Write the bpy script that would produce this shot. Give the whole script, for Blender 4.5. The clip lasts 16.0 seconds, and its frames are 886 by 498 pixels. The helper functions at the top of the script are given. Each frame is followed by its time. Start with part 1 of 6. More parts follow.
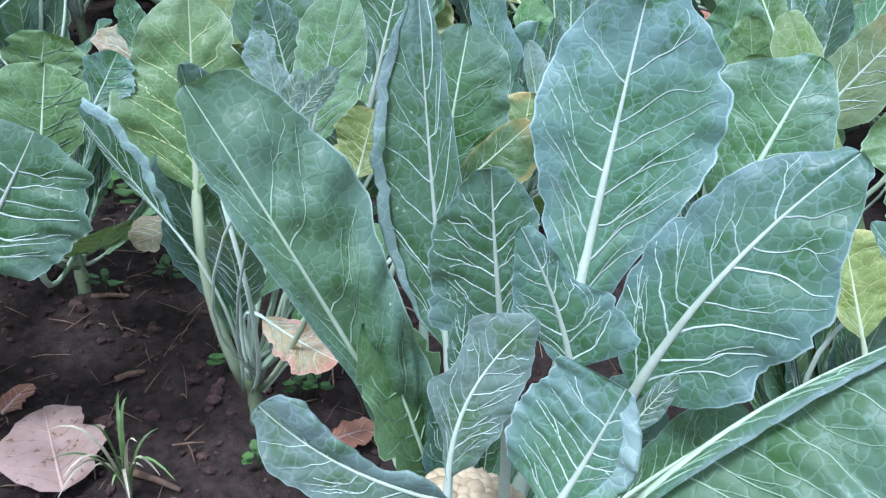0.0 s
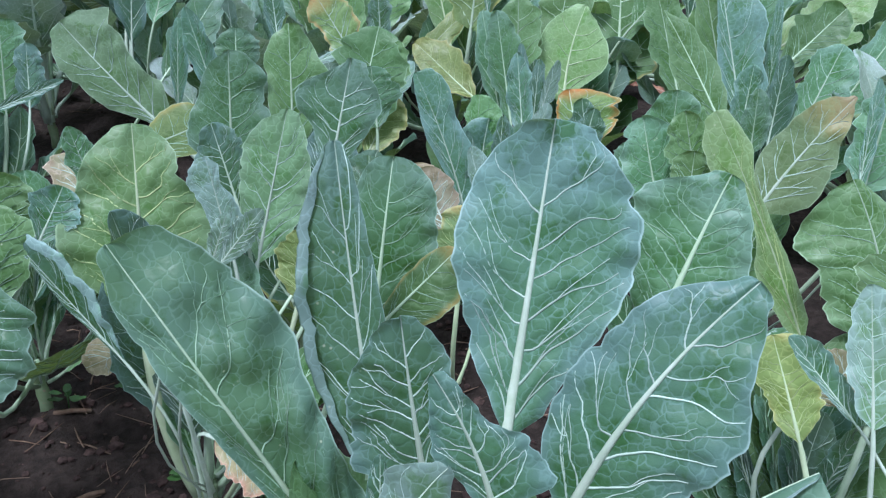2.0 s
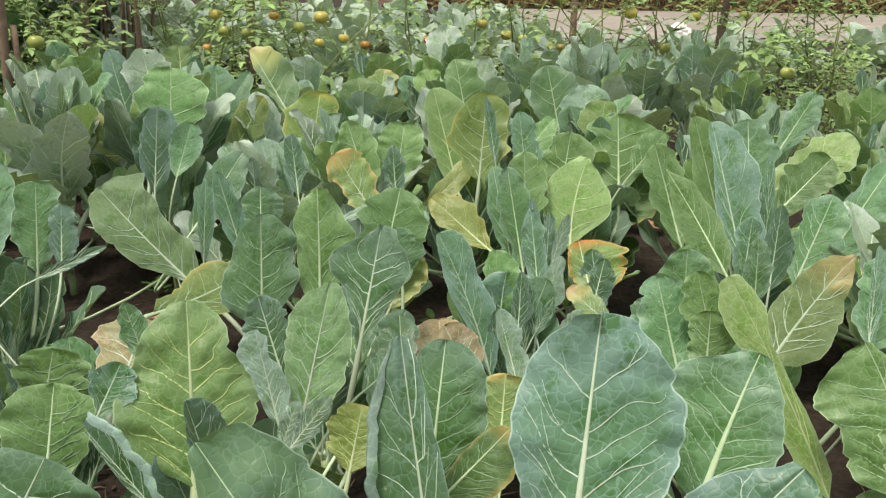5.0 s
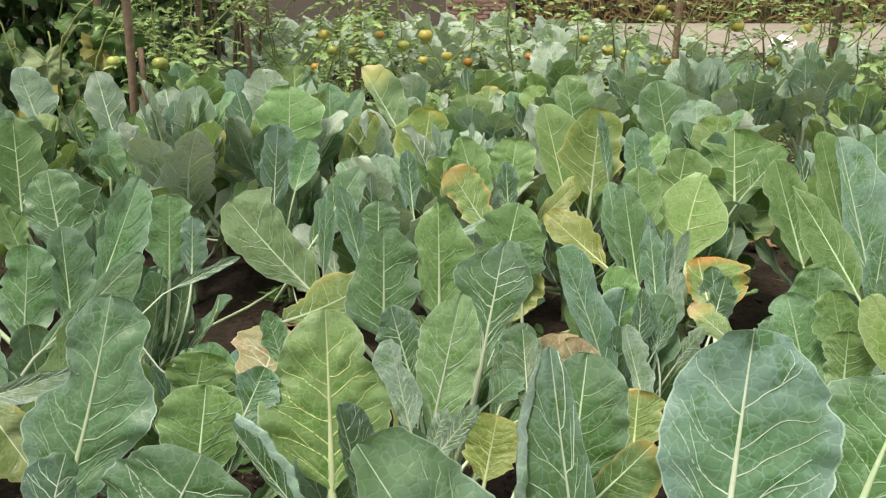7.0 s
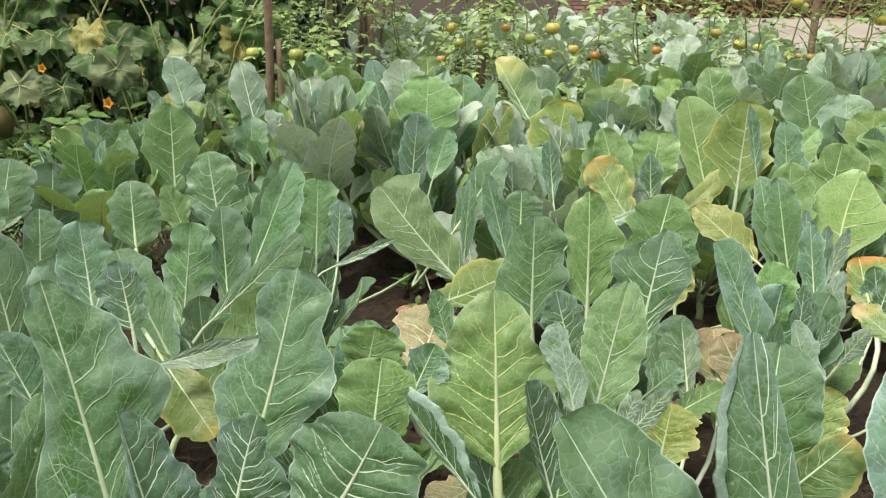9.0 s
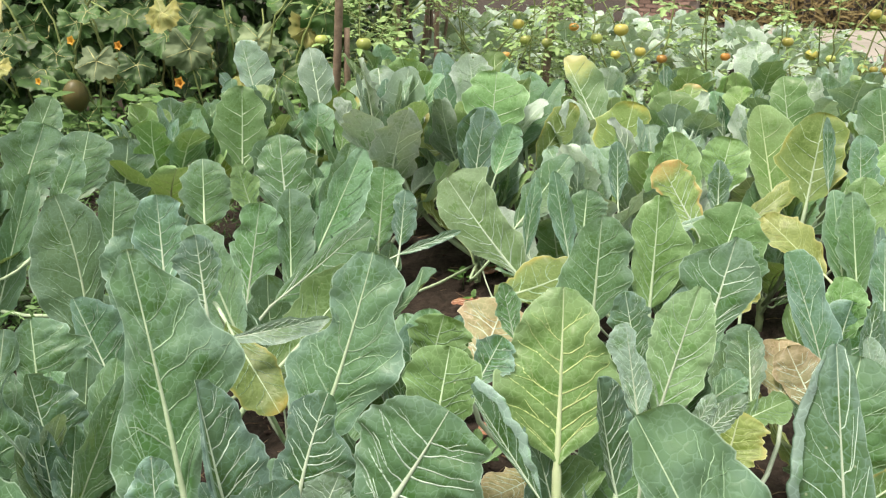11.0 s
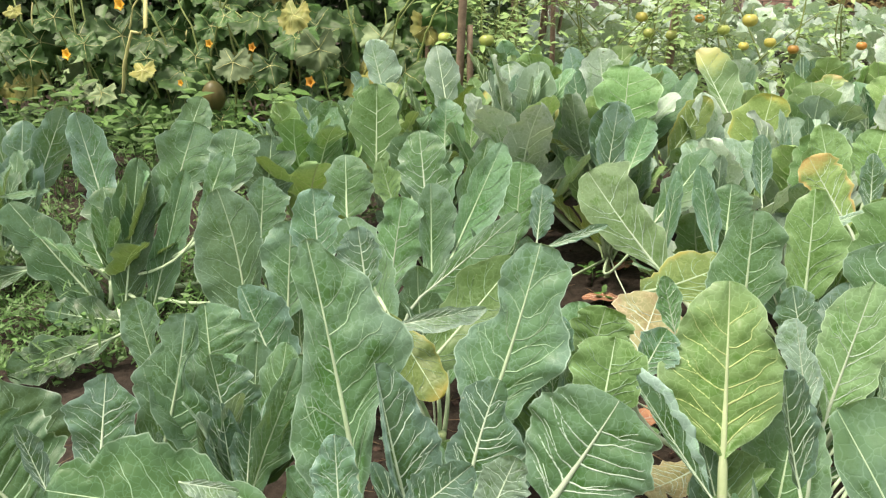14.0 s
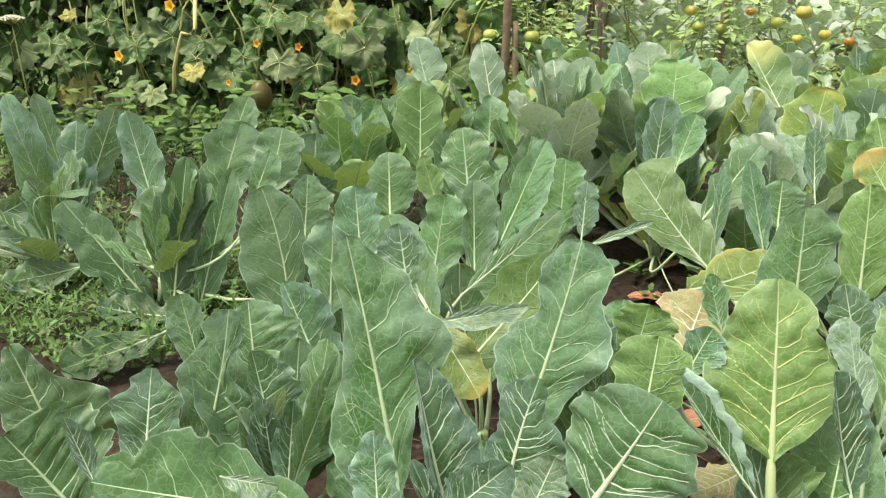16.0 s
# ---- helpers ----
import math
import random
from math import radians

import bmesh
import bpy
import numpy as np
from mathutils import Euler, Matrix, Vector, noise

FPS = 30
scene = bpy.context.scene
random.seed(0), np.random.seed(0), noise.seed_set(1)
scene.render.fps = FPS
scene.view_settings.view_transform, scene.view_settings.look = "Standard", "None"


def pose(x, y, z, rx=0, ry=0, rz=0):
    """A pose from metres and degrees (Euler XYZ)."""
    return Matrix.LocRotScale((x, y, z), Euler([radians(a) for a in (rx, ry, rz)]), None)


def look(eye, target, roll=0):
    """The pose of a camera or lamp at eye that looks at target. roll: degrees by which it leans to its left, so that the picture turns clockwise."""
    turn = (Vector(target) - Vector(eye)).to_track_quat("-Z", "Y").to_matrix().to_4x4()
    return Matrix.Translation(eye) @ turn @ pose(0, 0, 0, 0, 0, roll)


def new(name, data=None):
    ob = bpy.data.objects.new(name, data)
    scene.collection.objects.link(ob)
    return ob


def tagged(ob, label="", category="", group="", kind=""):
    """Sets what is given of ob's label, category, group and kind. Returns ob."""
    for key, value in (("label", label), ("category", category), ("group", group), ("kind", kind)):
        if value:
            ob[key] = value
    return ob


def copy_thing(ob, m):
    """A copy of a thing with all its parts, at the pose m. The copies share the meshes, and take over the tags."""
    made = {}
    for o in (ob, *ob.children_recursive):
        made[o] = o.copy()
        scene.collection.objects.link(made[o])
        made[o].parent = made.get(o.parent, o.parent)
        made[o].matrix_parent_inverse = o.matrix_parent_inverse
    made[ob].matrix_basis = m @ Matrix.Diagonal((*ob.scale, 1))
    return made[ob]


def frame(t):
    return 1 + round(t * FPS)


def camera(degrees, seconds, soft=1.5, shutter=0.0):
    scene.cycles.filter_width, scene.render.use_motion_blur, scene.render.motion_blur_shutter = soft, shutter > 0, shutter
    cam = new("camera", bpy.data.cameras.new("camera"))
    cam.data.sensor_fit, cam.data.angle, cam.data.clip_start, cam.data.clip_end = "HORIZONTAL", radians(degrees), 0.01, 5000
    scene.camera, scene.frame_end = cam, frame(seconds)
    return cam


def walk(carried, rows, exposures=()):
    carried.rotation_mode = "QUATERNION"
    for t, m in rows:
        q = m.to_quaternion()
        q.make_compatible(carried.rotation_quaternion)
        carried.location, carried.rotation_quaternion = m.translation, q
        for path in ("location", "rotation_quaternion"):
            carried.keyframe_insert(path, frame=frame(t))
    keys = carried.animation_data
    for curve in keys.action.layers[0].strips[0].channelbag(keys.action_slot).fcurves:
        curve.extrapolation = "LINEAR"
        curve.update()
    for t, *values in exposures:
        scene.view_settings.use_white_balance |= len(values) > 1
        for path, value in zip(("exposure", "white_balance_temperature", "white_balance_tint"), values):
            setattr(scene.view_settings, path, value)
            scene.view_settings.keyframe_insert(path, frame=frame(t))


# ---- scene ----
cam = camera(57.0, 16.0, soft=1.3)
METRES, EYE, TILT, LEAN, TURN = 0.66, 1.02, -33.0, -4.0, 0.0
EXPOSURES = [(0.0, 0.28, 5180, 24), (1.5, -0.08, 5100, 21), (2.5, 0.07, 5700, 18), (3.5, 0.06, 6550, 13), (7.5, 0.19, 7700, 11), (10.0, 0.46, 7400, 12), (12.5, 0.65, 7450, 12), (16.0, 0.62, 8000, 7)]
ROWS = [
    (0.0, 0.0, 0.0, 0.0, 0.0, 0.0, -0.0),
    (0.5, 0.0013, -0.0174, 0.0265, 0.08, 0.75, 0.22),
    (1.0, 0.0498, -0.0206, 0.0529, 0.13, 1.79, 0.75),
    (1.5, 0.0913, -0.0259, 0.0882, 0.11, 3.02, 2.13),
    (2.0, 0.1097, -0.0304, 0.1084, -0.34, 4.27, 2.87),
    (2.5, 0.1282, -0.0407, 0.1306, -0.95, 5.53, 3.66),
    (3.0, 0.1145, -0.0559, 0.1476, -1.47, 6.61, 4.11),
    (3.5, 0.0754, -0.0916, 0.1745, -1.68, 8.5, 4.12),
    (6.0, -0.0474, -0.178, 0.2202, 1.18, 13.46, 3.29),
    (6.5, -0.0798, -0.186, 0.2163, 3.64, 13.75, 2.52),
    (7.0, -0.1057, -0.1967, 0.2116, 4.83, 13.79, 1.9),
    (7.5, -0.1429, -0.1996, 0.2044, 6.31, 13.85, 1.07),
    (8.0, -0.1768, -0.2053, 0.2005, 7.32, 13.8, 0.42),
    (8.5, -0.2369, -0.2235, 0.1826, 8.96, 13.72, -0.54),
    (9.0, -0.2758, -0.2332, 0.1765, 11.18, 13.52, -1.67),
    (9.5, -0.2868, -0.2349, 0.1751, 11.96, 13.35, -2.67),
    (10.0, -0.3014, -0.2438, 0.1681, 12.53, 13.2, -4.07),
    (12.5, -0.3954, -0.2993, 0.1397, 15.94, 12.75, -6.74),
    (13.0, -0.4215, -0.3107, 0.1258, 17.35, 12.48, -7.14),
    (13.5, -0.4507, -0.3301, 0.121, 18.93, 12.23, -7.5),
    (14.0, -0.4716, -0.351, 0.1158, 20.39, 12.0, -7.88),
    (14.5, -0.4919, -0.3443, 0.1127, 21.51, 11.82, -8.24),
    (15.0, -0.4745, -0.3244, 0.117, 22.32, 11.63, -8.45),
    (15.5, -0.4737, -0.3253, 0.1135, 23.2, 11.49, -8.57),
    (16.0, -0.4616, -0.3285, 0.1182, 23.64, 11.41, -8.6),
]
walk(cam, [(t, pose(0, 0, EYE, TILT, LEAN, TURN) @ pose(METRES * x, METRES * y, METRES * z, 90 + pitch, roll, yaw)) for t, x, y, z, yaw, pitch, roll in ROWS],
     exposures=EXPOSURES)

# ---- light: a bright, evenly overcast day ----
world = bpy.data.worlds.new("overcast_sky")
scene.world = world
world.use_nodes = True
wt = world.node_tree
sky = wt.nodes.new("ShaderNodeTexSky")
sky.sky_type = "NISHITA"
sky.sun_disc = False
sky.sun_elevation, sky.sun_rotation = radians(66), radians(-132)
sky.dust_density = 4.0
cloud = wt.nodes.new("ShaderNodeMixRGB")
cloud.inputs[0].default_value = 0.65
cloud.inputs[2].default_value = (9.2, 9.2, 9.0, 1)
wt.links.new(sky.outputs[0], cloud.inputs[1])
wt.links.new(cloud.outputs[0], wt.nodes["Background"].inputs[0])
wt.nodes["Background"].inputs[1].default_value = 0.13
sun_data = bpy.data.lights.new("sun", "SUN")
sun_data.energy, sun_data.angle, sun_data.color = 3.3, radians(14), (1.0, 0.95, 0.88)
sun = new("sun", sun_data)
sun.matrix_world = look((-4.5, -4, 14), (0, 0, 0))

# ---- materials ----
MATS = {}


def nodes_of(name):
    m = bpy.data.materials.new(name)
    m.use_nodes = True
    nt = m.node_tree
    return m, nt, nt.nodes["Principled BSDF"]


def nd(nt, kind, **kw):
    n = nt.nodes.new(kind)
    for k, v in kw.items():
        n.inputs[k.replace("_", " ")].default_value = v
    return n


def ramp(nt, src, lo, hi, a=0.0, b=1.0):
    r = nt.nodes.new("ShaderNodeMapRange")
    r.interpolation_type = "SMOOTHSTEP"
    r.inputs["From Min"].default_value, r.inputs["From Max"].default_value = lo, hi
    r.inputs["To Min"].default_value, r.inputs["To Max"].default_value = a, b
    nt.links.new(src, r.inputs["Value"])
    return r.outputs[0]


def mix(nt, fac, a, b, blend="MIX"):
    m = nt.nodes.new("ShaderNodeMixRGB")
    m.blend_type = blend
    for i, v in enumerate((fac, a, b)):
        if hasattr(v, "is_linked"):
            nt.links.new(v, m.inputs[i])
        else:
            m.inputs[i].default_value = v if i == 0 else (*v, 1)
    return m.outputs[0]


def math_node(nt, op, a, b=0.0):
    m = nt.nodes.new("ShaderNodeMath")
    m.operation = op
    for i, v in enumerate((a, b)):
        if hasattr(v, "is_linked"):
            nt.links.new(v, m.inputs[i])
        else:
            m.inputs[i].default_value = v
    return m.outputs[0]


def noise_tex(nt, co, scale, detail=4.0, rough=0.6):
    n = nd(nt, "ShaderNodeTexNoise", Scale=scale, Detail=detail, Roughness=rough)
    nt.links.new(co, n.inputs["Vector"])
    return n.outputs["Fac"]


def leaf_mat(key, base, alt, shade, edge=None, reach=0.75, tip=None, rough=0.44):
    """Waxy brassica leaf: two tones, rubbed dark patches, fine net of veins, pale specks, optional discoloured margin or tip."""
    m, nt, p = nodes_of("leaf_" + key)
    tc = nt.nodes.new("ShaderNodeTexCoord")
    oi = nt.nodes.new("ShaderNodeObjectInfo")
    sep = nt.nodes.new("ShaderNodeSeparateXYZ")
    nt.links.new(tc.outputs["UV"], sep.inputs[0])
    # shift of the pattern from leaf to leaf
    shift = nt.nodes.new("ShaderNodeVectorMath")
    shift.operation = "ADD"
    nt.links.new(tc.outputs["Object"], shift.inputs[0])
    com = nt.nodes.new("ShaderNodeCombineXYZ")
    r10 = math_node(nt, "MULTIPLY", oi.outputs["Random"], 37.0)
    for i in range(3):
        nt.links.new(r10, com.inputs[i])
    nt.links.new(com.outputs[0], shift.inputs[1])
    co = shift.outputs[0]
    big = noise_tex(nt, co, 9.0, 3.0)
    off = math_node(nt, "ABSOLUTE", math_node(nt, "SUBTRACT", sep.outputs[0], 0.5))
    mid = noise_tex(nt, co, 34.0, 5.0, 0.65)
    # bluish bloom towards the margin and tip, greener where it is rubbed off
    reach_ = math_node(nt, "ADD", math_node(nt, "MAXIMUM", math_node(nt, "MULTIPLY", off, 2.0), math_node(nt, "MULTIPLY", sep.outputs[1], 0.92)),
                       math_node(nt, "MULTIPLY", math_node(nt, "SUBTRACT", big, 0.5), 1.9))
    col = mix(nt, ramp(nt, reach_, 0.45, 1.05), alt, base)
    col = mix(nt, ramp(nt, mid, 0.54, 0.70, 0.0, 0.7), col, shade)
    # green shows between the bloom, away from the margin
    smear = noise_tex(nt, co, 18.0, 6.0, 0.7)
    inner = math_node(nt, "MULTIPLY", ramp(nt, smear, 0.49, 0.63, 0.0, 0.85), ramp(nt, off, 0.25, 0.49, 1.0, 0.0))
    col = mix(nt, inner, col, tuple(c * k for c, k in zip(shade, (0.75, 0.95, 0.6))))
    if edge:
        a = math_node(nt, "MULTIPLY", off, 2.0)
        far = math_node(nt, "MAXIMUM", a, sep.outputs[1])
        wob = math_node(nt, "ADD", far, math_node(nt, "MULTIPLY", math_node(nt, "SUBTRACT", big, 0.5), 0.5))
        col = mix(nt, ramp(nt, wob, reach, reach + 0.25), col, edge)
    if tip:
        wob = math_node(nt, "ADD", sep.outputs[1], math_node(nt, "MULTIPLY", math_node(nt, "SUBTRACT", big, 0.5), 0.6))
        mid_tone = tuple(0.5 * (a + b) * k for a, b, k in zip(tip, base, (1.25, 1.25, 0.9)))
        col = mix(nt, ramp(nt, wob, 0.6, 0.85), col, mid_tone)
        col = mix(nt, ramp(nt, wob, 0.8, 1.02), col, tip)
    vor = nd(nt, "ShaderNodeTexVoronoi", Scale=72.0)
    vor.feature = "DISTANCE_TO_EDGE"
    warp = nt.nodes.new("ShaderNodeVectorMath")
    warp.operation = "MULTIPLY_ADD"
    ncol = nd(nt, "ShaderNodeTexNoise", Scale=60.0)
    nt.links.new(co, ncol.inputs["Vector"])
    nt.links.new(ncol.outputs["Color"], warp.inputs[0])
    warp.inputs[1].default_value = (0.012, 0.012, 0.012)
    nt.links.new(co, warp.inputs[2])
    nt.links.new(warp.outputs[0], vor.inputs["Vector"])
    net = ramp(nt, vor.outputs["Distance"], 0.008, 0.065, 1.0, 0.0)
    pale = tuple(min(0.8, c * 1.7 + 0.05) for c in base)
    col = mix(nt, math_node(nt, "MULTIPLY", net, math_node(nt, "MULTIPLY", ramp(nt, smear, 0.3, 0.6, 0.5, 1.0), 0.36)), col, pale)
    spk = nd(nt, "ShaderNodeTexVoronoi", Scale=70.0)
    nt.links.new(co, spk.inputs["Vector"])
    dots = math_node(nt, "MULTIPLY", ramp(nt, spk.outputs["Distance"], 0.06, 0.14, 1.0, 0.0),
                     ramp(nt, noise_tex(nt, co, 14.0, 2.0), 0.55, 0.62))
    col = mix(nt, math_node(nt, "MULTIPLY", dots, 0.55), col, (0.55, 0.6, 0.42))
    rim = ramp(nt, off, 0.484, 0.496, 0.0, 0.8)
    col = mix(nt, rim, col, tuple(min(0.75, c * 1.5 + 0.17) for c in base))
    hsv = nd(nt, "ShaderNodeHueSaturation")
    nt.links.new(ramp(nt, oi.outputs["Random"], 0, 1, 0.491, 0.511), hsv.inputs["Hue"])
    rnd2 = math_node(nt, "FRACT", math_node(nt, "MULTIPLY", oi.outputs["Random"], 7.31))
    nt.links.new(ramp(nt, rnd2, 0, 1, 0.8, 1.3), hsv.inputs["Value"])
    nt.links.new(col, hsv.inputs["Color"])
    col = hsv.outputs[0]
    nt.links.new(col, p.inputs["Base Color"])
    nt.links.new(ramp(nt, mid, 0.3, 0.7, rough - 0.08, rough + 0.14), p.inputs["Roughness"])
    p.inputs["Specular IOR Level"].default_value = 0.4
    hgt = math_node(nt, "ADD", math_node(nt, "MULTIPLY", ramp(nt, vor.outputs["Distance"], 0.0, 0.2), 0.16), math_node(nt, "MULTIPLY", mid, 1.0))
    b = nd(nt, "ShaderNodeBump", Strength=0.75, Distance=0.002)
    nt.links.new(hgt, b.inputs["Height"])
    nt.links.new(b.outputs[0], p.inputs["Normal"])
    tr = nt.nodes.new("ShaderNodeBsdfTranslucent")
    nt.links.new(mix(nt, 0.6, col, (0.30, 0.42, 0.06)), tr.inputs["Color"])
    ms = nt.nodes.new("ShaderNodeMixShader")
    ms.inputs[0].default_value = 0.24
    out = nt.nodes["Material Output"]
    nt.links.new(p.outputs[0], ms.inputs[1])
    nt.links.new(tr.outputs[0], ms.inputs[2])
    # small holes eaten by insects, with a pale dry rim
    eat = nd(nt, "ShaderNodeTexVoronoi", Scale=13.0)
    nt.links.new(co, eat.inputs["Vector"])
    pick = nt.nodes.new("ShaderNodeSeparateColor")
    nt.links.new(eat.outputs["Color"], pick.inputs[0])
    size = ramp(nt, pick.outputs[0], 0.62, 1.0, 0.0, 0.055)
    wobble = math_node(nt, "ADD", eat.outputs["Distance"], math_node(nt, "MULTIPLY", math_node(nt, "SUBTRACT", noise_tex(nt, co, 160.0, 2.0), 0.5), 0.03))
    hole = math_node(nt, "LESS_THAN", wobble, size)
    gone = nt.nodes.new("ShaderNodeBsdfTransparent")
    mh = nt.nodes.new("ShaderNodeMixShader")
    nt.links.new(hole, mh.inputs[0])
    nt.links.new(ms.outputs[0], mh.inputs[1])
    nt.links.new(gone.outputs[0], mh.inputs[2])
    nt.links.new(mh.outputs[0], out.inputs["Surface"])
    MATS["leaf_" + key] = m
    return m


def plain_mat(key, a, b, scale=30.0, rough=0.6, bump=0.3, dist=0.003, spec=0.4, spots=None):
    """Two-tone mottled surface with fine relief."""
    m, nt, p = nodes_of(key)
    tc = nt.nodes.new("ShaderNodeTexCoord")
    co = tc.outputs["Object"]
    n1 = noise_tex(nt, co, scale, 6.0, 0.65)
    n2 = noise_tex(nt, co, scale * 0.13, 2.0)
    col = mix(nt, ramp(nt, n1, 0.32, 0.68), a, b)
    col = mix(nt, ramp(nt, n2, 0.35, 0.7, 0.0, 0.45), col, tuple(c * 0.6 for c in a))
    if spots:
        col = mix(nt, ramp(nt, noise_tex(nt, co, scale * 2.3, 3.0), 0.6, 0.7), col, spots)
    oi = nt.nodes.new("ShaderNodeObjectInfo")
    geo = nt.nodes.new("ShaderNodeNewGeometry")
    rnd = math_node(nt, "FRACT", math_node(nt, "ADD", oi.outputs["Random"], geo.outputs["Random Per Island"]))
    hsv = nd(nt, "ShaderNodeHueSaturation")
    nt.links.new(ramp(nt, rnd, 0, 1, 0.75, 1.25), hsv.inputs["Value"])
    nt.links.new(col, hsv.inputs["Color"])
    nt.links.new(hsv.outputs[0], p.inputs["Base Color"])
    p.inputs["Roughness"].default_value = rough
    p.inputs["Specular IOR Level"].default_value = spec
    bm_ = nd(nt, "ShaderNodeBump", Strength=bump, Distance=dist)
    nt.links.new(n1, bm_.inputs["Height"])
    nt.links.new(bm_.outputs[0], p.inputs["Normal"])
    MATS[key] = m
    return m


TINTS = {
    "blue": ((0.122, 0.226, 0.198), (0.078, 0.180, 0.100), (0.044, 0.122, 0.048)),
    "bluegreen": ((0.146, 0.268, 0.190), (0.092, 0.216, 0.098), (0.056, 0.150, 0.050)),
    "green": ((0.142, 0.264, 0.120), (0.106, 0.222, 0.080), (0.072, 0.155, 0.048)),
    "lime": ((0.225, 0.355, 0.165), (0.19, 0.32, 0.12), (0.155, 0.275, 0.09)),
    "bright": ((0.205, 0.35, 0.168), (0.168, 0.315, 0.112), (0.122, 0.25, 0.076)),
    "pale": ((0.22, 0.335, 0.29), (0.19, 0.31, 0.23), (0.13, 0.22, 0.15)),
    # whitened green: grazing sheen and haze on far leaves, put into the colour
    "haze_pale": ((0.36, 0.46, 0.42), (0.30, 0.42, 0.33), (0.2, 0.3, 0.22)),
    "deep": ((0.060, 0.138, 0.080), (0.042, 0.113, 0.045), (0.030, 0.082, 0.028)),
    "sage": ((0.096, 0.185, 0.128), (0.076, 0.160, 0.078), (0.050, 0.115, 0.045)),
    "soft": ((0.205, 0.325, 0.190), (0.160, 0.285, 0.138), (0.112, 0.215, 0.085)),
    "bloom": ((0.26, 0.39, 0.36), (0.23, 0.36, 0.31), (0.17, 0.29, 0.23)),
    "teal": ((0.100, 0.190, 0.140), (0.074, 0.165, 0.082), (0.050, 0.118, 0.050)),
    "olive": ((0.15, 0.24, 0.075), (0.115, 0.20, 0.06), (0.08, 0.14, 0.04)),
    "yellow": ((0.26, 0.33, 0.11), (0.20, 0.29, 0.09), (0.17, 0.2, 0.06)),
    "orange": ((0.19, 0.28, 0.10), (0.16, 0.26, 0.09), (0.12, 0.17, 0.05)),
    "redtip": ((0.17, 0.25, 0.08), (0.15, 0.23, 0.07), (0.10, 0.15, 0.04)),
    "pinktip": ((0.21, 0.32, 0.16), (0.19, 0.29, 0.13), (0.14, 0.21, 0.08)),
    "yellowtip": ((0.17, 0.28, 0.16), (0.15, 0.25, 0.13), (0.10, 0.17, 0.07)),
    "pink": ((0.44, 0.30, 0.20), (0.36, 0.33, 0.17), (0.32, 0.19, 0.12)),
    "dry": ((0.29, 0.26, 0.15), (0.23, 0.24, 0.12), (0.2, 0.15, 0.08)),
    "pinkdry": ((0.27, 0.22, 0.14), (0.22, 0.22, 0.12), (0.20, 0.13, 0.09)),
}
EXTRA = {"olive": dict(edge=(0.42, 0.36, 0.08), reach=0.88), "orange": dict(edge=(0.46, 0.27, 0.12), reach=0.8),
         "redtip": dict(edge=(0.44, 0.14, 0.04), reach=0.78), "pinktip": dict(tip=(0.46, 0.31, 0.22)),
         "yellowtip": dict(tip=(0.48, 0.44, 0.22)), "yellow": dict(edge=(0.44, 0.38, 0.13), reach=0.85),
         "pink": dict(edge=(0.50, 0.25, 0.18), reach=0.8)}
for k, v in TINTS.items():
    leaf_mat(k, *v, **EXTRA.get(k, {}))
for k in ("green", "lime"):
    leaf_mat(k + "_edge", *TINTS[k], edge=(0.48, 0.40, 0.13), reach=0.82)
plain_mat("rib", (0.56, 0.68, 0.55), (0.46, 0.60, 0.44), 60, 0.45, 0.2, 0.001)
plain_mat("rib_lime", (0.50, 0.61, 0.38), (0.43, 0.56, 0.32), 60, 0.45, 0.2, 0.001)
plain_mat("rib_dark", (0.46, 0.60, 0.42), (0.38, 0.53, 0.34), 60, 0.45, 0.2, 0.001)
plain_mat("vein", (0.50, 0.64, 0.55), (0.42, 0.57, 0.46), 60, 0.5, 0.1, 0.001)
plain_mat("vein_lime", (0.42, 0.52, 0.23), (0.36, 0.48, 0.20), 60, 0.5, 0.1, 0.001)
plain_mat("vein_dark", (0.29, 0.44, 0.30), (0.24, 0.39, 0.24), 60, 0.5, 0.1, 0.001)
plain_mat("stem", (0.26, 0.36, 0.20), (0.20, 0.28, 0.13), 40, 0.55, 0.4, 0.002, spots=(0.30, 0.26, 0.17))
plain_mat("curd", (0.56, 0.49, 0.31), (0.46, 0.38, 0.22), 120, 0.75, 0.5, 0.002)
plain_mat("soil", (0.026, 0.021, 0.017), (0.066, 0.051, 0.041), 45, 0.92, 0.9, 0.012, 0.2)
plain_mat("clod", (0.035, 0.025, 0.021), (0.095, 0.062, 0.052), 60, 0.92, 0.8, 0.006, 0.2)
plain_mat("litter", (0.16, 0.10, 0.065), (0.28, 0.21, 0.14), 50, 0.85, 0.4, 0.002, 0.2)
plain_mat("dead_leaf", (0.55, 0.42, 0.35), (0.47, 0.35, 0.26), 40, 0.75, 0.5, 0.002, 0.25, spots=(0.22, 0.13, 0.08))
plain_mat("brown_leaf", (0.26, 0.12, 0.08), (0.36, 0.2, 0.12), 40, 0.8, 0.5, 0.002, 0.25)
plain_mat("weed", (0.042, 0.115, 0.026), (0.088, 0.20, 0.048), 50, 0.5, 0.2, 0.001)
plain_mat("grass", (0.10, 0.20, 0.06), (0.17, 0.27, 0.09), 50, 0.5, 0.2, 0.001)
plain_mat("dry_grass", (0.55, 0.55, 0.40), (0.42, 0.42, 0.26), 50, 0.6, 0.2, 0.001)
plain_mat("tomato_leaf", (0.15, 0.27, 0.085), (0.25, 0.39, 0.15), 25, 0.55, 0.3, 0.002)
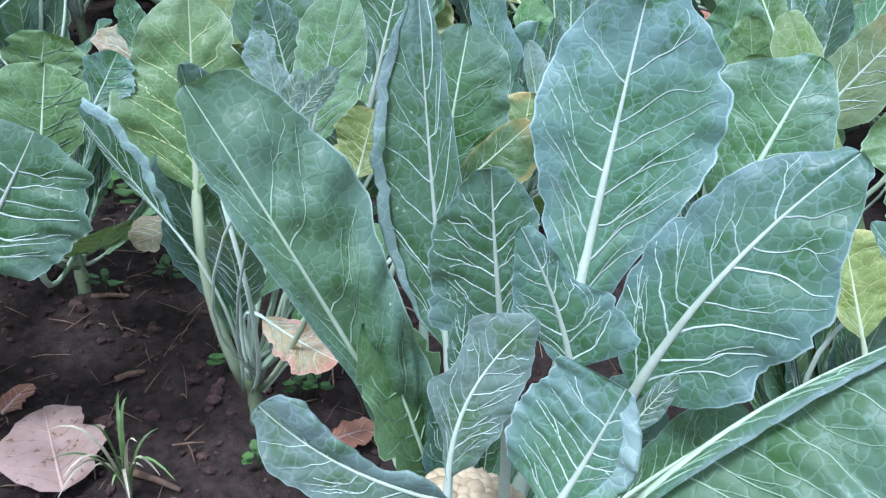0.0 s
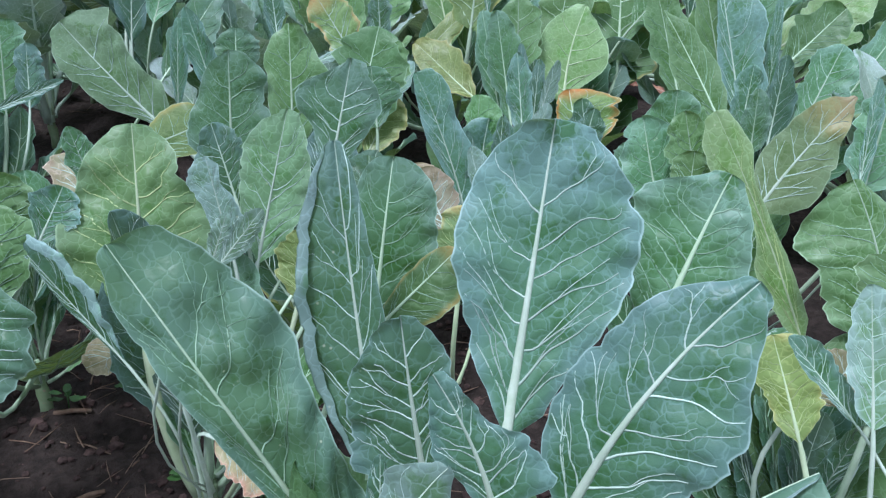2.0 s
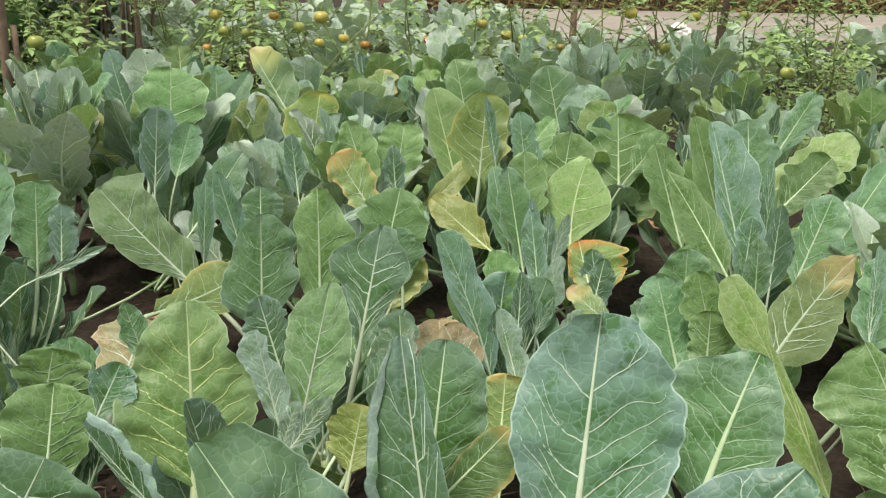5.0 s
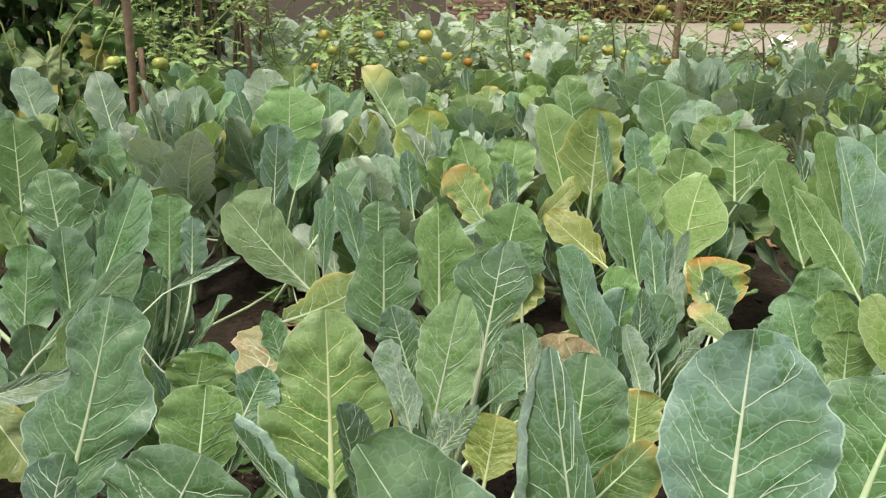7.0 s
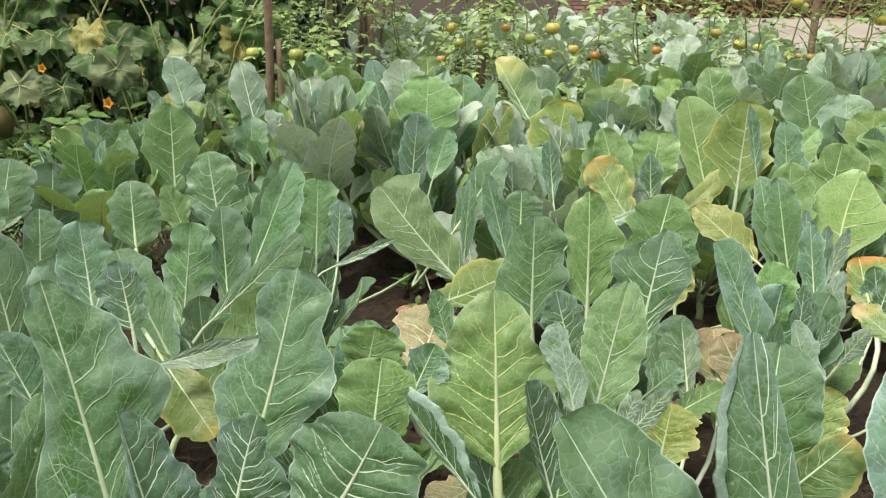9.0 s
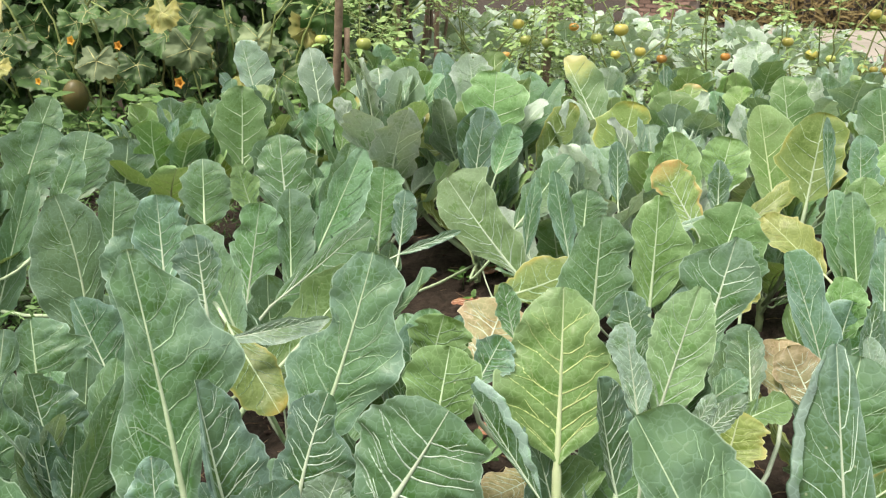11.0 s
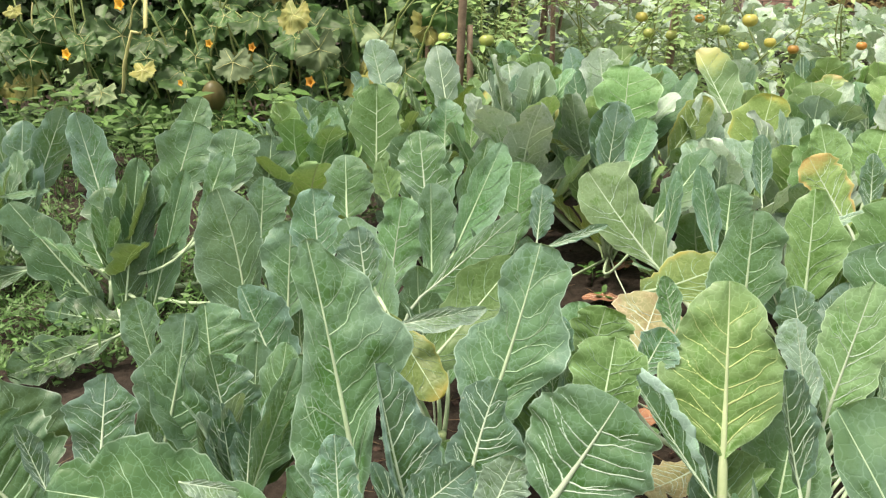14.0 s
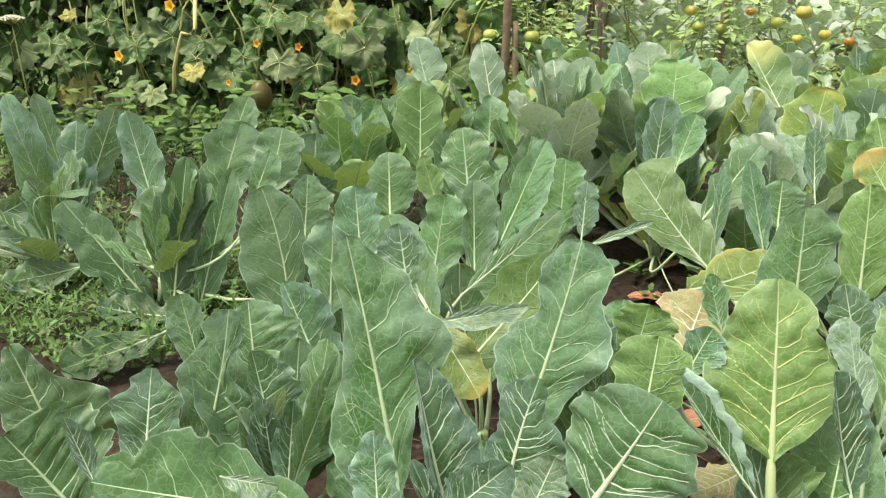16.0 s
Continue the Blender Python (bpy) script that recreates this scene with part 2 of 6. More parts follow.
plain_mat("vine", (0.22, 0.28, 0.10), (0.16, 0.22, 0.07), 40, 0.55, 0.3, 0.002)
plain_mat("dry_vine", (0.40, 0.42, 0.18), (0.48, 0.46, 0.22), 40, 0.6, 0.3, 0.002)
plain_mat("fruit_green", (0.32, 0.40, 0.10), (0.40, 0.46, 0.14), 14, 0.3, 0.05, 0.001, 0.5)
plain_mat("fruit_yellow", (0.50, 0.44, 0.10), (0.42, 0.42, 0.11), 14, 0.3, 0.05, 0.001, 0.5)
plain_mat("fruit_orange", (0.60, 0.26, 0.06), (0.55, 0.34, 0.08), 14, 0.3, 0.05, 0.001, 0.5)
plain_mat("bark", (0.16, 0.12, 0.09), (0.26, 0.20, 0.15), 35, 0.85, 0.7, 0.004, 0.2)
plain_mat("pumpkin_leaf", (0.023, 0.070, 0.016), (0.054, 0.130, 0.030), 14, 0.55, 0.4, 0.004, spots=(0.075, 0.15, 0.052))
plain_mat("pumpkin_leaf_pale", (0.12, 0.19, 0.09), (0.19, 0.26, 0.14), 14, 0.65, 0.4, 0.004)
plain_mat("pumpkin_leaf_yellow", (0.27, 0.26, 0.07), (0.18, 0.22, 0.07), 10, 0.6, 0.4, 0.004)
plain_mat("pumpkin_skin", (0.13, 0.11, 0.03), (0.08, 0.09, 0.03), 12, 0.45, 0.2, 0.002)
plain_mat("flower_yellow", (0.72, 0.36, 0.03), (0.66, 0.42, 0.06), 30, 0.5, 0.1, 0.001)
plain_mat("flower_orange", (0.66, 0.28, 0.03), (0.6, 0.34, 0.05), 30, 0.5, 0.1, 0.001)
plain_mat("flower_white", (0.75, 0.77, 0.70), (0.65, 0.68, 0.58), 60, 0.6, 0.1, 0.001)
plain_mat("hedge_leaf", (0.028, 0.070, 0.018), (0.055, 0.125, 0.034), 20, 0.5, 0.2, 0.002)
plain_mat("path_dust", (0.36, 0.34, 0.31), (0.44, 0.42, 0.38), 3, 0.9, 0.3, 0.01, 0.2)
plain_mat("brick", (0.30, 0.20, 0.17), (0.36, 0.25, 0.21), 8, 0.85, 0.3, 0.004, 0.2)
plain_mat("mortar", (0.36, 0.33, 0.30), (0.30, 0.28, 0.25), 8, 0.9, 0.3, 0.004, 0.2)
plain_mat("dark_wood", (0.05, 0.045, 0.04), (0.08, 0.07, 0.06), 10, 0.8, 0.3, 0.004, 0.2)
plain_mat("dry_weed", (0.16, 0.12, 0.06), (0.24, 0.2, 0.09), 4, 0.8, 0.2, 0.002, 0.2)
plain_mat("tall_weed", (0.045, 0.115, 0.025), (0.095, 0.20, 0.045), 20, 0.6, 0.2, 0.002)
plain_mat("white_plastic", (0.75, 0.77, 0.78), (0.7, 0.72, 0.74), 8, 0.4, 0.1, 0.002)


# ---- geometry helpers ----
def obj(name, verts, faces, mat, parent=None, uv=None, smooth=True, label=""):
    me = bpy.data.meshes.new(name)
    me.from_pydata([tuple(v) for v in verts], [], [tuple(f) for f in faces])
    if uv is not None:
        lay = me.uv_layers.new(name="UVMap")
        idx = np.empty(len(me.loops), dtype=np.int32)
        me.loops.foreach_get("vertex_index", idx)
        lay.data.foreach_set("uv", np.asarray(uv, dtype=np.float32)[idx].ravel())
    if smooth:
        me.polygons.foreach_set("use_smooth", [True] * len(me.polygons))
    me.materials.append(MATS[mat])
    me.update()
    ob = new(name, me)
    if parent is not None:
        ob.parent = parent
    if label:
        tagged(ob, label=label)
    return ob


def tube(path, radii, sides=6, flat=1.0, up=None):
    """Verts and faces of a closed tapered tube along a path."""
    path = np.asarray(path, float)
    n = len(path)
    tan = np.gradient(path, axis=0)
    tan /= np.linalg.norm(tan, axis=1)[:, None] + 1e-12
    ref = np.array(up if up is not None else (0.31, 0.22, 0.92), float)
    verts = []
    for i in range(n):
        a = np.cross(tan[i], ref)
        if np.linalg.norm(a) < 1e-4:
            a = np.cross(tan[i], (1.0, 0.1, 0.0))
        a /= np.linalg.norm(a)
        b = np.cross(a, tan[i])
        for k in range(sides):
            g = 2 * math.pi * k / sides
            verts.append(path[i] + radii[i] * (math.cos(g) * a + flat * math.sin(g) * b))
    faces = [(i * sides + k, i * sides + (k + 1) % sides, (i + 1) * sides + (k + 1) % sides, (i + 1) * sides + k)
             for i in range(n - 1) for k in range(sides)]
    faces.append(tuple(range(sides))[::-1])
    faces.append(tuple((n - 1) * sides + k for k in range(sides)))
    return verts, faces


class Heap:
    """Collects pieces into one mesh."""

    def __init__(self):
        self.v, self.f, self.uv = [], [], []

    def add(self, verts, faces):
        o = len(self.v)
        self.v.extend(verts)
        self.f.extend([tuple(i + o for i in f) for f in faces])


def bez(a, b, c, t):
    t = np.asarray(t)[:, None]
    return (1 - t) ** 2 * a + 2 * t * (1 - t) * b + t ** 2 * c


SHAPES = {"round": (0.60, 0.62, 0.24, 2.4), "oval": (0.55, 0.55, 0.24, 2.1), "egg": (0.45, 0.45, 0.34, 2.0),
          "lance": (0.50, 0.7, 0.22, 1.8), "blunt": (0.70, 0.6, 0.22, 4.0)}
SHAPES["violin"] = SHAPES["egg"]
VIOLIN_V = (0.0, 0.1, 0.2, 0.32, 0.42, 0.52, 0.6, 0.68, 0.76, 0.84, 0.9)
VIOLIN_W = (0.34, 0.66, 0.9, 1.0, 0.97, 0.8, 0.64, 0.57, 0.60, 0.61, 0.56)
RNG = random.Random(5)


def vein_plan(seed, per_side):
    """Where the side veins leave the midrib and how they run: for each half a list of start, rise, bow, wander, reach, strength."""
    rnd = random.Random(seed)
    plan = []
    for sgn in (-1, 1):
        half = []
        for i in range(per_side):
            v0 = 0.01 + 0.80 * (i + rnd.uniform(-0.2, 0.2) + (0.35 if sgn > 0 else 0)) / per_side
            v0 = min(0.88, max(0.015, v0))
            half.append((v0, rnd.uniform(0.2, 0.32) * (1.15 - 0.6 * v0), rnd.uniform(-0.03, 0.03), rnd.uniform(0, 50), rnd.uniform(0.8, 0.94), rnd.uniform(0.75, 1.2)))
        plan.append(half)
    return plan


def vein_v(vn, r):
    return vn[0] + vn[1] * r ** 1.15 + vn[2] * math.sin(r * 5) + 0.018 * noise.noise((r * 5, vn[3], 0))


STATIONS = (0.0, 0.1, 0.22, 0.34, 0.46, 0.58, 0.7, 0.81, 0.9, 0.97)


def width_at(widths, v):
    """Half-width of a blade at v along its midrib, from widths in millimetres at the stations, smoothly joined and closed at the tip."""
    if v >= 0.97:
        return 0.001 * widths[-1] * math.sqrt(max(0.0, 1 - ((v - 0.97) / 0.03) ** 2))
    i = max(k for k in range(9) if STATIONS[k] <= v)
    a, b = widths[i], widths[i + 1]
    x = (v - STATIONS[i]) / (STATIONS[i + 1] - STATIONS[i])
    ma = 0.5 * (b - widths[max(0, i - 1)])
    mb = 0.5 * (widths[min(9, i + 2)] - a)
    w = (2 * x ** 3 - 3 * x * x + 1) * a + (x ** 3 - 2 * x * x + x) * ma + (3 * x * x - 2 * x ** 3) * b + (x ** 3 - x * x) * mb
    return 0.001 * max(1.5, w)


def blade(p1, p2, n, wl, wr, seed, rows, cols, shape="round", bulge=-0.06, bend=0.0, foldl=0.12, foldr=0.12, curl=-0.1,
          ripple=0.24, lobe=0.17, teeth=0.008, c=None, q=None, rim=0.0, twist=0.0, per_side=7, quilt=0.06, nick=0.2, tipc=-0.05, w0=None, puck=0.8, outline=None):
    """Grid of a leaf blade: rows from base to tip, cols across; n is the way that its face looks."""
    p1, p2, n = (np.asarray(v, float) for v in (p1, p2, n))
    c0, pw, w00, q0 = SHAPES[shape]
    w0 = w0 or w00
    c, q = c or c0, q or q0
    L = np.linalg.norm(p2 - p1)
    T = (p2 - p1) / L
    n = n - T * (n @ T)
    n /= np.linalg.norm(n)
    side = np.cross(T, n)
    s = np.linspace(0, 1, rows)
    v = 1 - (1 - s) ** 1.5
    mid = bez(p1, (p1 + p2) / 2 + n * bulge * 2 * L + side * bend * 2 * L, p2, v)
    bow = np.clip((v - 0.5) / 0.5, 0, 1) ** 2
    mid = mid + n * (tipc * L * bow)[:, None]
    tan = np.gradient(mid, axis=0)
    tan /= np.linalg.norm(tan, axis=1)[:, None]
    half = cols // 2
    plan = vein_plan(seed, per_side)
    lines = [[[vein_v(vn, j / half) for vn in plan[k]] for j in range(half + 1)] for k in (0, 1)]
    rnd = random.Random(seed + 77)
    nicks = [[(rnd.uniform(0.25, 0.97), nick * rnd.uniform(0.3, 1.0), rnd.uniform(0.01, 0.03)) for _ in range(rnd.choice((0, 1, 2, 3, 4)))] for _ in (0, 1)]
    grid = np.zeros((rows, 2 * half + 1, 3))
    widths = np.zeros((rows, 2))
    for i in range(rows):
        a = math.radians(twist) * (v[i] - 0.5)
        N = n - tan[i] * (n @ tan[i])
        N /= np.linalg.norm(N)
        S = np.cross(tan[i], N)
        N, S = N * math.cos(a) + S * math.sin(a), S * math.cos(a) - N * math.sin(a)
        grid[i, half] = mid[i]
        for k, sgn, W, fold in ((0, -1, wl, foldl), (1, 1, wr, foldr)):
            if outline:
                w = width_at(outline[k], v[i]) / W
            elif shape == "violin":
                w = float(np.interp(v[i], VIOLIN_V, VIOLIN_W)) if v[i] < 0.9 else 0.56 * math.sqrt(max(0.0, 1 - ((v[i] - 0.9) / 0.1) ** 2))
            elif v[i] < c:
                x = v[i] / c
                w = w0 + (1 - w0) * (x * x * (3 - 2 * x)) ** pw
            else:
                w = max(0.0, 1 - ((v[i] - c) / (1 - c)) ** q) ** (1 / q if q > 2 else 0.5)
            key = seed * 7.7 + k * 31.0
            w *= 1 + lobe * 2.2 * noise.noise((v[i] * 5.0, key, 0.3)) * min(1.0, (1 - v[i]) * 5) + lobe * noise.noise((v[i] * 13.0, key, 4.0))
            w *= 1 + 0.35 * lobe * noise.noise((v[i] * 31.0, key, 14.0))
            w *= 1 + teeth * math.sin(v[i] * 70 + key) + teeth * noise.noise((v[i] * 50, key, 9.0))
            for at_, deep, wide in nicks[k]:
                w *= 1 - deep * math.exp(-((v[i] - at_) / wide) ** 2)
            w *= W * (0.12 + 0.88 * min(1.0, v[i] / 0.09) ** 0.8)
            widths[i, k] = w
            pos = mid[i].copy()
            for j in range(1, half + 1):
                r = j / half
                ang = fold * (0.6 + 0.4 * r) + curl * r * r + (rim * 2.2 * max(0.0, r - 0.8) * 5 if k == 0 else 0.0)
                pos = pos + (sgn * S * math.cos(ang) + N * math.sin(ang)) * (w / half)
                wave = ripple * W * r * r * (noise.noise((v[i] * 5.5, key, 1.0)) + 0.55 * noise.noise((v[i] * 13.0, key, 2.0)))
                gap = min(abs(v[i] - q_) for q_ in lines[k][j]) * per_side * 2.4
                wave += quilt * W * (min(1.0, gap) ** 0.7 - 0.5) * min(1.0, r * 3) * (1 - 0.5 * r)
                bump_ = puck * W * (0.07 * noise.noise((v[i] * L * 26 + key, sgn * r * w * 26, seed * 3.1)) + 0.10 * noise.noise((v[i] * L * 11 + key, sgn * r * w * 11, seed * 1.7))) * min(1.0, r * 4)
                grid[i, half + sgn * j] = pos + N * (wave + bump_)
    return grid, v, n, mid


def grid_mesh(grid, v):
    rows, m = grid.shape[:2]
    verts = grid.reshape(-1, 3)
    faces = [(i * m + j, i * m + j + 1, (i + 1) * m + j + 1, (i + 1) * m + j) for i in range(rows - 1) for j in range(m - 1)]
    uv = [(j / (m - 1), v[i]) for i in range(rows) for j in range(m)]
    return verts, faces, uv


def on_grid(grid, v, u, w):
    """A place and normal on the blade at u (-1 to 1) across and w (0 to 1) along."""
    rows, m = grid.shape[:2]
    i = min(rows - 2, max(0, int(np.searchsorted(v, w)) - 1))
    a = (w - v[i]) / (v[i + 1] - v[i])
    x = (u + 1) / 2 * (m - 1)
    j = min(m - 2, max(0, int(x)))
    b = x - j
    g = grid
    p = (1 - a) * ((1 - b) * g[i, j] + b * g[i, j + 1]) + a * ((1 - b) * g[i + 1, j] + b * g[i + 1, j + 1])
    nn = np.cross(g[i, j + 1] - g[i, j], g[i + 1, j] - g[i, j])
    k = np.linalg.norm(nn)
    return p, nn / k if k > 1e-12 else np.array((0.0, -1.0, 0.0))


def vein_strip(heap, pts, w0, w1, proud=0.0012):
    """A slim raised ridge along places on a blade, showing on both faces."""
    n = len(pts)
    verts = []
    for i, (p, nn) in enumerate(pts):
        d = pts[min(n - 1, i + 1)][0] - pts[max(0, i - 1)][0]
        d = d / (np.linalg.norm(d) + 1e-12)
        s = np.cross(d, nn)
        w = w0 + (w1 - w0) * i / (n - 1)
        h = max(w * 0.5, proud)
        verts += [p - s * w, p + nn * h, p + s * w, p - nn * h]
    faces = [(i * 4 + k, i * 4 + (k + 1) % 4, i * 4 + 4 + (k + 1) % 4, i * 4 + 4 + k) for i in range(n - 1) for k in range(4)]
    heap.add(verts, faces)


def veins_of(grid, v, seed, size, per_side, seg, fork):
    heap = Heap()
    rnd = random.Random(seed + 999)
    for sgn, half in zip((-1, 1), vein_plan(seed, per_side)):
        for vn in half:
            def at(r, lift=0.0):
                return on_grid(grid, v, sgn * r, min(0.985, vein_v(vn, r) + lift))
            big = size * vn[5] * (1.15 - 0.6 * vn[0])
            vein_strip(heap, [at(vn[4] * k / seg) for k in range(seg + 1)], big, big * 0.3, 0.0008 if seg > 10 else 0.0013)
            if fork:
                for start, slope in ((rnd.uniform(0.22, 0.42), 1), (rnd.uniform(0.4, 0.65), -1))[:rnd.choice((0, 1, 1, 2)) if seg > 10 else 1]:
                    end = min(0.95, start + rnd.uniform(0.2, 0.42))
                    m = max(3, seg // 2)
                    s0 = rnd.uniform(0.04, 0.075) * slope
                    vein_strip(heap, [at(start + (end - start) * k / m, s0 * (k / m) ** 0.9 * 7 / per_side) for k in range(m + 1)], big * 0.45, big * 0.18, 0.0008 if seg > 10 else 0.0013)
    return heap


COUNT = [0]


def plant(x, y, label="", height=0.13):
    """A cauliflower plant: an empty at its foot, a stout stem, and leaves that are added to it."""
    ob = new("cauliflower_plant")
    ob.empty_display_size = 0.1
    ob.location = (x, y, 0)
    tagged(ob, label or "leafy blue-green cauliflower plant growing in dark garden soil", "plant", "cauliflower bed")
    k = RNG.uniform(0.8, 1.1)
    path = [(0, 0, -0.03), (0.003, 0, 0.03), (0.002, 0.001, 0.05), (0, 0.002, 0.07), (-0.002, 0.003, 0.09), (0, 0, height)]
    v, f = tube(path, [0.016 * k, 0.013 * k, 0.015 * k, 0.012 * k, 0.014 * k, 0.017 * k], 10)
    obj("stem", v, f, "stem", ob)
    return ob


def merge(me, verts, faces):
    """Adds a midrib, in the second material, to a blade's mesh."""
    b = bmesh.new()
    b.from_mesh(me)
    vs = [b.verts.new(tuple(v)) for v in verts]
    for f in faces:
        nf = b.faces.new([vs[i] for i in f])
        nf.material_index, nf.smooth = 1, True
    b.to_mesh(me)
    b.free()


def leaf(pl, base, tip, face, wl, wr, tint="blue", level=None, edge=0.0, stalk=True, foot=None, grow=0.12, join=False, roll=None, **kw):
    """One leaf with its petiole and midrib and its side veins, under a plant. Places are in the world."""
    COUNT[0] += 1
    seed = COUNT[0]
    o = np.array(pl.location)
    base, tip = np.asarray(base, float) - o, np.asarray(tip, float) - o
    if kw.get("outline"):
        for name, value in (("lobe", 0.05), ("nick", 0.1), ("teeth", 0.014), ("ripple", 0.17), ("foldl", 0.06), ("foldr", 0.06), ("curl", -0.08), ("twist", 0.0), ("tipc", -0.03), ("bulge", -0.02)):
            kw.setdefault(name, value)
    elif base[2] > 0.15:
        base = base + (base - tip) * grow
    if level is None:
        level = 2 if o[1] < 1.25 else 1 if o[1] < 2.3 else 0
    rnd = random.Random(seed + 31)
    kw.setdefault("foldl", rnd.uniform(0.04, 0.3))
    kw.setdefault("foldr", rnd.uniform(0.04, 0.3))
    kw.setdefault("curl", rnd.uniform(-0.35, 0.25))
    kw.setdefault("twist", rnd.uniform(-28, 28))
    kw.setdefault("tipc", rnd.uniform(-0.13, -0.01))
    rows, cols = ((20, 10), (32, 14), (58, 26))[level]
    count, seg, fork = ((5, 4, False), (6, 8, True), (7, 13, True))[level]
    grid, v, n, mid = blade(base, tip, face, wl, wr, seed, rows, cols, per_side=count, **kw)
    verts, faces, uv = grid_mesh(grid, v)
    key = tint + "_edge" if edge and tint + "_edge" in TINTS_EDGE else tint
    ob = obj("leaf", verts, faces, "leaf_" + key, pl, uv)
    if tint in ODD_LEAF:
        tagged(ob, label=ODD_LEAF[tint])
    if roll:
        rolled_margin(ob, grid, v, n, *roll)
    W = wl + wr
    r0 = min(0.0115, max(0.0019, (0.05 if o[1] < 0.7 else 0.038) * W + 0.0006))
    # petiole from the stem, running on as the midrib
    path = [p for p in mid]
    rad = [r0 * (0.08 + 0.62 * (1 - t) ** 1.35) for t in v]
    if stalk:
        d = mid[0] - mid[1]
        d /= np.linalg.norm(d)
        top = mid[0]
        if foot is None:
            ang = math.atan2(top[1], top[0])
            ft = np.array((0.016 * math.cos(ang), 0.016 * math.sin(ang), 0.07 + 0.07 * RNG.random()))
        else:
            ft = np.asarray(foot, float) - o
        gap = np.linalg.norm(top - ft)
        if gap > 0.02:
            ctrl = top + d * gap * 0.45
            ctrl[2] = max(ctrl[2], 0.05)
            low = bez(ft, ctrl, top, np.linspace(0, 0.96, 8))
            path = list(low) + path
            rad = [r0 * (1.15 - 0.27 * i / 7) for i in range(8)] + rad
    tv, tf = tube(path, rad, 8 if level else 5, 0.75, n)
    pale = {"bright": "_lime", "lime": "_lime", "soft": "", "yellow": "_lime", "olive": "_dark", "green": "_dark", "bluegreen": "_dark" if seed % 4 else "", "deep": "_dark", "sage": "_dark", "teal": "_dark"}.get(tint, "")
    heap = veins_of(grid, v, seed, max(0.0006, min(0.0021, 0.0092 * W)), count, seg, fork)
    if level:
        obj("midrib", tv, tf, "rib" + pale, ob)
        obj("venation", heap.v, heap.f, "vein" + pale, ob)
    elif join:
        ob.data.materials.append(MATS["rib"])
        merge(ob.data, tv, tf)
    else:
        heap.add(tv, tf)
        obj("midrib", heap.v, heap.f, "rib" + pale, ob)
    return ob


def rolled_margin(ob, grid, v, n, side, wide):
    """The margin of a blade rolled over towards its face, showing its pale underside."""
    rows, m = grid.shape[:2]
    verts, uv = [], []
    for i in range(rows):
        p = grid[i, 0 if side < 0 else m - 1]
        d = grid[i, m // 2] - p
        far = np.linalg.norm(d)
        k = wide * min(1.0, 3.2 * v[i], 5 * (1 - v[i]) + 0.1) * (1 + 0.35 * noise.noise((v[i] * 6, wide * 900, 2.0)))
        d = d / (far + 1e-9) * min(k, far * 0.8)
        lift = 0.17 * min(k, far)
        for f, h in ((-0.10, -0.1), (-0.22, 0.45), (0.0, 1.0), (0.45, 1.05), (0.8, 0.75), (1.0, 0.42)):
            verts.append(p + d * f + n * lift * h)
            uv.append((0.42 + 0.16 * f, v[i]))
    faces = [(i * 6 + j, i * 6 + j + 1, i * 6 + 7 + j, i * 6 + 6 + j) for i in range(rows - 1) for j in range(5)]
    obj("rolled_margin", verts, faces, "leaf_bloom", ob, uv, label="pale blue rolled leaf margin")


ODD_LEAF = {"yellow": "yellowing old leaf", "orange": "leaf with an orange withered margin", "redtip": "leaf with a reddish withered margin",
            "pinktip": "leaf with a pinkish faded tip", "yellowtip": "leaf with a yellowed tip", "pink": "faded pinkish drooping leaf",
            "dry": "dried beige leaf", "pinkdry": "dried pinkish brown leaf", "olive": "olive leaf with a yellow margin"}
TINTS_EDGE = ("green_edge", "lime_edge")


plant_a = plant(0.090, 0.620, "large blue-green cauliflower plant with a cream curd at its heart")
leaf(plant_a, (0.172, 0.678, 0.504), (0.212, 0.789, 0.826), (-0.176, -0.923, 0.342), 0.084, 0.102, "blue", bend=0.001, outline=((8, 18, 41, 61, 73, 83, 84, 71, 52, 31), (17, 35, 52, 74, 91, 100, 102, 92, 72, 43)), bulge=-0.05, foldl=0.06, foldr=0.06, curl=-0.12, twist=0.0)
leaf(plant_a, (0.224, 0.597, 0.470), (0.373, 0.621, 0.739), (-0.529, -0.768, 0.361), 0.068, 0.096, "blue", bend=-0.046, outline=((11, 30, 60, 66, 68, 67, 61, 50, 31, 14), (19, 56, 86, 89, 96, 93, 78, 59, 39, 23)), bulge=0.03, foldl=0.06, foldr=0.06, curl=-0.12, twist=0.0)
leaf(plant_a, (0.353, 0.790, 0.565), (0.424, 0.841, 0.747), (-0.354, -0.857, 0.375), 0.084, 0.065, "bluegreen", bend=-0.009, outline=((22, 35, 51, 64, 71, 79, 84, 69, 40, 20), (23, 34, 47, 59, 65, 61, 52, 43, 30, 18)), foldl=0.06, foldr=0.06, curl=-0.12, twist=0.0)
leaf(plant_a, (0.042, 0.647, 0.477), (-0.009, 0.790, 0.799), (-0.089, -0.917, 0.389), 0.068, 0.031, "blue", bend=-0.005, outline=((14, 32, 50, 63, 68, 66, 59, 49, 33, 16), (13, 20, 25, 26, 31, 31, 28, 23, 19, 11)), foldl=0.06, foldr=0.55, rim=1.0, curl=-0.12, twist=0.0, roll=(-1, 0.010))
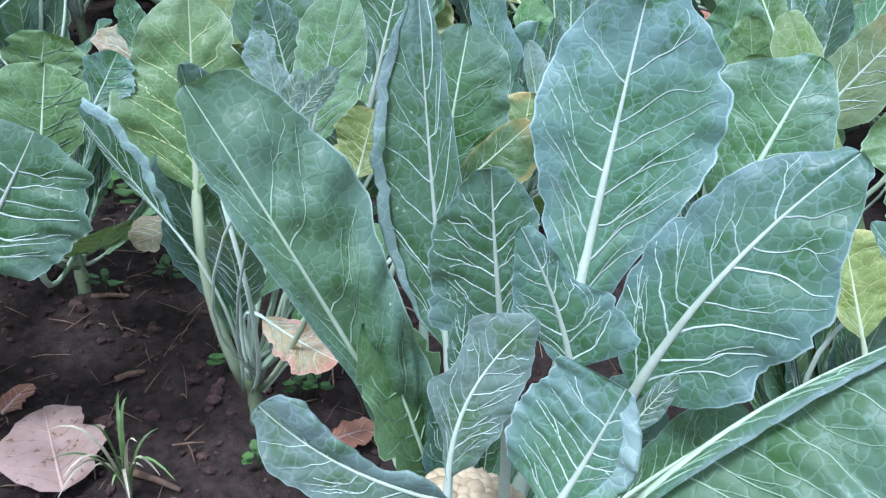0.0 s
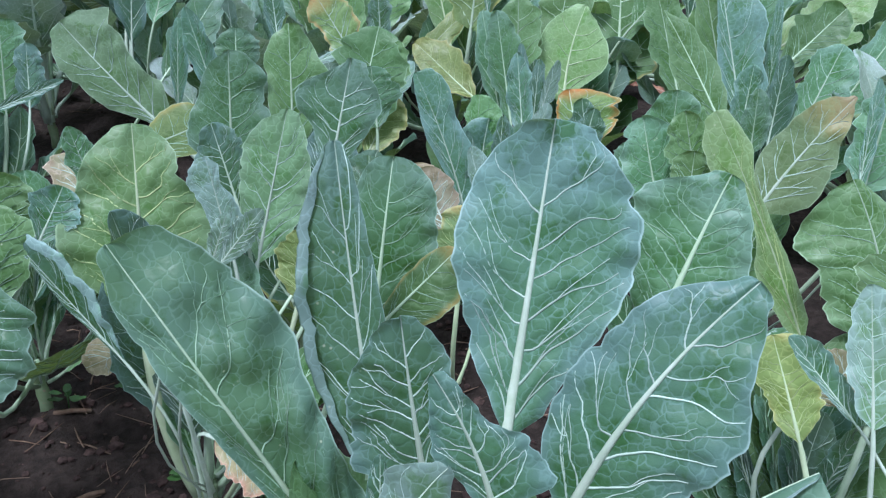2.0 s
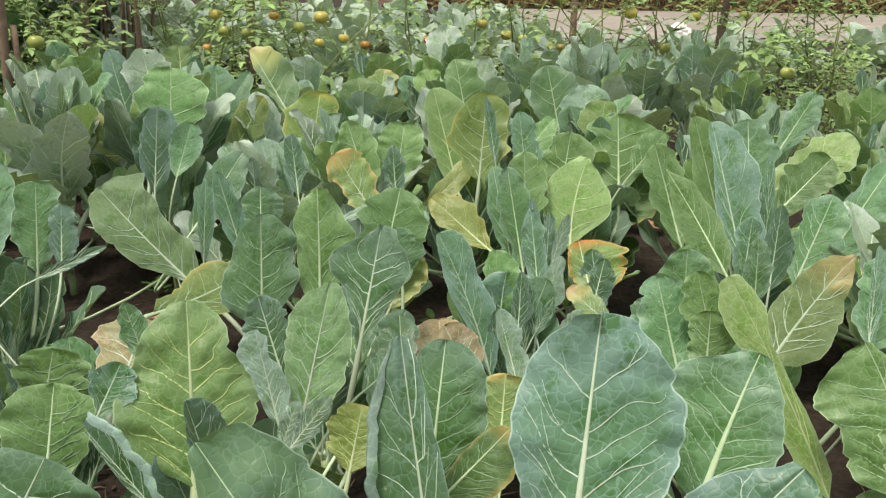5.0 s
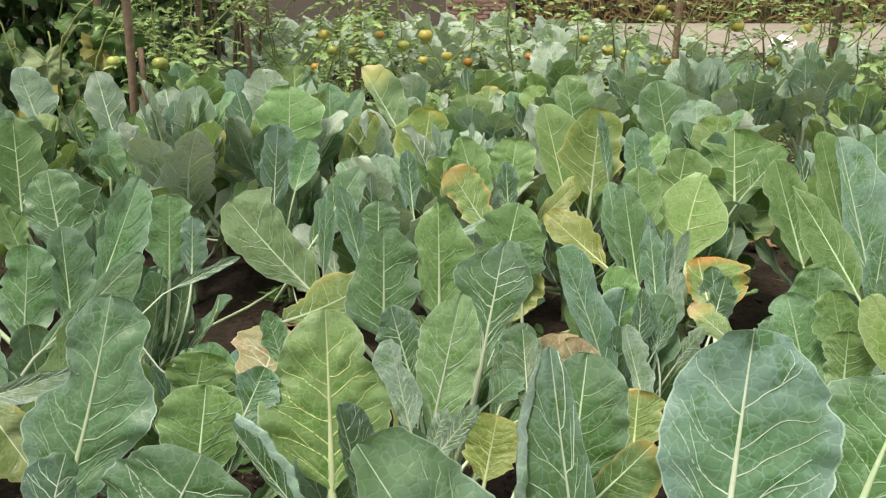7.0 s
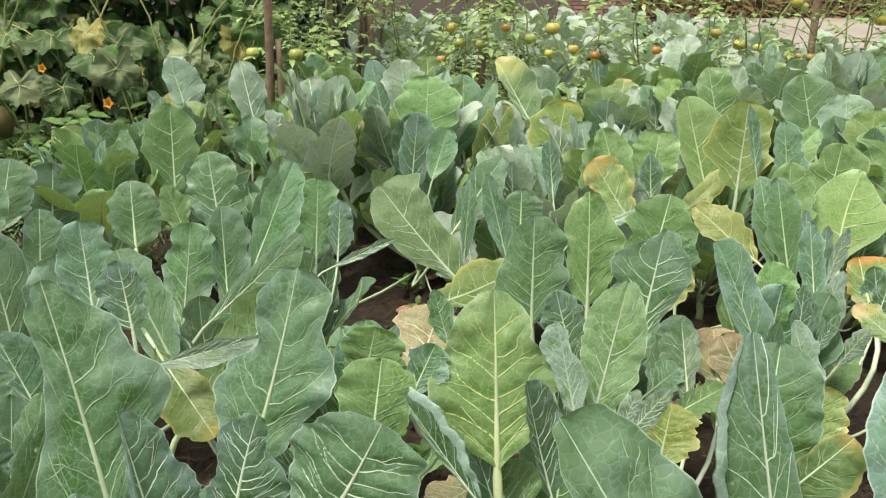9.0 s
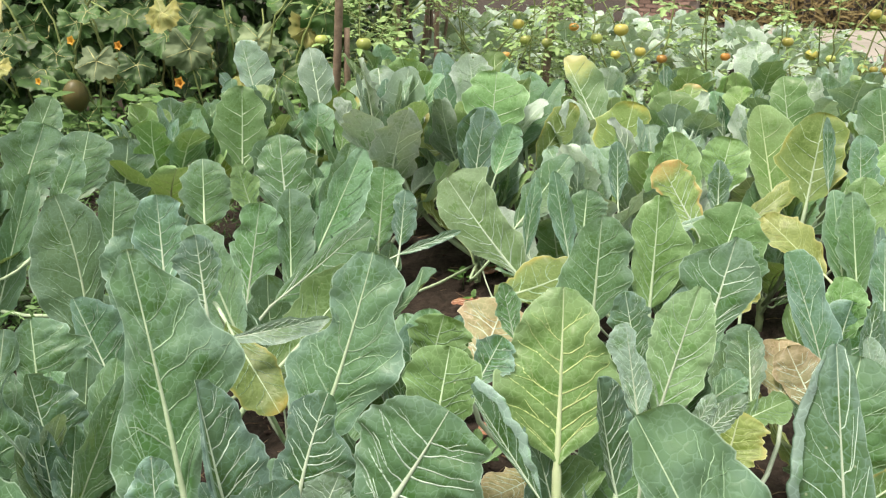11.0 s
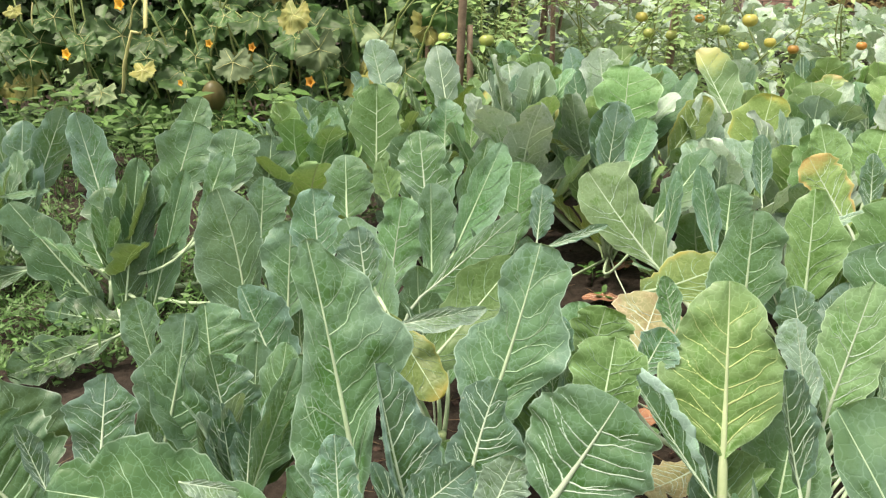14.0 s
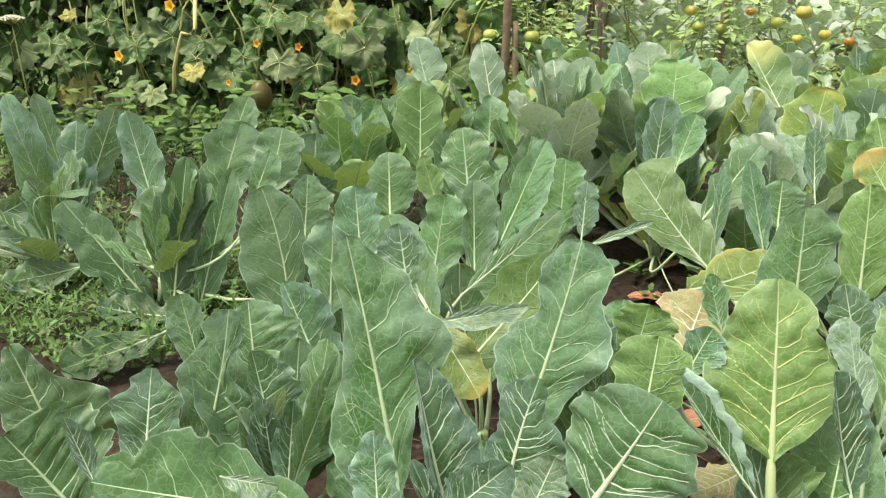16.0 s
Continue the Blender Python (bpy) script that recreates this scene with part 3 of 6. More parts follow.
leaf(plant_a, (0.029, 0.646, 0.296), (-0.208, 0.685, 0.731), (0.354, -0.894, 0.274), 0.031, 0.100, "sage", bend=0.004, outline=((13, 21, 21, 16, 22, 25, 30, 31, 29, 16), (18, 50, 61, 59, 64, 78, 100, 92, 73, 52)), bulge=0.04, quilt=0.16, puck=2.2, foldl=0.06, foldr=0.06, curl=-0.12, twist=0.0)
leaf(plant_a, (0.085, 0.566, 0.562), (0.061, 0.601, 0.713), (-0.119, -0.971, 0.208), 0.063, 0.037, "blue", bend=-0.008, outline=((27, 62, 63, 63, 60, 55, 49, 37, 27, 17), (6, 13, 21, 27, 31, 35, 37, 34, 25, 14)), foldl=0.06, foldr=0.06, curl=-0.12, twist=0.0)
leaf(plant_a, (0.146, 0.543, 0.550), (0.089, 0.576, 0.670), (-0.205, -0.963, 0.174), 0.038, 0.057, "blue", bend=0.042, outline=((10, 15, 23, 33, 38, 33, 28, 20, 14, 9), (18, 57, 57, 51, 43, 24, 20, 16, 14, 9)), foldl=0.06, foldr=0.06, curl=-0.12, twist=0.0)
leaf(plant_a, (0.043, 0.486, 0.467), (0.101, 0.511, 0.625), (-0.141, -0.968, 0.208), 0.038, 0.038, "pale", bend=-0.100, outline=((4, 6, 11, 22, 35, 25, 29, 38, 26, 11), (11, 23, 29, 36, 38, 37, 33, 27, 18, 11)), foldl=0.06, foldr=0.06, curl=-0.12, twist=0.0)
leaf(plant_a, (0.124, 0.435, 0.490), (0.167, 0.461, 0.604), (-0.577, -0.721, 0.384), 0.067, 0.038, "blue", bend=0.013, outline=((22, 59, 62, 65, 66, 67, 67, 63, 61, 57), (16, 21, 27, 32, 38, 38, 32, 25, 16, 10)), foldr=0.2, curl=0.05, foldl=0.06, twist=0.0, roll=(1, 0.014))
leaf(plant_a, (0.187, 0.430, 0.507), (0.357, 0.441, 0.691), (-0.579, -0.583, 0.570), 0.034, 0.110, "sage", bend=-0.051, outline=((8, 16, 20, 22, 24, 22, 20, 18, 14, 8), (20, 60, 84, 98, 106, 108, 100, 86, 64, 34)), foldl=2.7, curl=0.1, foldr=0.1, roll=(-1, 0.012))
leaf(plant_a, (0.043, 0.428, 0.507), (-0.108, 0.445, 0.581), (0.060, -0.938, 0.342), 0.043, 0.027, "pale", bend=-0.080, outline=((17, 33, 42, 43, 39, 35, 33, 28, 19, 12), (11, 15, 20, 12, 14, 19, 22, 25, 27, 22)), foldr=0.35, curl=0.15, foldl=0.06, twist=0.0, roll=(1, 0.034))
leaf(plant_a, (0.191, 0.500, 0.517), (0.222, 0.500, 0.585), (-0.377, -0.910, 0.174), 0.010, 0.013, "pale", shape="lance", lobe=0.035, nick=0.04, foldl=0.1, foldr=0.1, curl=-0.12, twist=0.0)
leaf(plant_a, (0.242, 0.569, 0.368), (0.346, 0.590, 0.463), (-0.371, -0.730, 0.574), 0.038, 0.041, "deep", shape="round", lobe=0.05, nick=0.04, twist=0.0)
leaf(plant_a, (0.027, 0.837, 0.551), (0.046, 0.882, 0.741), (-0.129, -0.962, 0.242), 0.045, 0.064, "bluegreen", shape="round", c=0.55, lobe=0.035, nick=0.04, foldl=0.1, foldr=0.1, curl=-0.12, twist=0.0)
leaf(plant_a, (0.038, 0.792, 0.577), (0.120, 0.808, 0.664), (-0.180, -0.922, 0.342), 0.021, 0.044, "green", shape="round", edge=1.0, lobe=0.035, nick=0.04, foldl=0.1, foldr=0.1, curl=-0.12, twist=0.0)
leaf(plant_a, (0.046, 0.513, 0.547), (0.046, 0.527, 0.624), (-0.087, -0.981, 0.174), 0.012, 0.010, "blue", shape="lance", teeth=0.03, lobe=0.035, nick=0.04, foldl=0.1, foldr=0.1, curl=-0.12, twist=0.0)

plant_b = plant(-0.246, 0.997, "cauliflower plant with bright green leaves beside bare soil")
leaf(plant_b, (-0.226, 0.823, 0.553), (-0.258, 0.837, 0.693), (0.635, -0.741, 0.219), 0.029, 0.044, "blue", shape="egg", foldl=0.9, bend=0.02, lobe=0.035, nick=0.04, foldr=0.1, curl=-0.12, twist=0.0)
leaf(plant_b, (-0.131, 0.794, 0.657), (-0.088, 0.806, 0.712), (0.032, -0.984, 0.174), 0.015, 0.015, "pale", shape="lance", teeth=0.05, lobe=0.035, nick=0.04, foldl=0.1, foldr=0.1, curl=-0.12, twist=0.0)
leaf(plant_b, (-0.143, 0.795, 0.656), (-0.125, 0.805, 0.708), (0.061, -0.983, 0.174), 0.012, 0.012, "pale", shape="lance", teeth=0.05, lobe=0.035, nick=0.04, foldl=0.1, foldr=0.1, curl=-0.12, twist=0.0)
leaf(plant_b, (-0.342, 0.966, 0.417), (-0.473, 1.013, 0.573), (0.327, -0.792, 0.515), 0.010, 0.040, "blue", shape="lance", foldr=1.0, rim=1.0, roll=(1, 0.016))
leaf(plant_b, (-0.200, 0.946, 0.262), (-0.095, 0.895, 0.238), (0.054, -0.338, 0.940), 0.033, 0.046, "pink", shape="round")
leaf(plant_b, (-0.316, 1.035, 0.422), (-0.338, 1.169, 0.674), (0.280, -0.837, 0.469), 0.114, 0.104, "bright", bend=0.004, outline=((18, 48, 86, 108, 114, 105, 84, 74, 52, 30), (16, 35, 74, 100, 104, 99, 71, 60, 46, 29)))
leaf(plant_b, (-0.169, 1.148, 0.451), (-0.120, 1.230, 0.678), (0.146, -0.940, 0.309), 0.056, 0.055, "soft", bend=0.001, outline=((9, 15, 28, 41, 51, 56, 55, 45, 34, 10), (17, 28, 41, 53, 55, 55, 50, 42, 31, 20)))
leaf(plant_b, (-0.198, 1.113, 0.483), (-0.233, 1.153, 0.629), (0.214, -0.927, 0.309), 0.038, 0.029, "pale", bend=-0.001, outline=((11, 13, 17, 20, 22, 26, 32, 38, 30, 19), (8, 17, 25, 29, 27, 22, 11, 13, 15, 5)))
leaf(plant_b, (-0.206, 1.205, 0.536), (-0.240, 1.235, 0.650), (0.203, -0.929, 0.309), 0.039, 0.038, "blue", shape="oval")
leaf(plant_b, (-0.357, 1.165, 0.310), (-0.437, 1.077, 0.300), (0.058, -0.164, 0.985), 0.038, 0.043, "dry", shape="round")
leaf(plant_b, (-0.076, 0.959, 0.513), (-0.061, 1.001, 0.585), (-0.012, -0.857, 0.515), 0.042, 0.046, "yellow", shape="round")
leaf(plant_b, (-0.281, 1.036, 0.327), (-0.345, 1.084, 0.403), (0.217, -0.735, 0.643), 0.053, 0.062, "green", shape="egg")
leaf(plant_b, (-0.056, 1.320, 0.388), (0.010, 1.471, 0.522), (0.020, -0.920, 0.380), 0.042, 0.040, "sage", shape="round", grow=0.05)
leaf(plant_b, (-0.071, 1.273, 0.448), (-0.008, 1.340, 0.473), (0.100, -0.800, 0.600), 0.030, 0.026, "sage", shape="round", grow=0.05)
leaf(plant_b, (-0.038, 1.230, 0.427), (0.078, 1.347, 0.439), (0.000, -0.700, 0.700), 0.026, 0.034, "green", shape="round", grow=0.05)
leaf(plant_b, (0.081, 1.452, 0.369), (0.078, 1.571, 0.456), (-0.100, -0.800, 0.550), 0.052, 0.050, "pinkdry", shape="round", grow=0.05)
leaf(plant_b, (0.002, 1.292, 0.430), (-0.007, 1.415, 0.539), (0.000, -0.930, 0.350), 0.050, 0.028, "sage", shape="round", grow=0.05)

plant_c = plant(-0.160, 1.520, "cauliflower plant with upright veined green leaves")
leaf(plant_c, (-0.308, 1.640, 0.394), (-0.312, 1.728, 0.632), (0.198, -0.919, 0.342), 0.090, 0.084, "bluegreen", bend=-0.000, outline=((28, 50, 84, 90, 84, 66, 62, 52, 40, 12), (18, 27, 50, 74, 84, 71, 72, 75, 55, 34)))
leaf(plant_c, (-0.185, 1.696, 0.428), (-0.191, 1.777, 0.679), (0.125, -0.943, 0.309), 0.055, 0.089, "green", bend=0.004, outline=((24, 34, 44, 48, 52, 54, 55, 47, 38, 12), (23, 36, 50, 63, 80, 89, 69, 53, 40, 25)))
leaf(plant_c, (-0.085, 1.430, 0.450), (-0.041, 1.516, 0.680), (0.065, -0.937, 0.342), 0.090, 0.068, "bluegreen", bend=0.000, outline=((11, 15, 20, 37, 54, 89, 90, 58, 27, 8), (8, 14, 25, 36, 53, 67, 68, 55, 38, 31)))
leaf(plant_c, (-0.491, 1.916, 0.348), (-0.729, 1.920, 0.636), (0.314, -0.908, 0.276), 0.071, 0.099, "soft", bend=-0.015, outline=((2, 2, 14, 37, 58, 64, 71, 70, 55, 36), (12, 20, 49, 71, 67, 73, 80, 80, 99, 57)))
leaf(plant_c, (-0.001, 1.642, 0.511), (-0.013, 1.677, 0.619), (0.027, -0.951, 0.309), 0.036, 0.048, "bluegreen", shape="round")
leaf(plant_c, (-0.008, 1.943, 0.453), (-0.008, 2.018, 0.606), (0.022, -0.899, 0.438), 0.072, 0.072, "green", shape="round")
leaf(plant_c, (-0.485, 1.240, 0.484), (-0.468, 1.363, 0.554), (0.055, -0.497, 0.866), 0.066, 0.061, "pinkdry", shape="round", lobe=0.15, ripple=0.15)
leaf(plant_c, (-0.737, 1.572, 0.546), (-0.619, 1.629, 0.592), (0.330, -0.903, 0.276), 0.013, 0.018, "blue", shape="lance", foldr=1.0)
leaf(plant_c, (-0.517, 1.658, 0.438), (-0.331, 1.849, 0.479), (0.049, -0.254, 0.966), 0.082, 0.095, "olive", shape="oval", lobe=0.1)

plant_d = plant(-0.780, 0.880, "cauliflower plant with long lobed blue-green leaves")
leaf(plant_d, (-0.679, 0.915, 0.468), (-0.626, 1.037, 0.747), (0.266, -0.901, 0.342), 0.082, 0.092, "teal", bend=0.014, outline=((8, 48, 74, 82, 76, 35, 45, 53, 41, 26), (21, 42, 54, 75, 92, 86, 58, 58, 59, 35)))
leaf(plant_d, (-0.552, 0.840, 0.405), (-0.467, 0.906, 0.566), (0.171, -0.941, 0.292), 0.103, 0.105, "bluegreen", bend=0.010, outline=((11, 52, 68, 83, 93, 103, 99, 90, 79, 54), (46, 67, 85, 92, 99, 105, 88, 80, 85, 34)))
leaf(plant_d, (-0.670, 0.831, 0.433), (-0.643, 0.884, 0.578), (0.309, -0.910, 0.276), 0.048, 0.068, "blue", bend=-0.023, outline=((21, 41, 46, 44, 37, 43, 48, 46, 33, 20), (33, 55, 63, 68, 64, 51, 26, 22, 20, 13)))
leaf(plant_d, (-0.871, 0.851, 0.325), (-0.994, 0.937, 0.743), (0.483, -0.819, 0.309), 0.093, 0.128, "bluegreen", bend=0.006, outline=((35, 81, 93, 85, 63, 46, 32, 32, 35, 17), (12, 25, 39, 57, 113, 128, 87, 84, 46, 22)))
leaf(plant_d, (-0.757, 0.779, 0.403), (-0.815, 0.816, 0.608), (0.672, -0.669, 0.316), 0.044, 0.078, "blue", bend=-0.003, outline=((17, 30, 38, 44, 40, 34, 22, 12, 6, 2), (13, 55, 72, 78, 73, 59, 53, 45, 32, 20)), foldl=1.2, rim=1.0, roll=(-1, 0.012))
leaf(plant_d, (-0.839, 0.724, 0.383), (-0.858, 0.756, 0.511), (0.497, -0.823, 0.276), 0.035, 0.037, "blue", shape="egg", lobe=0.2)
leaf(plant_d, (-0.720, 0.711, 0.434), (-0.645, 0.769, 0.500), (0.359, -0.862, 0.358), 0.037, 0.037, "blue", shape="egg")
leaf(plant_d, (-0.611, 0.742, 0.439), (-0.583, 0.777, 0.527), (0.286, -0.918, 0.276), 0.032, 0.032, "pale", shape="oval")
leaf(plant_d, (-0.524, 0.997, 0.473), (-0.500, 1.043, 0.586), (0.156, -0.927, 0.342), 0.058, 0.058, "green", shape="oval")
leaf(plant_d, (-0.554, 1.102, 0.516), (-0.533, 1.138, 0.604), (0.166, -0.925, 0.342), 0.041, 0.047, "green", shape="round")

plant_e = plant(-1.180, 0.930, "low cauliflower plant with deep green lobed leaves")
leaf(plant_e, (-1.317, 0.853, 0.233), (-1.315, 1.003, 0.530), (0.643, -0.685, 0.342), 0.087, 0.100, "teal", bend=0.026, outline=((16, 32, 57, 61, 62, 87, 66, 37, 50, 31), (11, 39, 78, 97, 100, 26, 11, 30, 29, 20)))
leaf(plant_e, (-1.410, 1.013, 0.338), (-1.475, 1.043, 0.521), (0.651, -0.677, 0.342), 0.042, 0.037, "teal", bend=-0.007, outline=((15, 20, 26, 32, 38, 41, 42, 39, 33, 28), (10, 18, 19, 19, 16, 19, 37, 34, 27, 17)))
leaf(plant_e, (-1.313, 1.055, 0.323), (-1.352, 1.106, 0.500), (0.602, -0.722, 0.342), 0.043, 0.104, "teal", shape="egg", lobe=0.15)
leaf(plant_e, (-1.624, 0.813, 0.202), (-1.739, 0.828, 0.455), (0.759, -0.533, 0.375), 0.071, 0.125, "sage", bend=0.013, outline=((29, 38, 50, 61, 71, 67, 63, 45, 29, 18), (17, 115, 123, 125, 114, 78, 47, 33, 28, 20)))
leaf(plant_e, (-1.371, 0.783, 0.278), (-1.387, 0.855, 0.461), (0.706, -0.638, 0.309), 0.073, 0.062, "blue", bend=-0.004, outline=((24, 32, 43, 48, 54, 63, 73, 36, 37, 16), (23, 49, 62, 62, 56, 55, 59, 43, 23, 13)))
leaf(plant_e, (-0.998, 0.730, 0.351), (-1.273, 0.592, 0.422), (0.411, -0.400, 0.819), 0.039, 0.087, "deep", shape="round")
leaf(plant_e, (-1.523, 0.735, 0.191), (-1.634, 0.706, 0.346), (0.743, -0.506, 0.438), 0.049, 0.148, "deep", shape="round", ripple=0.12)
leaf(plant_e, (-1.459, 0.740, 0.270), (-1.503, 0.740, 0.393), (0.767, -0.579, 0.276), 0.014, 0.026, "blue", shape="lance")
leaf(plant_e, (-1.178, 0.919, 0.341), (-1.220, 0.940, 0.489), (0.612, -0.741, 0.276), 0.022, 0.068, "blue", shape="egg", foldl=0.6)
leaf(plant_e, (-1.087, 0.861, 0.292), (-1.042, 0.979, 0.487), (0.789, -0.588, 0.176), 0.034, 0.051, "sage", shape="oval")
leaf(plant_e, (-1.084, 0.683, 0.418), (-1.010, 0.717, 0.400), (0.422, -0.485, 0.766), 0.011, 0.028, "pale", shape="lance", foldl=1.0, stalk=0.0)
leaf(plant_e, (-1.171, 0.704, 0.374), (-1.172, 0.736, 0.457), (0.678, -0.681, 0.276), 0.008, 0.015, "blue", shape="lance")
leaf(plant_e, (-1.118, 0.875, 0.261), (-1.124, 0.925, 0.411), (0.588, -0.760, 0.276), 0.032, 0.030, "blue", shape="egg")

plant_f = plant(-1.380, 1.500, "cauliflower plant with one broad oval green leaf")
leaf(plant_f, (-1.494, 1.434, 0.264), (-1.602, 1.512, 0.614), (0.571, -0.747, 0.342), 0.107, 0.074, "sage", bend=0.042, outline=((55, 70, 89, 102, 107, 104, 97, 79, 54, 30), (12, 21, 36, 50, 63, 71, 74, 67, 50, 29)))
leaf(plant_f, (-1.270, 1.214, 0.319), (-1.349, 1.226, 0.494), (0.561, -0.768, 0.309), 0.026, 0.080, "blue", shape="egg", foldr=0.4, ripple=0.12)
leaf(plant_f, (-1.335, 1.386, 0.374), (-1.351, 1.454, 0.575), (0.523, -0.794, 0.309), 0.066, 0.080, "teal", shape="round")
leaf(plant_f, (-1.269, 1.435, 0.469), (-1.303, 1.484, 0.652), (0.493, -0.813, 0.309), 0.055, 0.063, "blue", shape="round")
leaf(plant_f, (-1.062, 1.373, 0.396), (-1.187, 1.427, 0.611), (0.417, -0.796, 0.438), 0.058, 0.065, "sage", shape="oval", ripple=0.12)
leaf(plant_f, (-1.017, 1.186, 0.559), (-1.044, 1.213, 0.672), (0.448, -0.839, 0.309), 0.050, 0.045, "blue", shape="egg", lobe=0.25)

plant_g = plant(-2.337, 1.864, "tall cauliflower plant with strap-like dark leaves among weeds")
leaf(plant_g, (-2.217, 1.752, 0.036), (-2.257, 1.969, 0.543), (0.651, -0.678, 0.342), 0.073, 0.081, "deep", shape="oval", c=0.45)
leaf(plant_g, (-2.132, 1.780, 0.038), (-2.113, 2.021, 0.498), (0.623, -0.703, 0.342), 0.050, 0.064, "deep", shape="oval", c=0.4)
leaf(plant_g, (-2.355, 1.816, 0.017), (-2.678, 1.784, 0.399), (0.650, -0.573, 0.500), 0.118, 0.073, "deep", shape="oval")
leaf(plant_g, (-2.454, 1.987, 0.321), (-2.549, 2.013, 0.664), (0.693, -0.679, 0.242), 0.065, 0.074, "blue", shape="oval")
leaf(plant_g, (-2.249, 2.084, 0.335), (-2.221, 2.237, 0.610), (0.602, -0.722, 0.342), 0.107, 0.111, "teal", shape="round")
leaf(plant_g, (-2.274, 2.190, 0.475), (-2.235, 2.311, 0.689), (0.599, -0.739, 0.309), 0.069, 0.065, "sage", shape="egg")
leaf(plant_g, (-1.987, 1.925, 0.369), (-1.951, 2.035, 0.566), (0.585, -0.750, 0.309), 0.042, 0.054, "teal", shape="round")
leaf(plant_g, (-1.928, 2.200, 0.313), (-1.945, 2.301, 0.568), (0.527, -0.778, 0.342), 0.099, 0.091, "sage", shape="round")
leaf(plant_g, (-1.744, 1.887, 0.332), (-1.757, 1.952, 0.521), (0.543, -0.781, 0.309), 0.054, 0.073, "teal", shape="egg")
leaf(plant_g, (-2.214, 1.761, 0.032), (-2.435, 1.640, 0.089), (0.423, -0.387, 0.819), 0.061, 0.069, "deep", shape="oval")
leaf(plant_g, (-1.982, 2.056, 0.431), (-1.977, 2.145, 0.618), (0.560, -0.754, 0.342), 0.079, 0.087, "teal", shape="round")
leaf(plant_g, (-2.058, 1.550, 0.097), (-2.225, 1.297, 0.071), (0.436, -0.372, 0.819), 0.062, 0.073, "deep", shape="round", lobe=0.2)
leaf(plant_g, (-2.725, 1.866, 0.108), (-2.892, 1.639, 0.104), (0.564, -0.427, 0.707), 0.060, 0.069, "teal", shape="oval")

plant_h = plant(-2.906, 1.900, "cauliflower plant with long drooping leaves among weeds")
leaf(plant_h, (-3.211, 2.166, 0.162), (-3.193, 2.040, 0.682), (0.778, -0.604, -0.174), 0.067, 0.103, "blue", shape="oval", c=0.45, bulge=0.1)
leaf(plant_h, (-3.003, 2.081, 0.163), (-3.037, 2.220, 0.568), (0.734, -0.621, 0.276), 0.076, 0.091, "blue", shape="oval")
leaf(plant_h, (-2.998, 2.195, 0.299), (-2.899, 2.304, 0.610), (0.740, -0.672, 0.000), 0.065, 0.075, "blue", shape="oval")
leaf(plant_h, (-3.066, 1.755, 0.215), (-2.883, 1.948, 0.178), (0.613, -0.459, 0.643), 0.048, 0.053, "pale", shape="oval")
leaf(plant_h, (-3.146, 1.801, 0.247), (-3.053, 2.002, 0.323), (0.699, -0.512, 0.500), 0.059, 0.074, "blue", shape="oval", foldl=0.5)
leaf(plant_h, (-2.836, 1.884, 0.366), (-2.736, 2.018, 0.371), (0.382, -0.323, 0.866), 0.018, 0.023, "sage", shape="lance")
leaf(plant_h, (-3.240, 2.288, 0.251), (-3.366, 2.313, 0.645), (0.745, -0.608, 0.276), 0.054, 0.060, "teal", shape="oval")

plant_i = plant(-0.980, 1.880)
leaf(plant_i, (-1.247, 1.773, 0.278), (-1.242, 1.867, 0.530), (0.407, -0.860, 0.309), 0.064, 0.083, "bluegreen", shape="round")
leaf(plant_i, (-1.137, 1.821, 0.310), (-1.168, 1.899, 0.569), (0.367, -0.877, 0.309), 0.041, 0.070, "bluegreen", shape="round")
leaf(plant_i, (-1.085, 1.886, 0.396), (-0.993, 2.013, 0.673), (0.311, -0.899, 0.309), 0.045, 0.064, "bluegreen", shape="oval")
leaf(plant_i, (-0.966, 2.066, 0.385), (-0.971, 2.134, 0.591), (0.266, -0.913, 0.309), 0.071, 0.074, "bluegreen", shape="round")
leaf(plant_i, (-1.223, 1.993, 0.484), (-1.264, 2.047, 0.684), (0.375, -0.874, 0.309), 0.077, 0.081, "bluegreen", shape="egg")
leaf(plant_i, (-1.481, 1.975, 0.428), (-1.503, 2.025, 0.596), (0.458, -0.834, 0.309), 0.067, 0.088, "bluegreen", shape="egg", ripple=0.12)
leaf(plant_i, (-1.309, 1.940, 0.491), (-1.355, 1.960, 0.610), (0.416, -0.855, 0.309), 0.033, 0.037, "green", shape="egg")
leaf(plant_i, (-1.113, 1.607, 0.237), (-1.027, 1.797, 0.319), (0.190, -0.463, 0.866), 0.091, 0.091, "lime", shape="oval")
leaf(plant_i, (-0.890, 2.037, 0.404), (-0.891, 2.083, 0.543), (0.240, -0.920, 0.309), 0.033, 0.043, "blue", shape="oval")

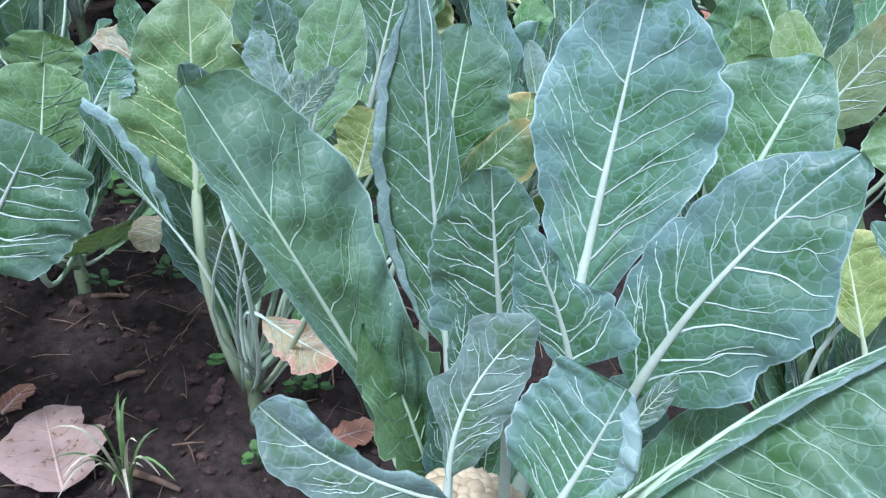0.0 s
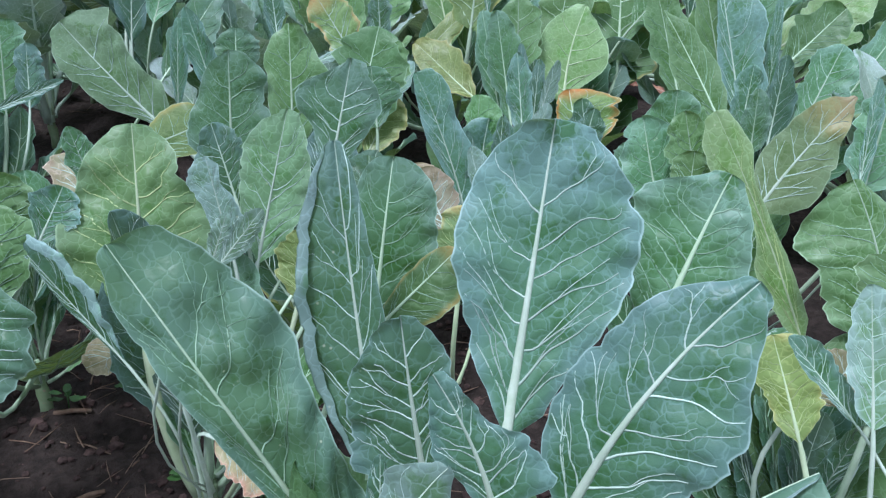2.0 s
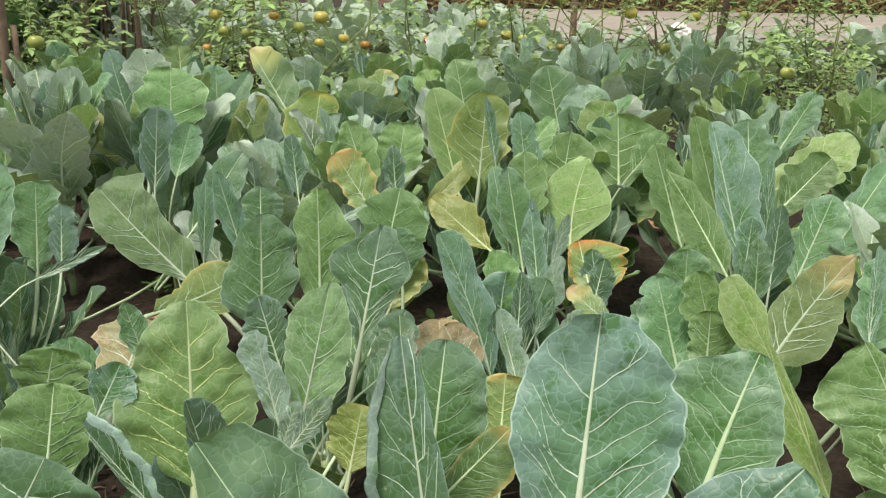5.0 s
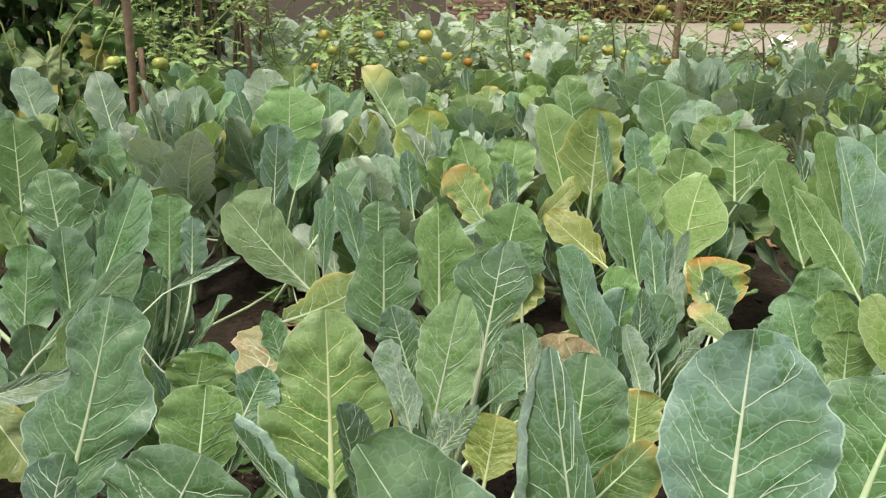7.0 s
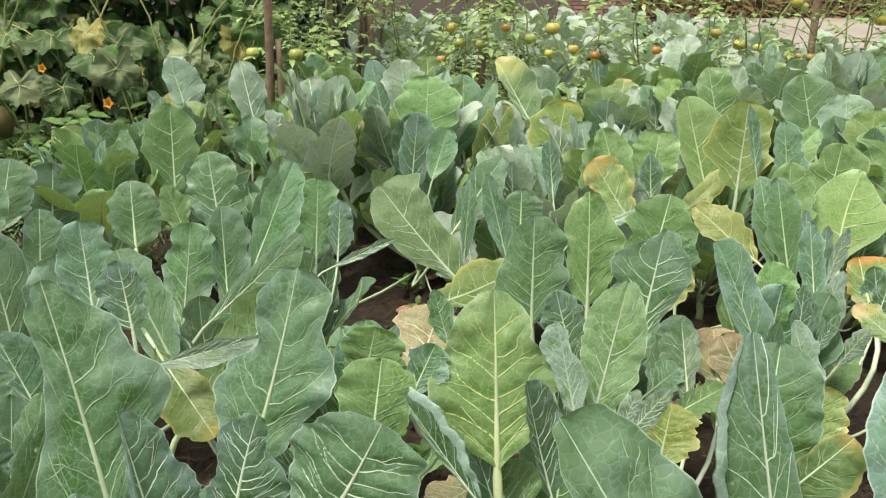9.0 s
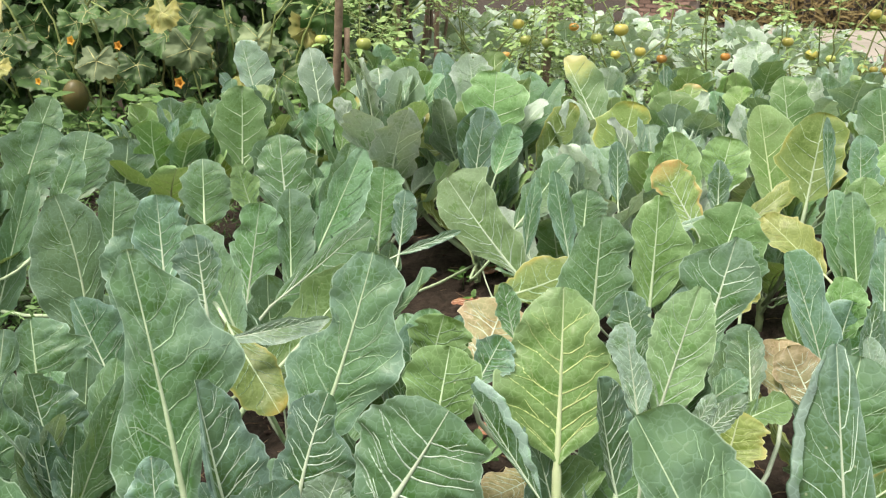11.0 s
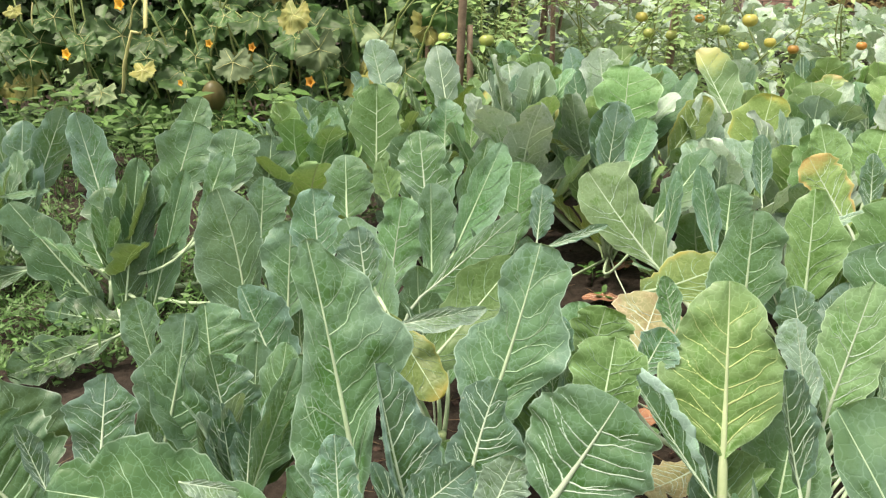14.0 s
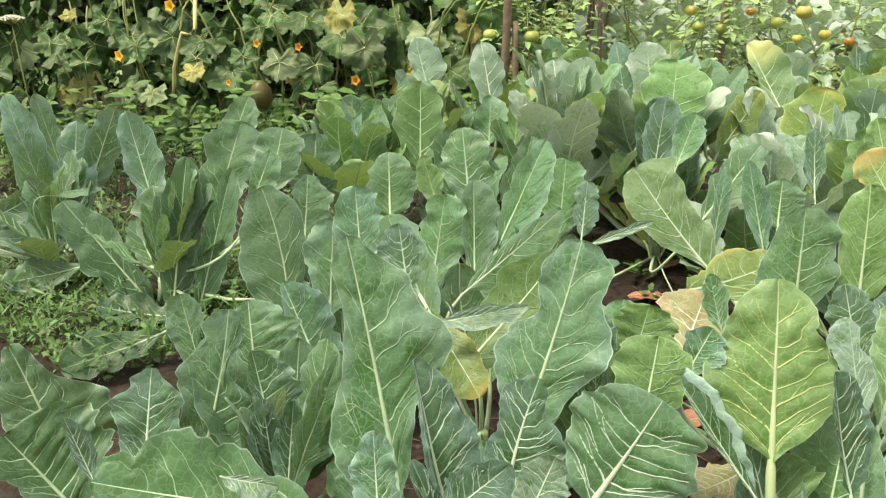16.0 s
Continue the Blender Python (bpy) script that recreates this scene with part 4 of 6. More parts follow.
plant_j = plant(-0.930, 1.360)
leaf(plant_j, (-0.955, 1.169, 0.503), (-0.817, 1.075, 0.414), (0.218, -0.483, 0.848), 0.043, 0.054, "olive", shape="round")
leaf(plant_j, (-0.910, 1.112, 0.524), (-0.764, 1.188, 0.550), (0.324, -0.803, 0.500), 0.015, 0.028, "pale", shape="lance", foldr=0.4, stalk=0.0)
leaf(plant_j, (-0.873, 1.155, 0.427), (-0.754, 1.349, 0.596), (0.258, -0.721, 0.643), 0.067, 0.084, "green", shape="oval")
leaf(plant_j, (-0.992, 1.426, 0.448), (-0.817, 1.576, 0.618), (0.305, -0.845, 0.438), 0.027, 0.060, "bluegreen", bend=0.008, outline=((13, 16, 21, 24, 26, 27, 27, 21, 17, 11), (8, 22, 43, 52, 58, 60, 54, 44, 28, 16)))

plant_k = plant(0.630, 0.840, "cauliflower plant with yellowing lower leaves")
leaf(plant_k, (0.729, 0.928, 0.454), (0.689, 1.052, 0.652), (-0.523, -0.766, 0.375), 0.101, 0.041, "green", bend=0.055, outline=((33, 64, 77, 77, 73, 85, 101, 89, 69, 36), (10, 13, 17, 23, 29, 36, 41, 28, 17, 10)))
leaf(plant_k, (0.503, 0.603, 0.608), (0.497, 0.657, 0.716), (-0.561, -0.754, 0.342), 0.020, 0.038, "pale", shape="egg", teeth=0.02)
leaf(plant_k, (0.507, 0.639, 0.575), (0.459, 0.702, 0.627), (-0.501, -0.746, 0.438), 0.008, 0.023, "blue", shape="oval")
leaf(plant_k, (0.526, 0.746, 0.462), (0.504, 0.815, 0.551), (-0.464, -0.751, 0.469), 0.031, 0.054, "yellow", shape="round")
leaf(plant_k, (0.576, 0.817, 0.451), (0.627, 0.823, 0.508), (-0.494, -0.711, 0.500), 0.033, 0.041, "dry", shape="round")
leaf(plant_k, (0.633, 0.781, 0.565), (0.654, 0.819, 0.676), (-0.568, -0.741, 0.358), 0.055, 0.047, "green", shape="round")

plant_l = plant(0.620, 1.400, "cauliflower plant with a pink-tipped faded leaf")
leaf(plant_l, (0.696, 1.334, 0.461), (0.837, 1.357, 0.676), (-0.442, -0.815, 0.375), 0.058, 0.069, "pinktip", bend=-0.022, outline=((15, 25, 43, 56, 58, 53, 48, 39, 29, 9), (24, 47, 65, 69, 66, 57, 38, 29, 20, 6)))
leaf(plant_l, (0.682, 1.043, 0.375), (0.543, 1.227, 0.689), (-0.428, -0.849, 0.309), 0.045, 0.027, "lime", bend=0.017, outline=((14, 21, 30, 35, 17, 16, 37, 45, 38, 23), (11, 18, 19, 18, 15, 14, 15, 27, 25, 18)))
leaf(plant_l, (0.550, 1.412, 0.472), (0.561, 1.468, 0.647), (-0.323, -0.895, 0.309), 0.056, 0.054, "bluegreen", shape="round")
leaf(plant_l, (0.529, 1.367, 0.446), (0.493, 1.433, 0.605), (-0.305, -0.901, 0.309), 0.053, 0.060, "bluegreen", shape="oval")
leaf(plant_l, (0.787, 1.179, 0.593), (0.812, 1.220, 0.741), (-0.512, -0.801, 0.309), 0.041, 0.052, "bluegreen", shape="egg")
leaf(plant_l, (0.748, 1.129, 0.607), (0.756, 1.170, 0.763), (-0.514, -0.823, 0.242), 0.008, 0.016, "blue", shape="lance", ripple=0.2)
leaf(plant_l, (0.581, 1.331, 0.499), (0.554, 1.389, 0.633), (-0.347, -0.886, 0.309), 0.043, 0.043, "green", shape="oval")
leaf(plant_l, (0.533, 1.238, 0.513), (0.537, 1.262, 0.609), (-0.360, -0.901, 0.242), 0.040, 0.044, "green", shape="egg")
leaf(plant_l, (0.481, 1.439, 0.459), (0.487, 1.460, 0.547), (-0.286, -0.927, 0.242), 0.030, 0.034, "bluegreen", shape="oval")

plant_m = plant(0.240, 1.620, "cauliflower plant with slim blue leaves and reddish edges")
leaf(plant_m, (0.194, 1.549, 0.314), (0.077, 1.652, 0.614), (-0.129, -0.953, 0.276), 0.033, 0.052, "blue", bend=0.031, outline=((5, 9, 14, 18, 27, 33, 30, 24, 17, 10), (11, 21, 38, 48, 52, 44, 46, 52, 48, 37)))
leaf(plant_m, (0.208, 1.274, 0.447), (0.171, 1.326, 0.583), (-0.190, -0.932, 0.309), 0.015, 0.032, "pale", shape="oval", c=0.5)
leaf(plant_m, (0.469, 1.808, 0.390), (0.449, 1.913, 0.505), (-0.211, -0.736, 0.643), 0.041, 0.102, "redtip", shape="round")
leaf(plant_m, (0.323, 1.778, 0.459), (0.305, 1.821, 0.614), (-0.205, -0.948, 0.242), 0.028, 0.030, "blue", shape="egg")
leaf(plant_m, (0.294, 1.600, 0.399), (0.261, 1.639, 0.523), (-0.206, -0.948, 0.242), 0.023, 0.026, "blue", shape="lance")
leaf(plant_m, (0.293, 1.595, 0.402), (0.331, 1.605, 0.478), (-0.228, -0.943, 0.242), 0.013, 0.015, "blue", shape="lance")
leaf(plant_m, (0.343, 1.593, 0.376), (0.394, 1.607, 0.452), (-0.250, -0.906, 0.342), 0.018, 0.021, "pale", shape="lance")
leaf(plant_m, (0.466, 1.786, 0.371), (0.493, 1.814, 0.491), (-0.282, -0.919, 0.276), 0.029, 0.043, "blue", shape="egg")
leaf(plant_m, (0.446, 1.593, 0.433), (0.369, 1.648, 0.487), (-0.246, -0.830, 0.500), 0.026, 0.034, "pinktip", shape="oval")
leaf(plant_m, (0.140, 1.432, 0.378), (0.088, 1.531, 0.455), (-0.083, -0.637, 0.766), 0.048, 0.052, "pinkdry", shape="round", lobe=0.1)
leaf(plant_m, (0.144, 1.034, 0.508), (0.151, 1.066, 0.596), (-0.195, -0.919, 0.342), 0.044, 0.044, "lime", shape="round", edge=1.0)
leaf(plant_m, (0.210, 1.694, 0.379), (0.220, 1.746, 0.541), (-0.159, -0.938, 0.309), 0.032, 0.059, "green", shape="round")
leaf(plant_m, (-0.023, 1.760, 0.402), (0.031, 1.841, 0.503), (-0.036, -0.765, 0.643), 0.041, 0.055, "yellow", shape="round")
leaf(plant_m, (0.322, 2.013, 0.413), (0.282, 2.086, 0.649), (-0.122, -0.953, 0.276), 0.042, 0.051, "bluegreen", shape="oval")
leaf(plant_m, (0.347, 1.931, 0.428), (0.333, 1.969, 0.596), (-0.149, -0.967, 0.208), 0.017, 0.023, "blue", shape="lance")
leaf(plant_m, (0.364, 1.882, 0.401), (0.372, 1.918, 0.573), (-0.167, -0.964, 0.208), 0.020, 0.028, "blue", shape="lance")
leaf(plant_m, (0.382, 1.887, 0.459), (0.417, 1.913, 0.574), (-0.180, -0.944, 0.276), 0.014, 0.020, "pale", shape="lance")
leaf(plant_m, (0.253, 1.586, 0.403), (0.259, 1.614, 0.537), (-0.131, -0.969, 0.208), 0.019, 0.027, "blue", shape="lance")
leaf(plant_m, (0.323, 1.729, 0.378), (0.379, 1.771, 0.516), (-0.165, -0.925, 0.342), 0.024, 0.032, "pale", shape="lance")
leaf(plant_m, (0.491, 1.833, 0.376), (0.473, 1.867, 0.496), (-0.227, -0.943, 0.242), 0.036, 0.042, "blue", shape="egg")

plant_n = plant(0.980, 1.950)
leaf(plant_n, (0.743, 1.680, 0.501), (0.620, 1.818, 0.717), (-0.320, -0.870, 0.375), 0.046, 0.046, "green", bend=0.012, outline=((12, 22, 36, 46, 46, 45, 32, 21, 11, 3), (8, 23, 38, 42, 46, 42, 38, 33, 18, 5)))
leaf(plant_n, (0.857, 1.982, 0.472), (0.784, 2.118, 0.783), (-0.340, -0.888, 0.309), 0.040, 0.068, "green", shape="oval")
leaf(plant_n, (0.875, 1.869, 0.422), (0.797, 2.030, 0.791), (-0.361, -0.880, 0.309), 0.027, 0.090, "blue", shape="oval", ripple=0.1)
leaf(plant_n, (0.951, 1.928, 0.414), (0.938, 1.971, 0.729), (-0.420, -0.901, 0.105), 0.015, 0.018, "blue", shape="lance", ripple=0.2)
leaf(plant_n, (1.006, 1.855, 0.427), (1.088, 1.905, 0.631), (-0.440, -0.816, 0.375), 0.055, 0.067, "bluegreen", shape="oval", teeth=0.03)
leaf(plant_n, (0.831, 1.782, 0.441), (0.846, 1.818, 0.599), (-0.396, -0.886, 0.242), 0.034, 0.034, "blue", shape="oval")
leaf(plant_n, (0.989, 2.164, 0.558), (0.983, 2.236, 0.754), (-0.377, -0.873, 0.309), 0.067, 0.076, "bluegreen", shape="round")
leaf(plant_n, (0.704, 1.666, 0.474), (0.638, 1.734, 0.544), (-0.303, -0.811, 0.500), 0.053, 0.048, "green", shape="round")
leaf(plant_n, (0.794, 2.151, 0.430), (0.726, 2.249, 0.678), (-0.300, -0.913, 0.276), 0.049, 0.066, "green", shape="oval")
leaf(plant_n, (0.947, 1.877, 0.403), (0.966, 1.922, 0.597), (-0.424, -0.873, 0.242), 0.030, 0.040, "blue", shape="egg")
leaf(plant_n, (0.842, 1.733, 0.432), (0.846, 1.767, 0.560), (-0.407, -0.881, 0.242), 0.028, 0.034, "bluegreen", shape="egg")

plant_q = plant(1.380, 2.100)
leaf(plant_q, (1.148, 1.982, 0.426), (1.299, 2.018, 0.694), (-0.475, -0.797, 0.375), 0.046, 0.091, "bluegreen", shape="oval")
leaf(plant_q, (1.112, 2.256, 0.542), (1.313, 2.244, 0.710), (-0.417, -0.796, 0.438), 0.072, 0.079, "lime", shape="oval")
leaf(plant_q, (1.076, 2.143, 0.516), (1.206, 2.158, 0.665), (-0.412, -0.799, 0.438), 0.068, 0.058, "green", shape="round")
leaf(plant_q, (1.192, 2.439, 0.625), (1.288, 2.461, 0.795), (-0.415, -0.843, 0.342), 0.042, 0.050, "bluegreen", shape="round")
leaf(plant_q, (1.431, 2.153, 0.397), (1.461, 2.246, 0.687), (-0.514, -0.800, 0.309), 0.074, 0.111, "bluegreen", shape="round")
leaf(plant_q, (1.144, 1.721, 0.349), (1.184, 1.779, 0.543), (-0.510, -0.789, 0.342), 0.061, 0.061, "green", shape="oval")

plant_t = plant(0.550, 2.360)
leaf(plant_t, (0.504, 2.236, 0.353), (0.555, 2.322, 0.618), (-0.241, -0.908, 0.342), 0.095, 0.105, "lime", bend=-0.052, outline=((20, 34, 59, 84, 95, 93, 86, 69, 48, 30), (11, 21, 55, 84, 105, 99, 90, 66, 44, 13)))
leaf(plant_t, (0.478, 2.336, 0.469), (0.516, 2.404, 0.675), (-0.220, -0.913, 0.342), 0.067, 0.081, "green", shape="round")
leaf(plant_t, (0.700, 2.478, 0.483), (0.698, 2.562, 0.703), (-0.275, -0.899, 0.342), 0.110, 0.110, "green", shape="round")
leaf(plant_t, (0.684, 2.439, 0.374), (0.817, 2.522, 0.518), (-0.241, -0.727, 0.643), 0.053, 0.092, "green", shape="round", edge=1.0)
leaf(plant_t, (0.298, 2.062, 0.408), (0.248, 2.137, 0.638), (-0.158, -0.948, 0.276), 0.031, 0.053, "bluegreen", shape="oval")
leaf(plant_t, (0.368, 2.270, 0.454), (0.365, 2.330, 0.634), (-0.180, -0.934, 0.309), 0.061, 0.075, "green", shape="egg")
leaf(plant_t, (0.732, 2.436, 0.550), (0.827, 2.464, 0.668), (-0.295, -0.849, 0.438), 0.047, 0.041, "green", shape="oval")
leaf(plant_t, (0.188, 2.647, 0.451), (0.110, 2.754, 0.748), (-0.117, -0.944, 0.309), 0.055, 0.103, "lime", shape="oval")

plant_u = plant(0.200, 2.620, "cauliflower plant with an olive yellow-rimmed leaf")
leaf(plant_u, (0.246, 2.429, 0.547), (0.267, 2.511, 0.777), (-0.126, -0.931, 0.342), 0.089, 0.093, "olive", shape="egg", edge=1.0)
leaf(plant_u, (0.238, 2.864, 0.617), (0.195, 2.936, 0.826), (-0.097, -0.946, 0.309), 0.054, 0.087, "green", shape="oval")
leaf(plant_u, (0.229, 2.673, 0.421), (0.091, 2.767, 0.671), (-0.084, -0.947, 0.309), 0.035, 0.071, "lime", shape="oval")
leaf(plant_u, (0.095, 2.513, 0.409), (0.261, 2.587, 0.566), (-0.087, -0.862, 0.500), 0.037, 0.045, "yellow", shape="lance", foldr=0.3)
leaf(plant_u, (0.285, 2.388, 0.593), (0.255, 2.412, 0.777), (-0.143, -0.984, 0.105), 0.014, 0.021, "blue", shape="lance", ripple=0.2)
leaf(plant_u, (0.387, 2.426, 0.549), (0.365, 2.474, 0.723), (-0.176, -0.954, 0.242), 0.036, 0.054, "blue", shape="egg")
leaf(plant_u, (0.377, 2.569, 0.530), (0.504, 2.630, 0.676), (-0.169, -0.849, 0.500), 0.038, 0.046, "green", shape="round")
leaf(plant_u, (-0.125, 2.467, 0.452), (-0.162, 2.533, 0.654), (-0.019, -0.951, 0.309), 0.092, 0.092, "green", shape="oval")

plant_v = plant(-0.120, 2.160, "cauliflower plant with an orange withered leaf")
leaf(plant_v, (-0.051, 1.760, 0.460), (-0.003, 1.840, 0.663), (-0.028, -0.927, 0.375), 0.074, 0.078, "green", shape="oval")
leaf(plant_v, (-0.080, 2.204, 0.486), (-0.188, 2.276, 0.638), (0.020, -0.899, 0.438), 0.049, 0.072, "orange", shape="round")
leaf(plant_v, (-0.098, 2.369, 0.506), (-0.161, 2.431, 0.699), (0.018, -0.951, 0.309), 0.059, 0.056, "green", shape="oval")
leaf(plant_v, (-0.011, 2.422, 0.528), (0.013, 2.478, 0.685), (-0.032, -0.939, 0.342), 0.074, 0.074, "green", shape="round")
leaf(plant_v, (-0.014, 2.283, 0.515), (-0.024, 2.317, 0.651), (-0.026, -0.970, 0.242), 0.030, 0.033, "blue", shape="egg")
leaf(plant_v, (-0.298, 2.282, 0.529), (-0.315, 2.318, 0.682), (0.092, -0.966, 0.242), 0.033, 0.027, "blue", shape="oval")
leaf(plant_v, (0.211, 1.956, 0.478), (0.076, 2.045, 0.583), (-0.091, -0.814, 0.574), 0.036, 0.051, "yellow", shape="oval")
leaf(plant_v, (-0.164, 1.880, 0.560), (-0.052, 1.921, 0.607), (0.010, -0.766, 0.643), 0.011, 0.014, "pale", shape="lance")
leaf(plant_v, (-0.402, 1.943, 0.458), (-0.454, 1.957, 0.666), (0.171, -0.980, 0.105), 0.029, 0.038, "blue", shape="lance")
leaf(plant_v, (-0.375, 2.082, 0.473), (-0.376, 2.118, 0.584), (0.129, -0.942, 0.309), 0.053, 0.056, "bluegreen", shape="egg")

plant_w = plant(-0.480, 3.060, "cauliflower plant with yellow-tipped leaves")
leaf(plant_w, (-0.337, 2.947, 0.402), (-0.294, 3.053, 0.684), (0.072, -0.937, 0.342), 0.099, 0.095, "olive", shape="round", edge=1.0)
leaf(plant_w, (-0.443, 3.279, 0.552), (-0.598, 3.361, 0.804), (0.120, -0.919, 0.375), 0.028, 0.109, "yellowtip", shape="oval")
leaf(plant_w, (-0.752, 3.150, 0.449), (-0.591, 3.291, 0.722), (0.165, -0.912, 0.375), 0.042, 0.061, "bluegreen", shape="oval")
leaf(plant_w, (-0.623, 3.000, 0.452), (-0.510, 3.100, 0.653), (0.144, -0.916, 0.375), 0.062, 0.057, "olive", shape="oval")
leaf(plant_w, (-0.286, 2.827, 0.414), (-0.328, 2.873, 0.612), (0.075, -0.967, 0.242), 0.037, 0.033, "green", shape="lance")
leaf(plant_w, (-0.128, 3.168, 0.531), (-0.164, 3.232, 0.710), (0.018, -0.940, 0.342), 0.082, 0.091, "green", shape="round")
leaf(plant_w, (-0.085, 3.566, 0.549), (-0.062, 3.634, 0.687), (-0.002, -0.899, 0.438), 0.056, 0.066, "orange", shape="round")
leaf(plant_w, (-0.712, 3.207, 0.479), (-0.724, 3.292, 0.743), (0.148, -0.939, 0.309), 0.083, 0.083, "bluegreen", shape="oval")

plant_x = plant(-0.800, 2.740)
leaf(plant_x, (-0.784, 2.798, 0.563), (-0.788, 2.882, 0.791), (0.223, -0.913, 0.342), 0.108, 0.108, "green", shape="round")
leaf(plant_x, (-0.941, 2.950, 0.440), (-1.049, 3.050, 0.829), (0.274, -0.911, 0.309), 0.049, 0.071, "blue", shape="oval")
leaf(plant_x, (-0.803, 2.624, 0.464), (-0.779, 2.696, 0.687), (0.245, -0.930, 0.276), 0.055, 0.059, "blue", shape="round")
leaf(plant_x, (-0.715, 2.588, 0.495), (-0.676, 2.652, 0.643), (0.211, -0.916, 0.342), 0.050, 0.050, "bluegreen", shape="round")
leaf(plant_x, (-0.559, 2.136, 0.468), (-0.442, 2.265, 0.651), (0.159, -0.851, 0.500), 0.049, 0.056, "bluegreen", shape="oval")
leaf(plant_x, (-0.793, 2.585, 0.445), (-0.780, 2.655, 0.696), (0.293, -0.925, 0.242), 0.050, 0.062, "blue", shape="oval")
leaf(plant_x, (-0.531, 2.080, 0.402), (-0.518, 2.120, 0.604), (0.257, -0.951, 0.174), 0.019, 0.028, "blue", shape="lance")
leaf(plant_x, (-1.160, 2.860, 0.453), (-1.228, 2.941, 0.698), (0.296, -0.879, 0.375), 0.137, 0.128, "olive", shape="round", lobe=0.2)
leaf(plant_x, (-1.116, 2.052, 0.396), (-1.079, 2.148, 0.653), (0.370, -0.887, 0.276), 0.051, 0.059, "bluegreen", shape="egg")
leaf(plant_x, (-0.829, 2.667, 0.469), (-0.807, 2.733, 0.678), (0.212, -0.938, 0.276), 0.076, 0.072, "blue", shape="oval")

plant_y = plant(-1.200, 3.220, "cauliflower plant with a yellow fallen lower leaf")
leaf(plant_y, (-1.159, 3.193, 0.436), (-1.440, 3.207, 0.629), (0.305, -0.810, 0.500), 0.097, 0.097, "green", shape="round", edge=1.0)
leaf(plant_y, (-1.026, 3.021, 0.444), (-1.298, 2.979, 0.474), (0.168, -0.471, 0.866), 0.055, 0.069, "yellow", shape="round")
leaf(plant_y, (-1.411, 2.920, 0.443), (-1.408, 2.980, 0.658), (0.394, -0.887, 0.242), 0.046, 0.051, "green", shape="oval")

plant_z = plant(-1.720, 3.400)
leaf(plant_z, (-1.688, 3.385, 0.474), (-1.769, 3.455, 0.774), (0.409, -0.858, 0.309), 0.070, 0.091, "pale", shape="oval")
leaf(plant_z, (-2.010, 3.374, 0.548), (-2.095, 3.425, 0.787), (0.468, -0.815, 0.342), 0.055, 0.111, "pale", shape="oval")
leaf(plant_z, (-1.581, 3.067, 0.404), (-1.596, 3.133, 0.585), (0.407, -0.847, 0.342), 0.069, 0.084, "bluegreen", shape="egg")
leaf(plant_z, (-1.880, 2.951, 0.386), (-1.899, 3.049, 0.643), (0.481, -0.807, 0.342), 0.100, 0.090, "green", shape="round")

plant_r = plant(0.750, 3.350)
leaf(plant_r, (0.351, 3.359, 0.532), (0.317, 3.442, 0.768), (-0.143, -0.940, 0.309), 0.086, 0.088, "bluegreen", shape="egg")
leaf(plant_r, (0.184, 3.168, 0.466), (0.163, 3.232, 0.652), (-0.107, -0.945, 0.309), 0.070, 0.070, "pale", shape="oval")

plant_s = plant(1.500, 3.300)
leaf(plant_s, (0.654, 3.244, 0.484), (0.603, 3.356, 0.749), (-0.223, -0.913, 0.342), 0.109, 0.109, "bluegreen", shape="egg")
leaf(plant_s, (0.737, 3.158, 0.462), (0.746, 3.242, 0.692), (-0.259, -0.903, 0.342), 0.096, 0.105, "pale", shape="oval")

plant_aa = plant(-1.450, 2.550)
leaf(plant_aa, (-1.661, 2.560, 0.427), (-1.686, 2.640, 0.714), (0.467, -0.840, 0.276), 0.097, 0.086, "green", shape="oval")
leaf(plant_aa, (-1.409, 2.316, 0.387), (-1.427, 2.385, 0.601), (0.430, -0.848, 0.309), 0.097, 0.106, "deep", shape="oval")

plant_o = plant(-0.650, 1.322)
leaf(plant_o, (-0.543, 1.077, 0.521), (-0.530, 1.123, 0.616), (0.344, -0.861, 0.375), 0.048, 0.059, "green", shape="round")
leaf(plant_o, (-0.502, 0.971, 0.481), (-0.495, 1.029, 0.607), (0.346, -0.860, 0.375), 0.065, 0.056, "green", shape="round")
leaf(plant_o, (-0.422, 1.191, 0.565), (-0.449, 1.209, 0.651), (0.264, -0.924, 0.276), 0.022, 0.022, "bluegreen", shape="lance")
leaf(plant_o, (-0.454, 1.058, 0.535), (-0.425, 1.102, 0.601), (0.275, -0.856, 0.438), 0.029, 0.037, "blue", shape="round")


# ---- lower and hidden leaves, and more plants of the bed ----
BED = [ob for ob in scene.objects if ob.name.startswith("cauliflower_plant")]
TAKEN = [tuple(ob.location)[:2] for ob in BED]


# open air over the bare patches of soil: foot, and how wide
CLEARINGS = (((-0.73, 2.68, 0.0), 0.11), ((-1.12, 1.66, 0.0), 0.07), ((0.20, 2.66, 0.0), 0.05), ((1.28, 3.68, 0.0), 0.08), ((1.09, 1.77, 0.0), 0.04))
SLANT = (-0.2, -0.1, 1.18)


def in_clearing(p, more=0.0):
    """Whether a place lies in the slanting air above a bare patch."""
    for foot, r in CLEARINGS:
        a = np.array(foot)
        d = np.array(SLANT) - a
        t = min(0.75, max(0.0, (p - a) @ d / (d @ d)))
        if np.linalg.norm(p - a - d * t) < r * (1 - t) + more:
            return True
    return False


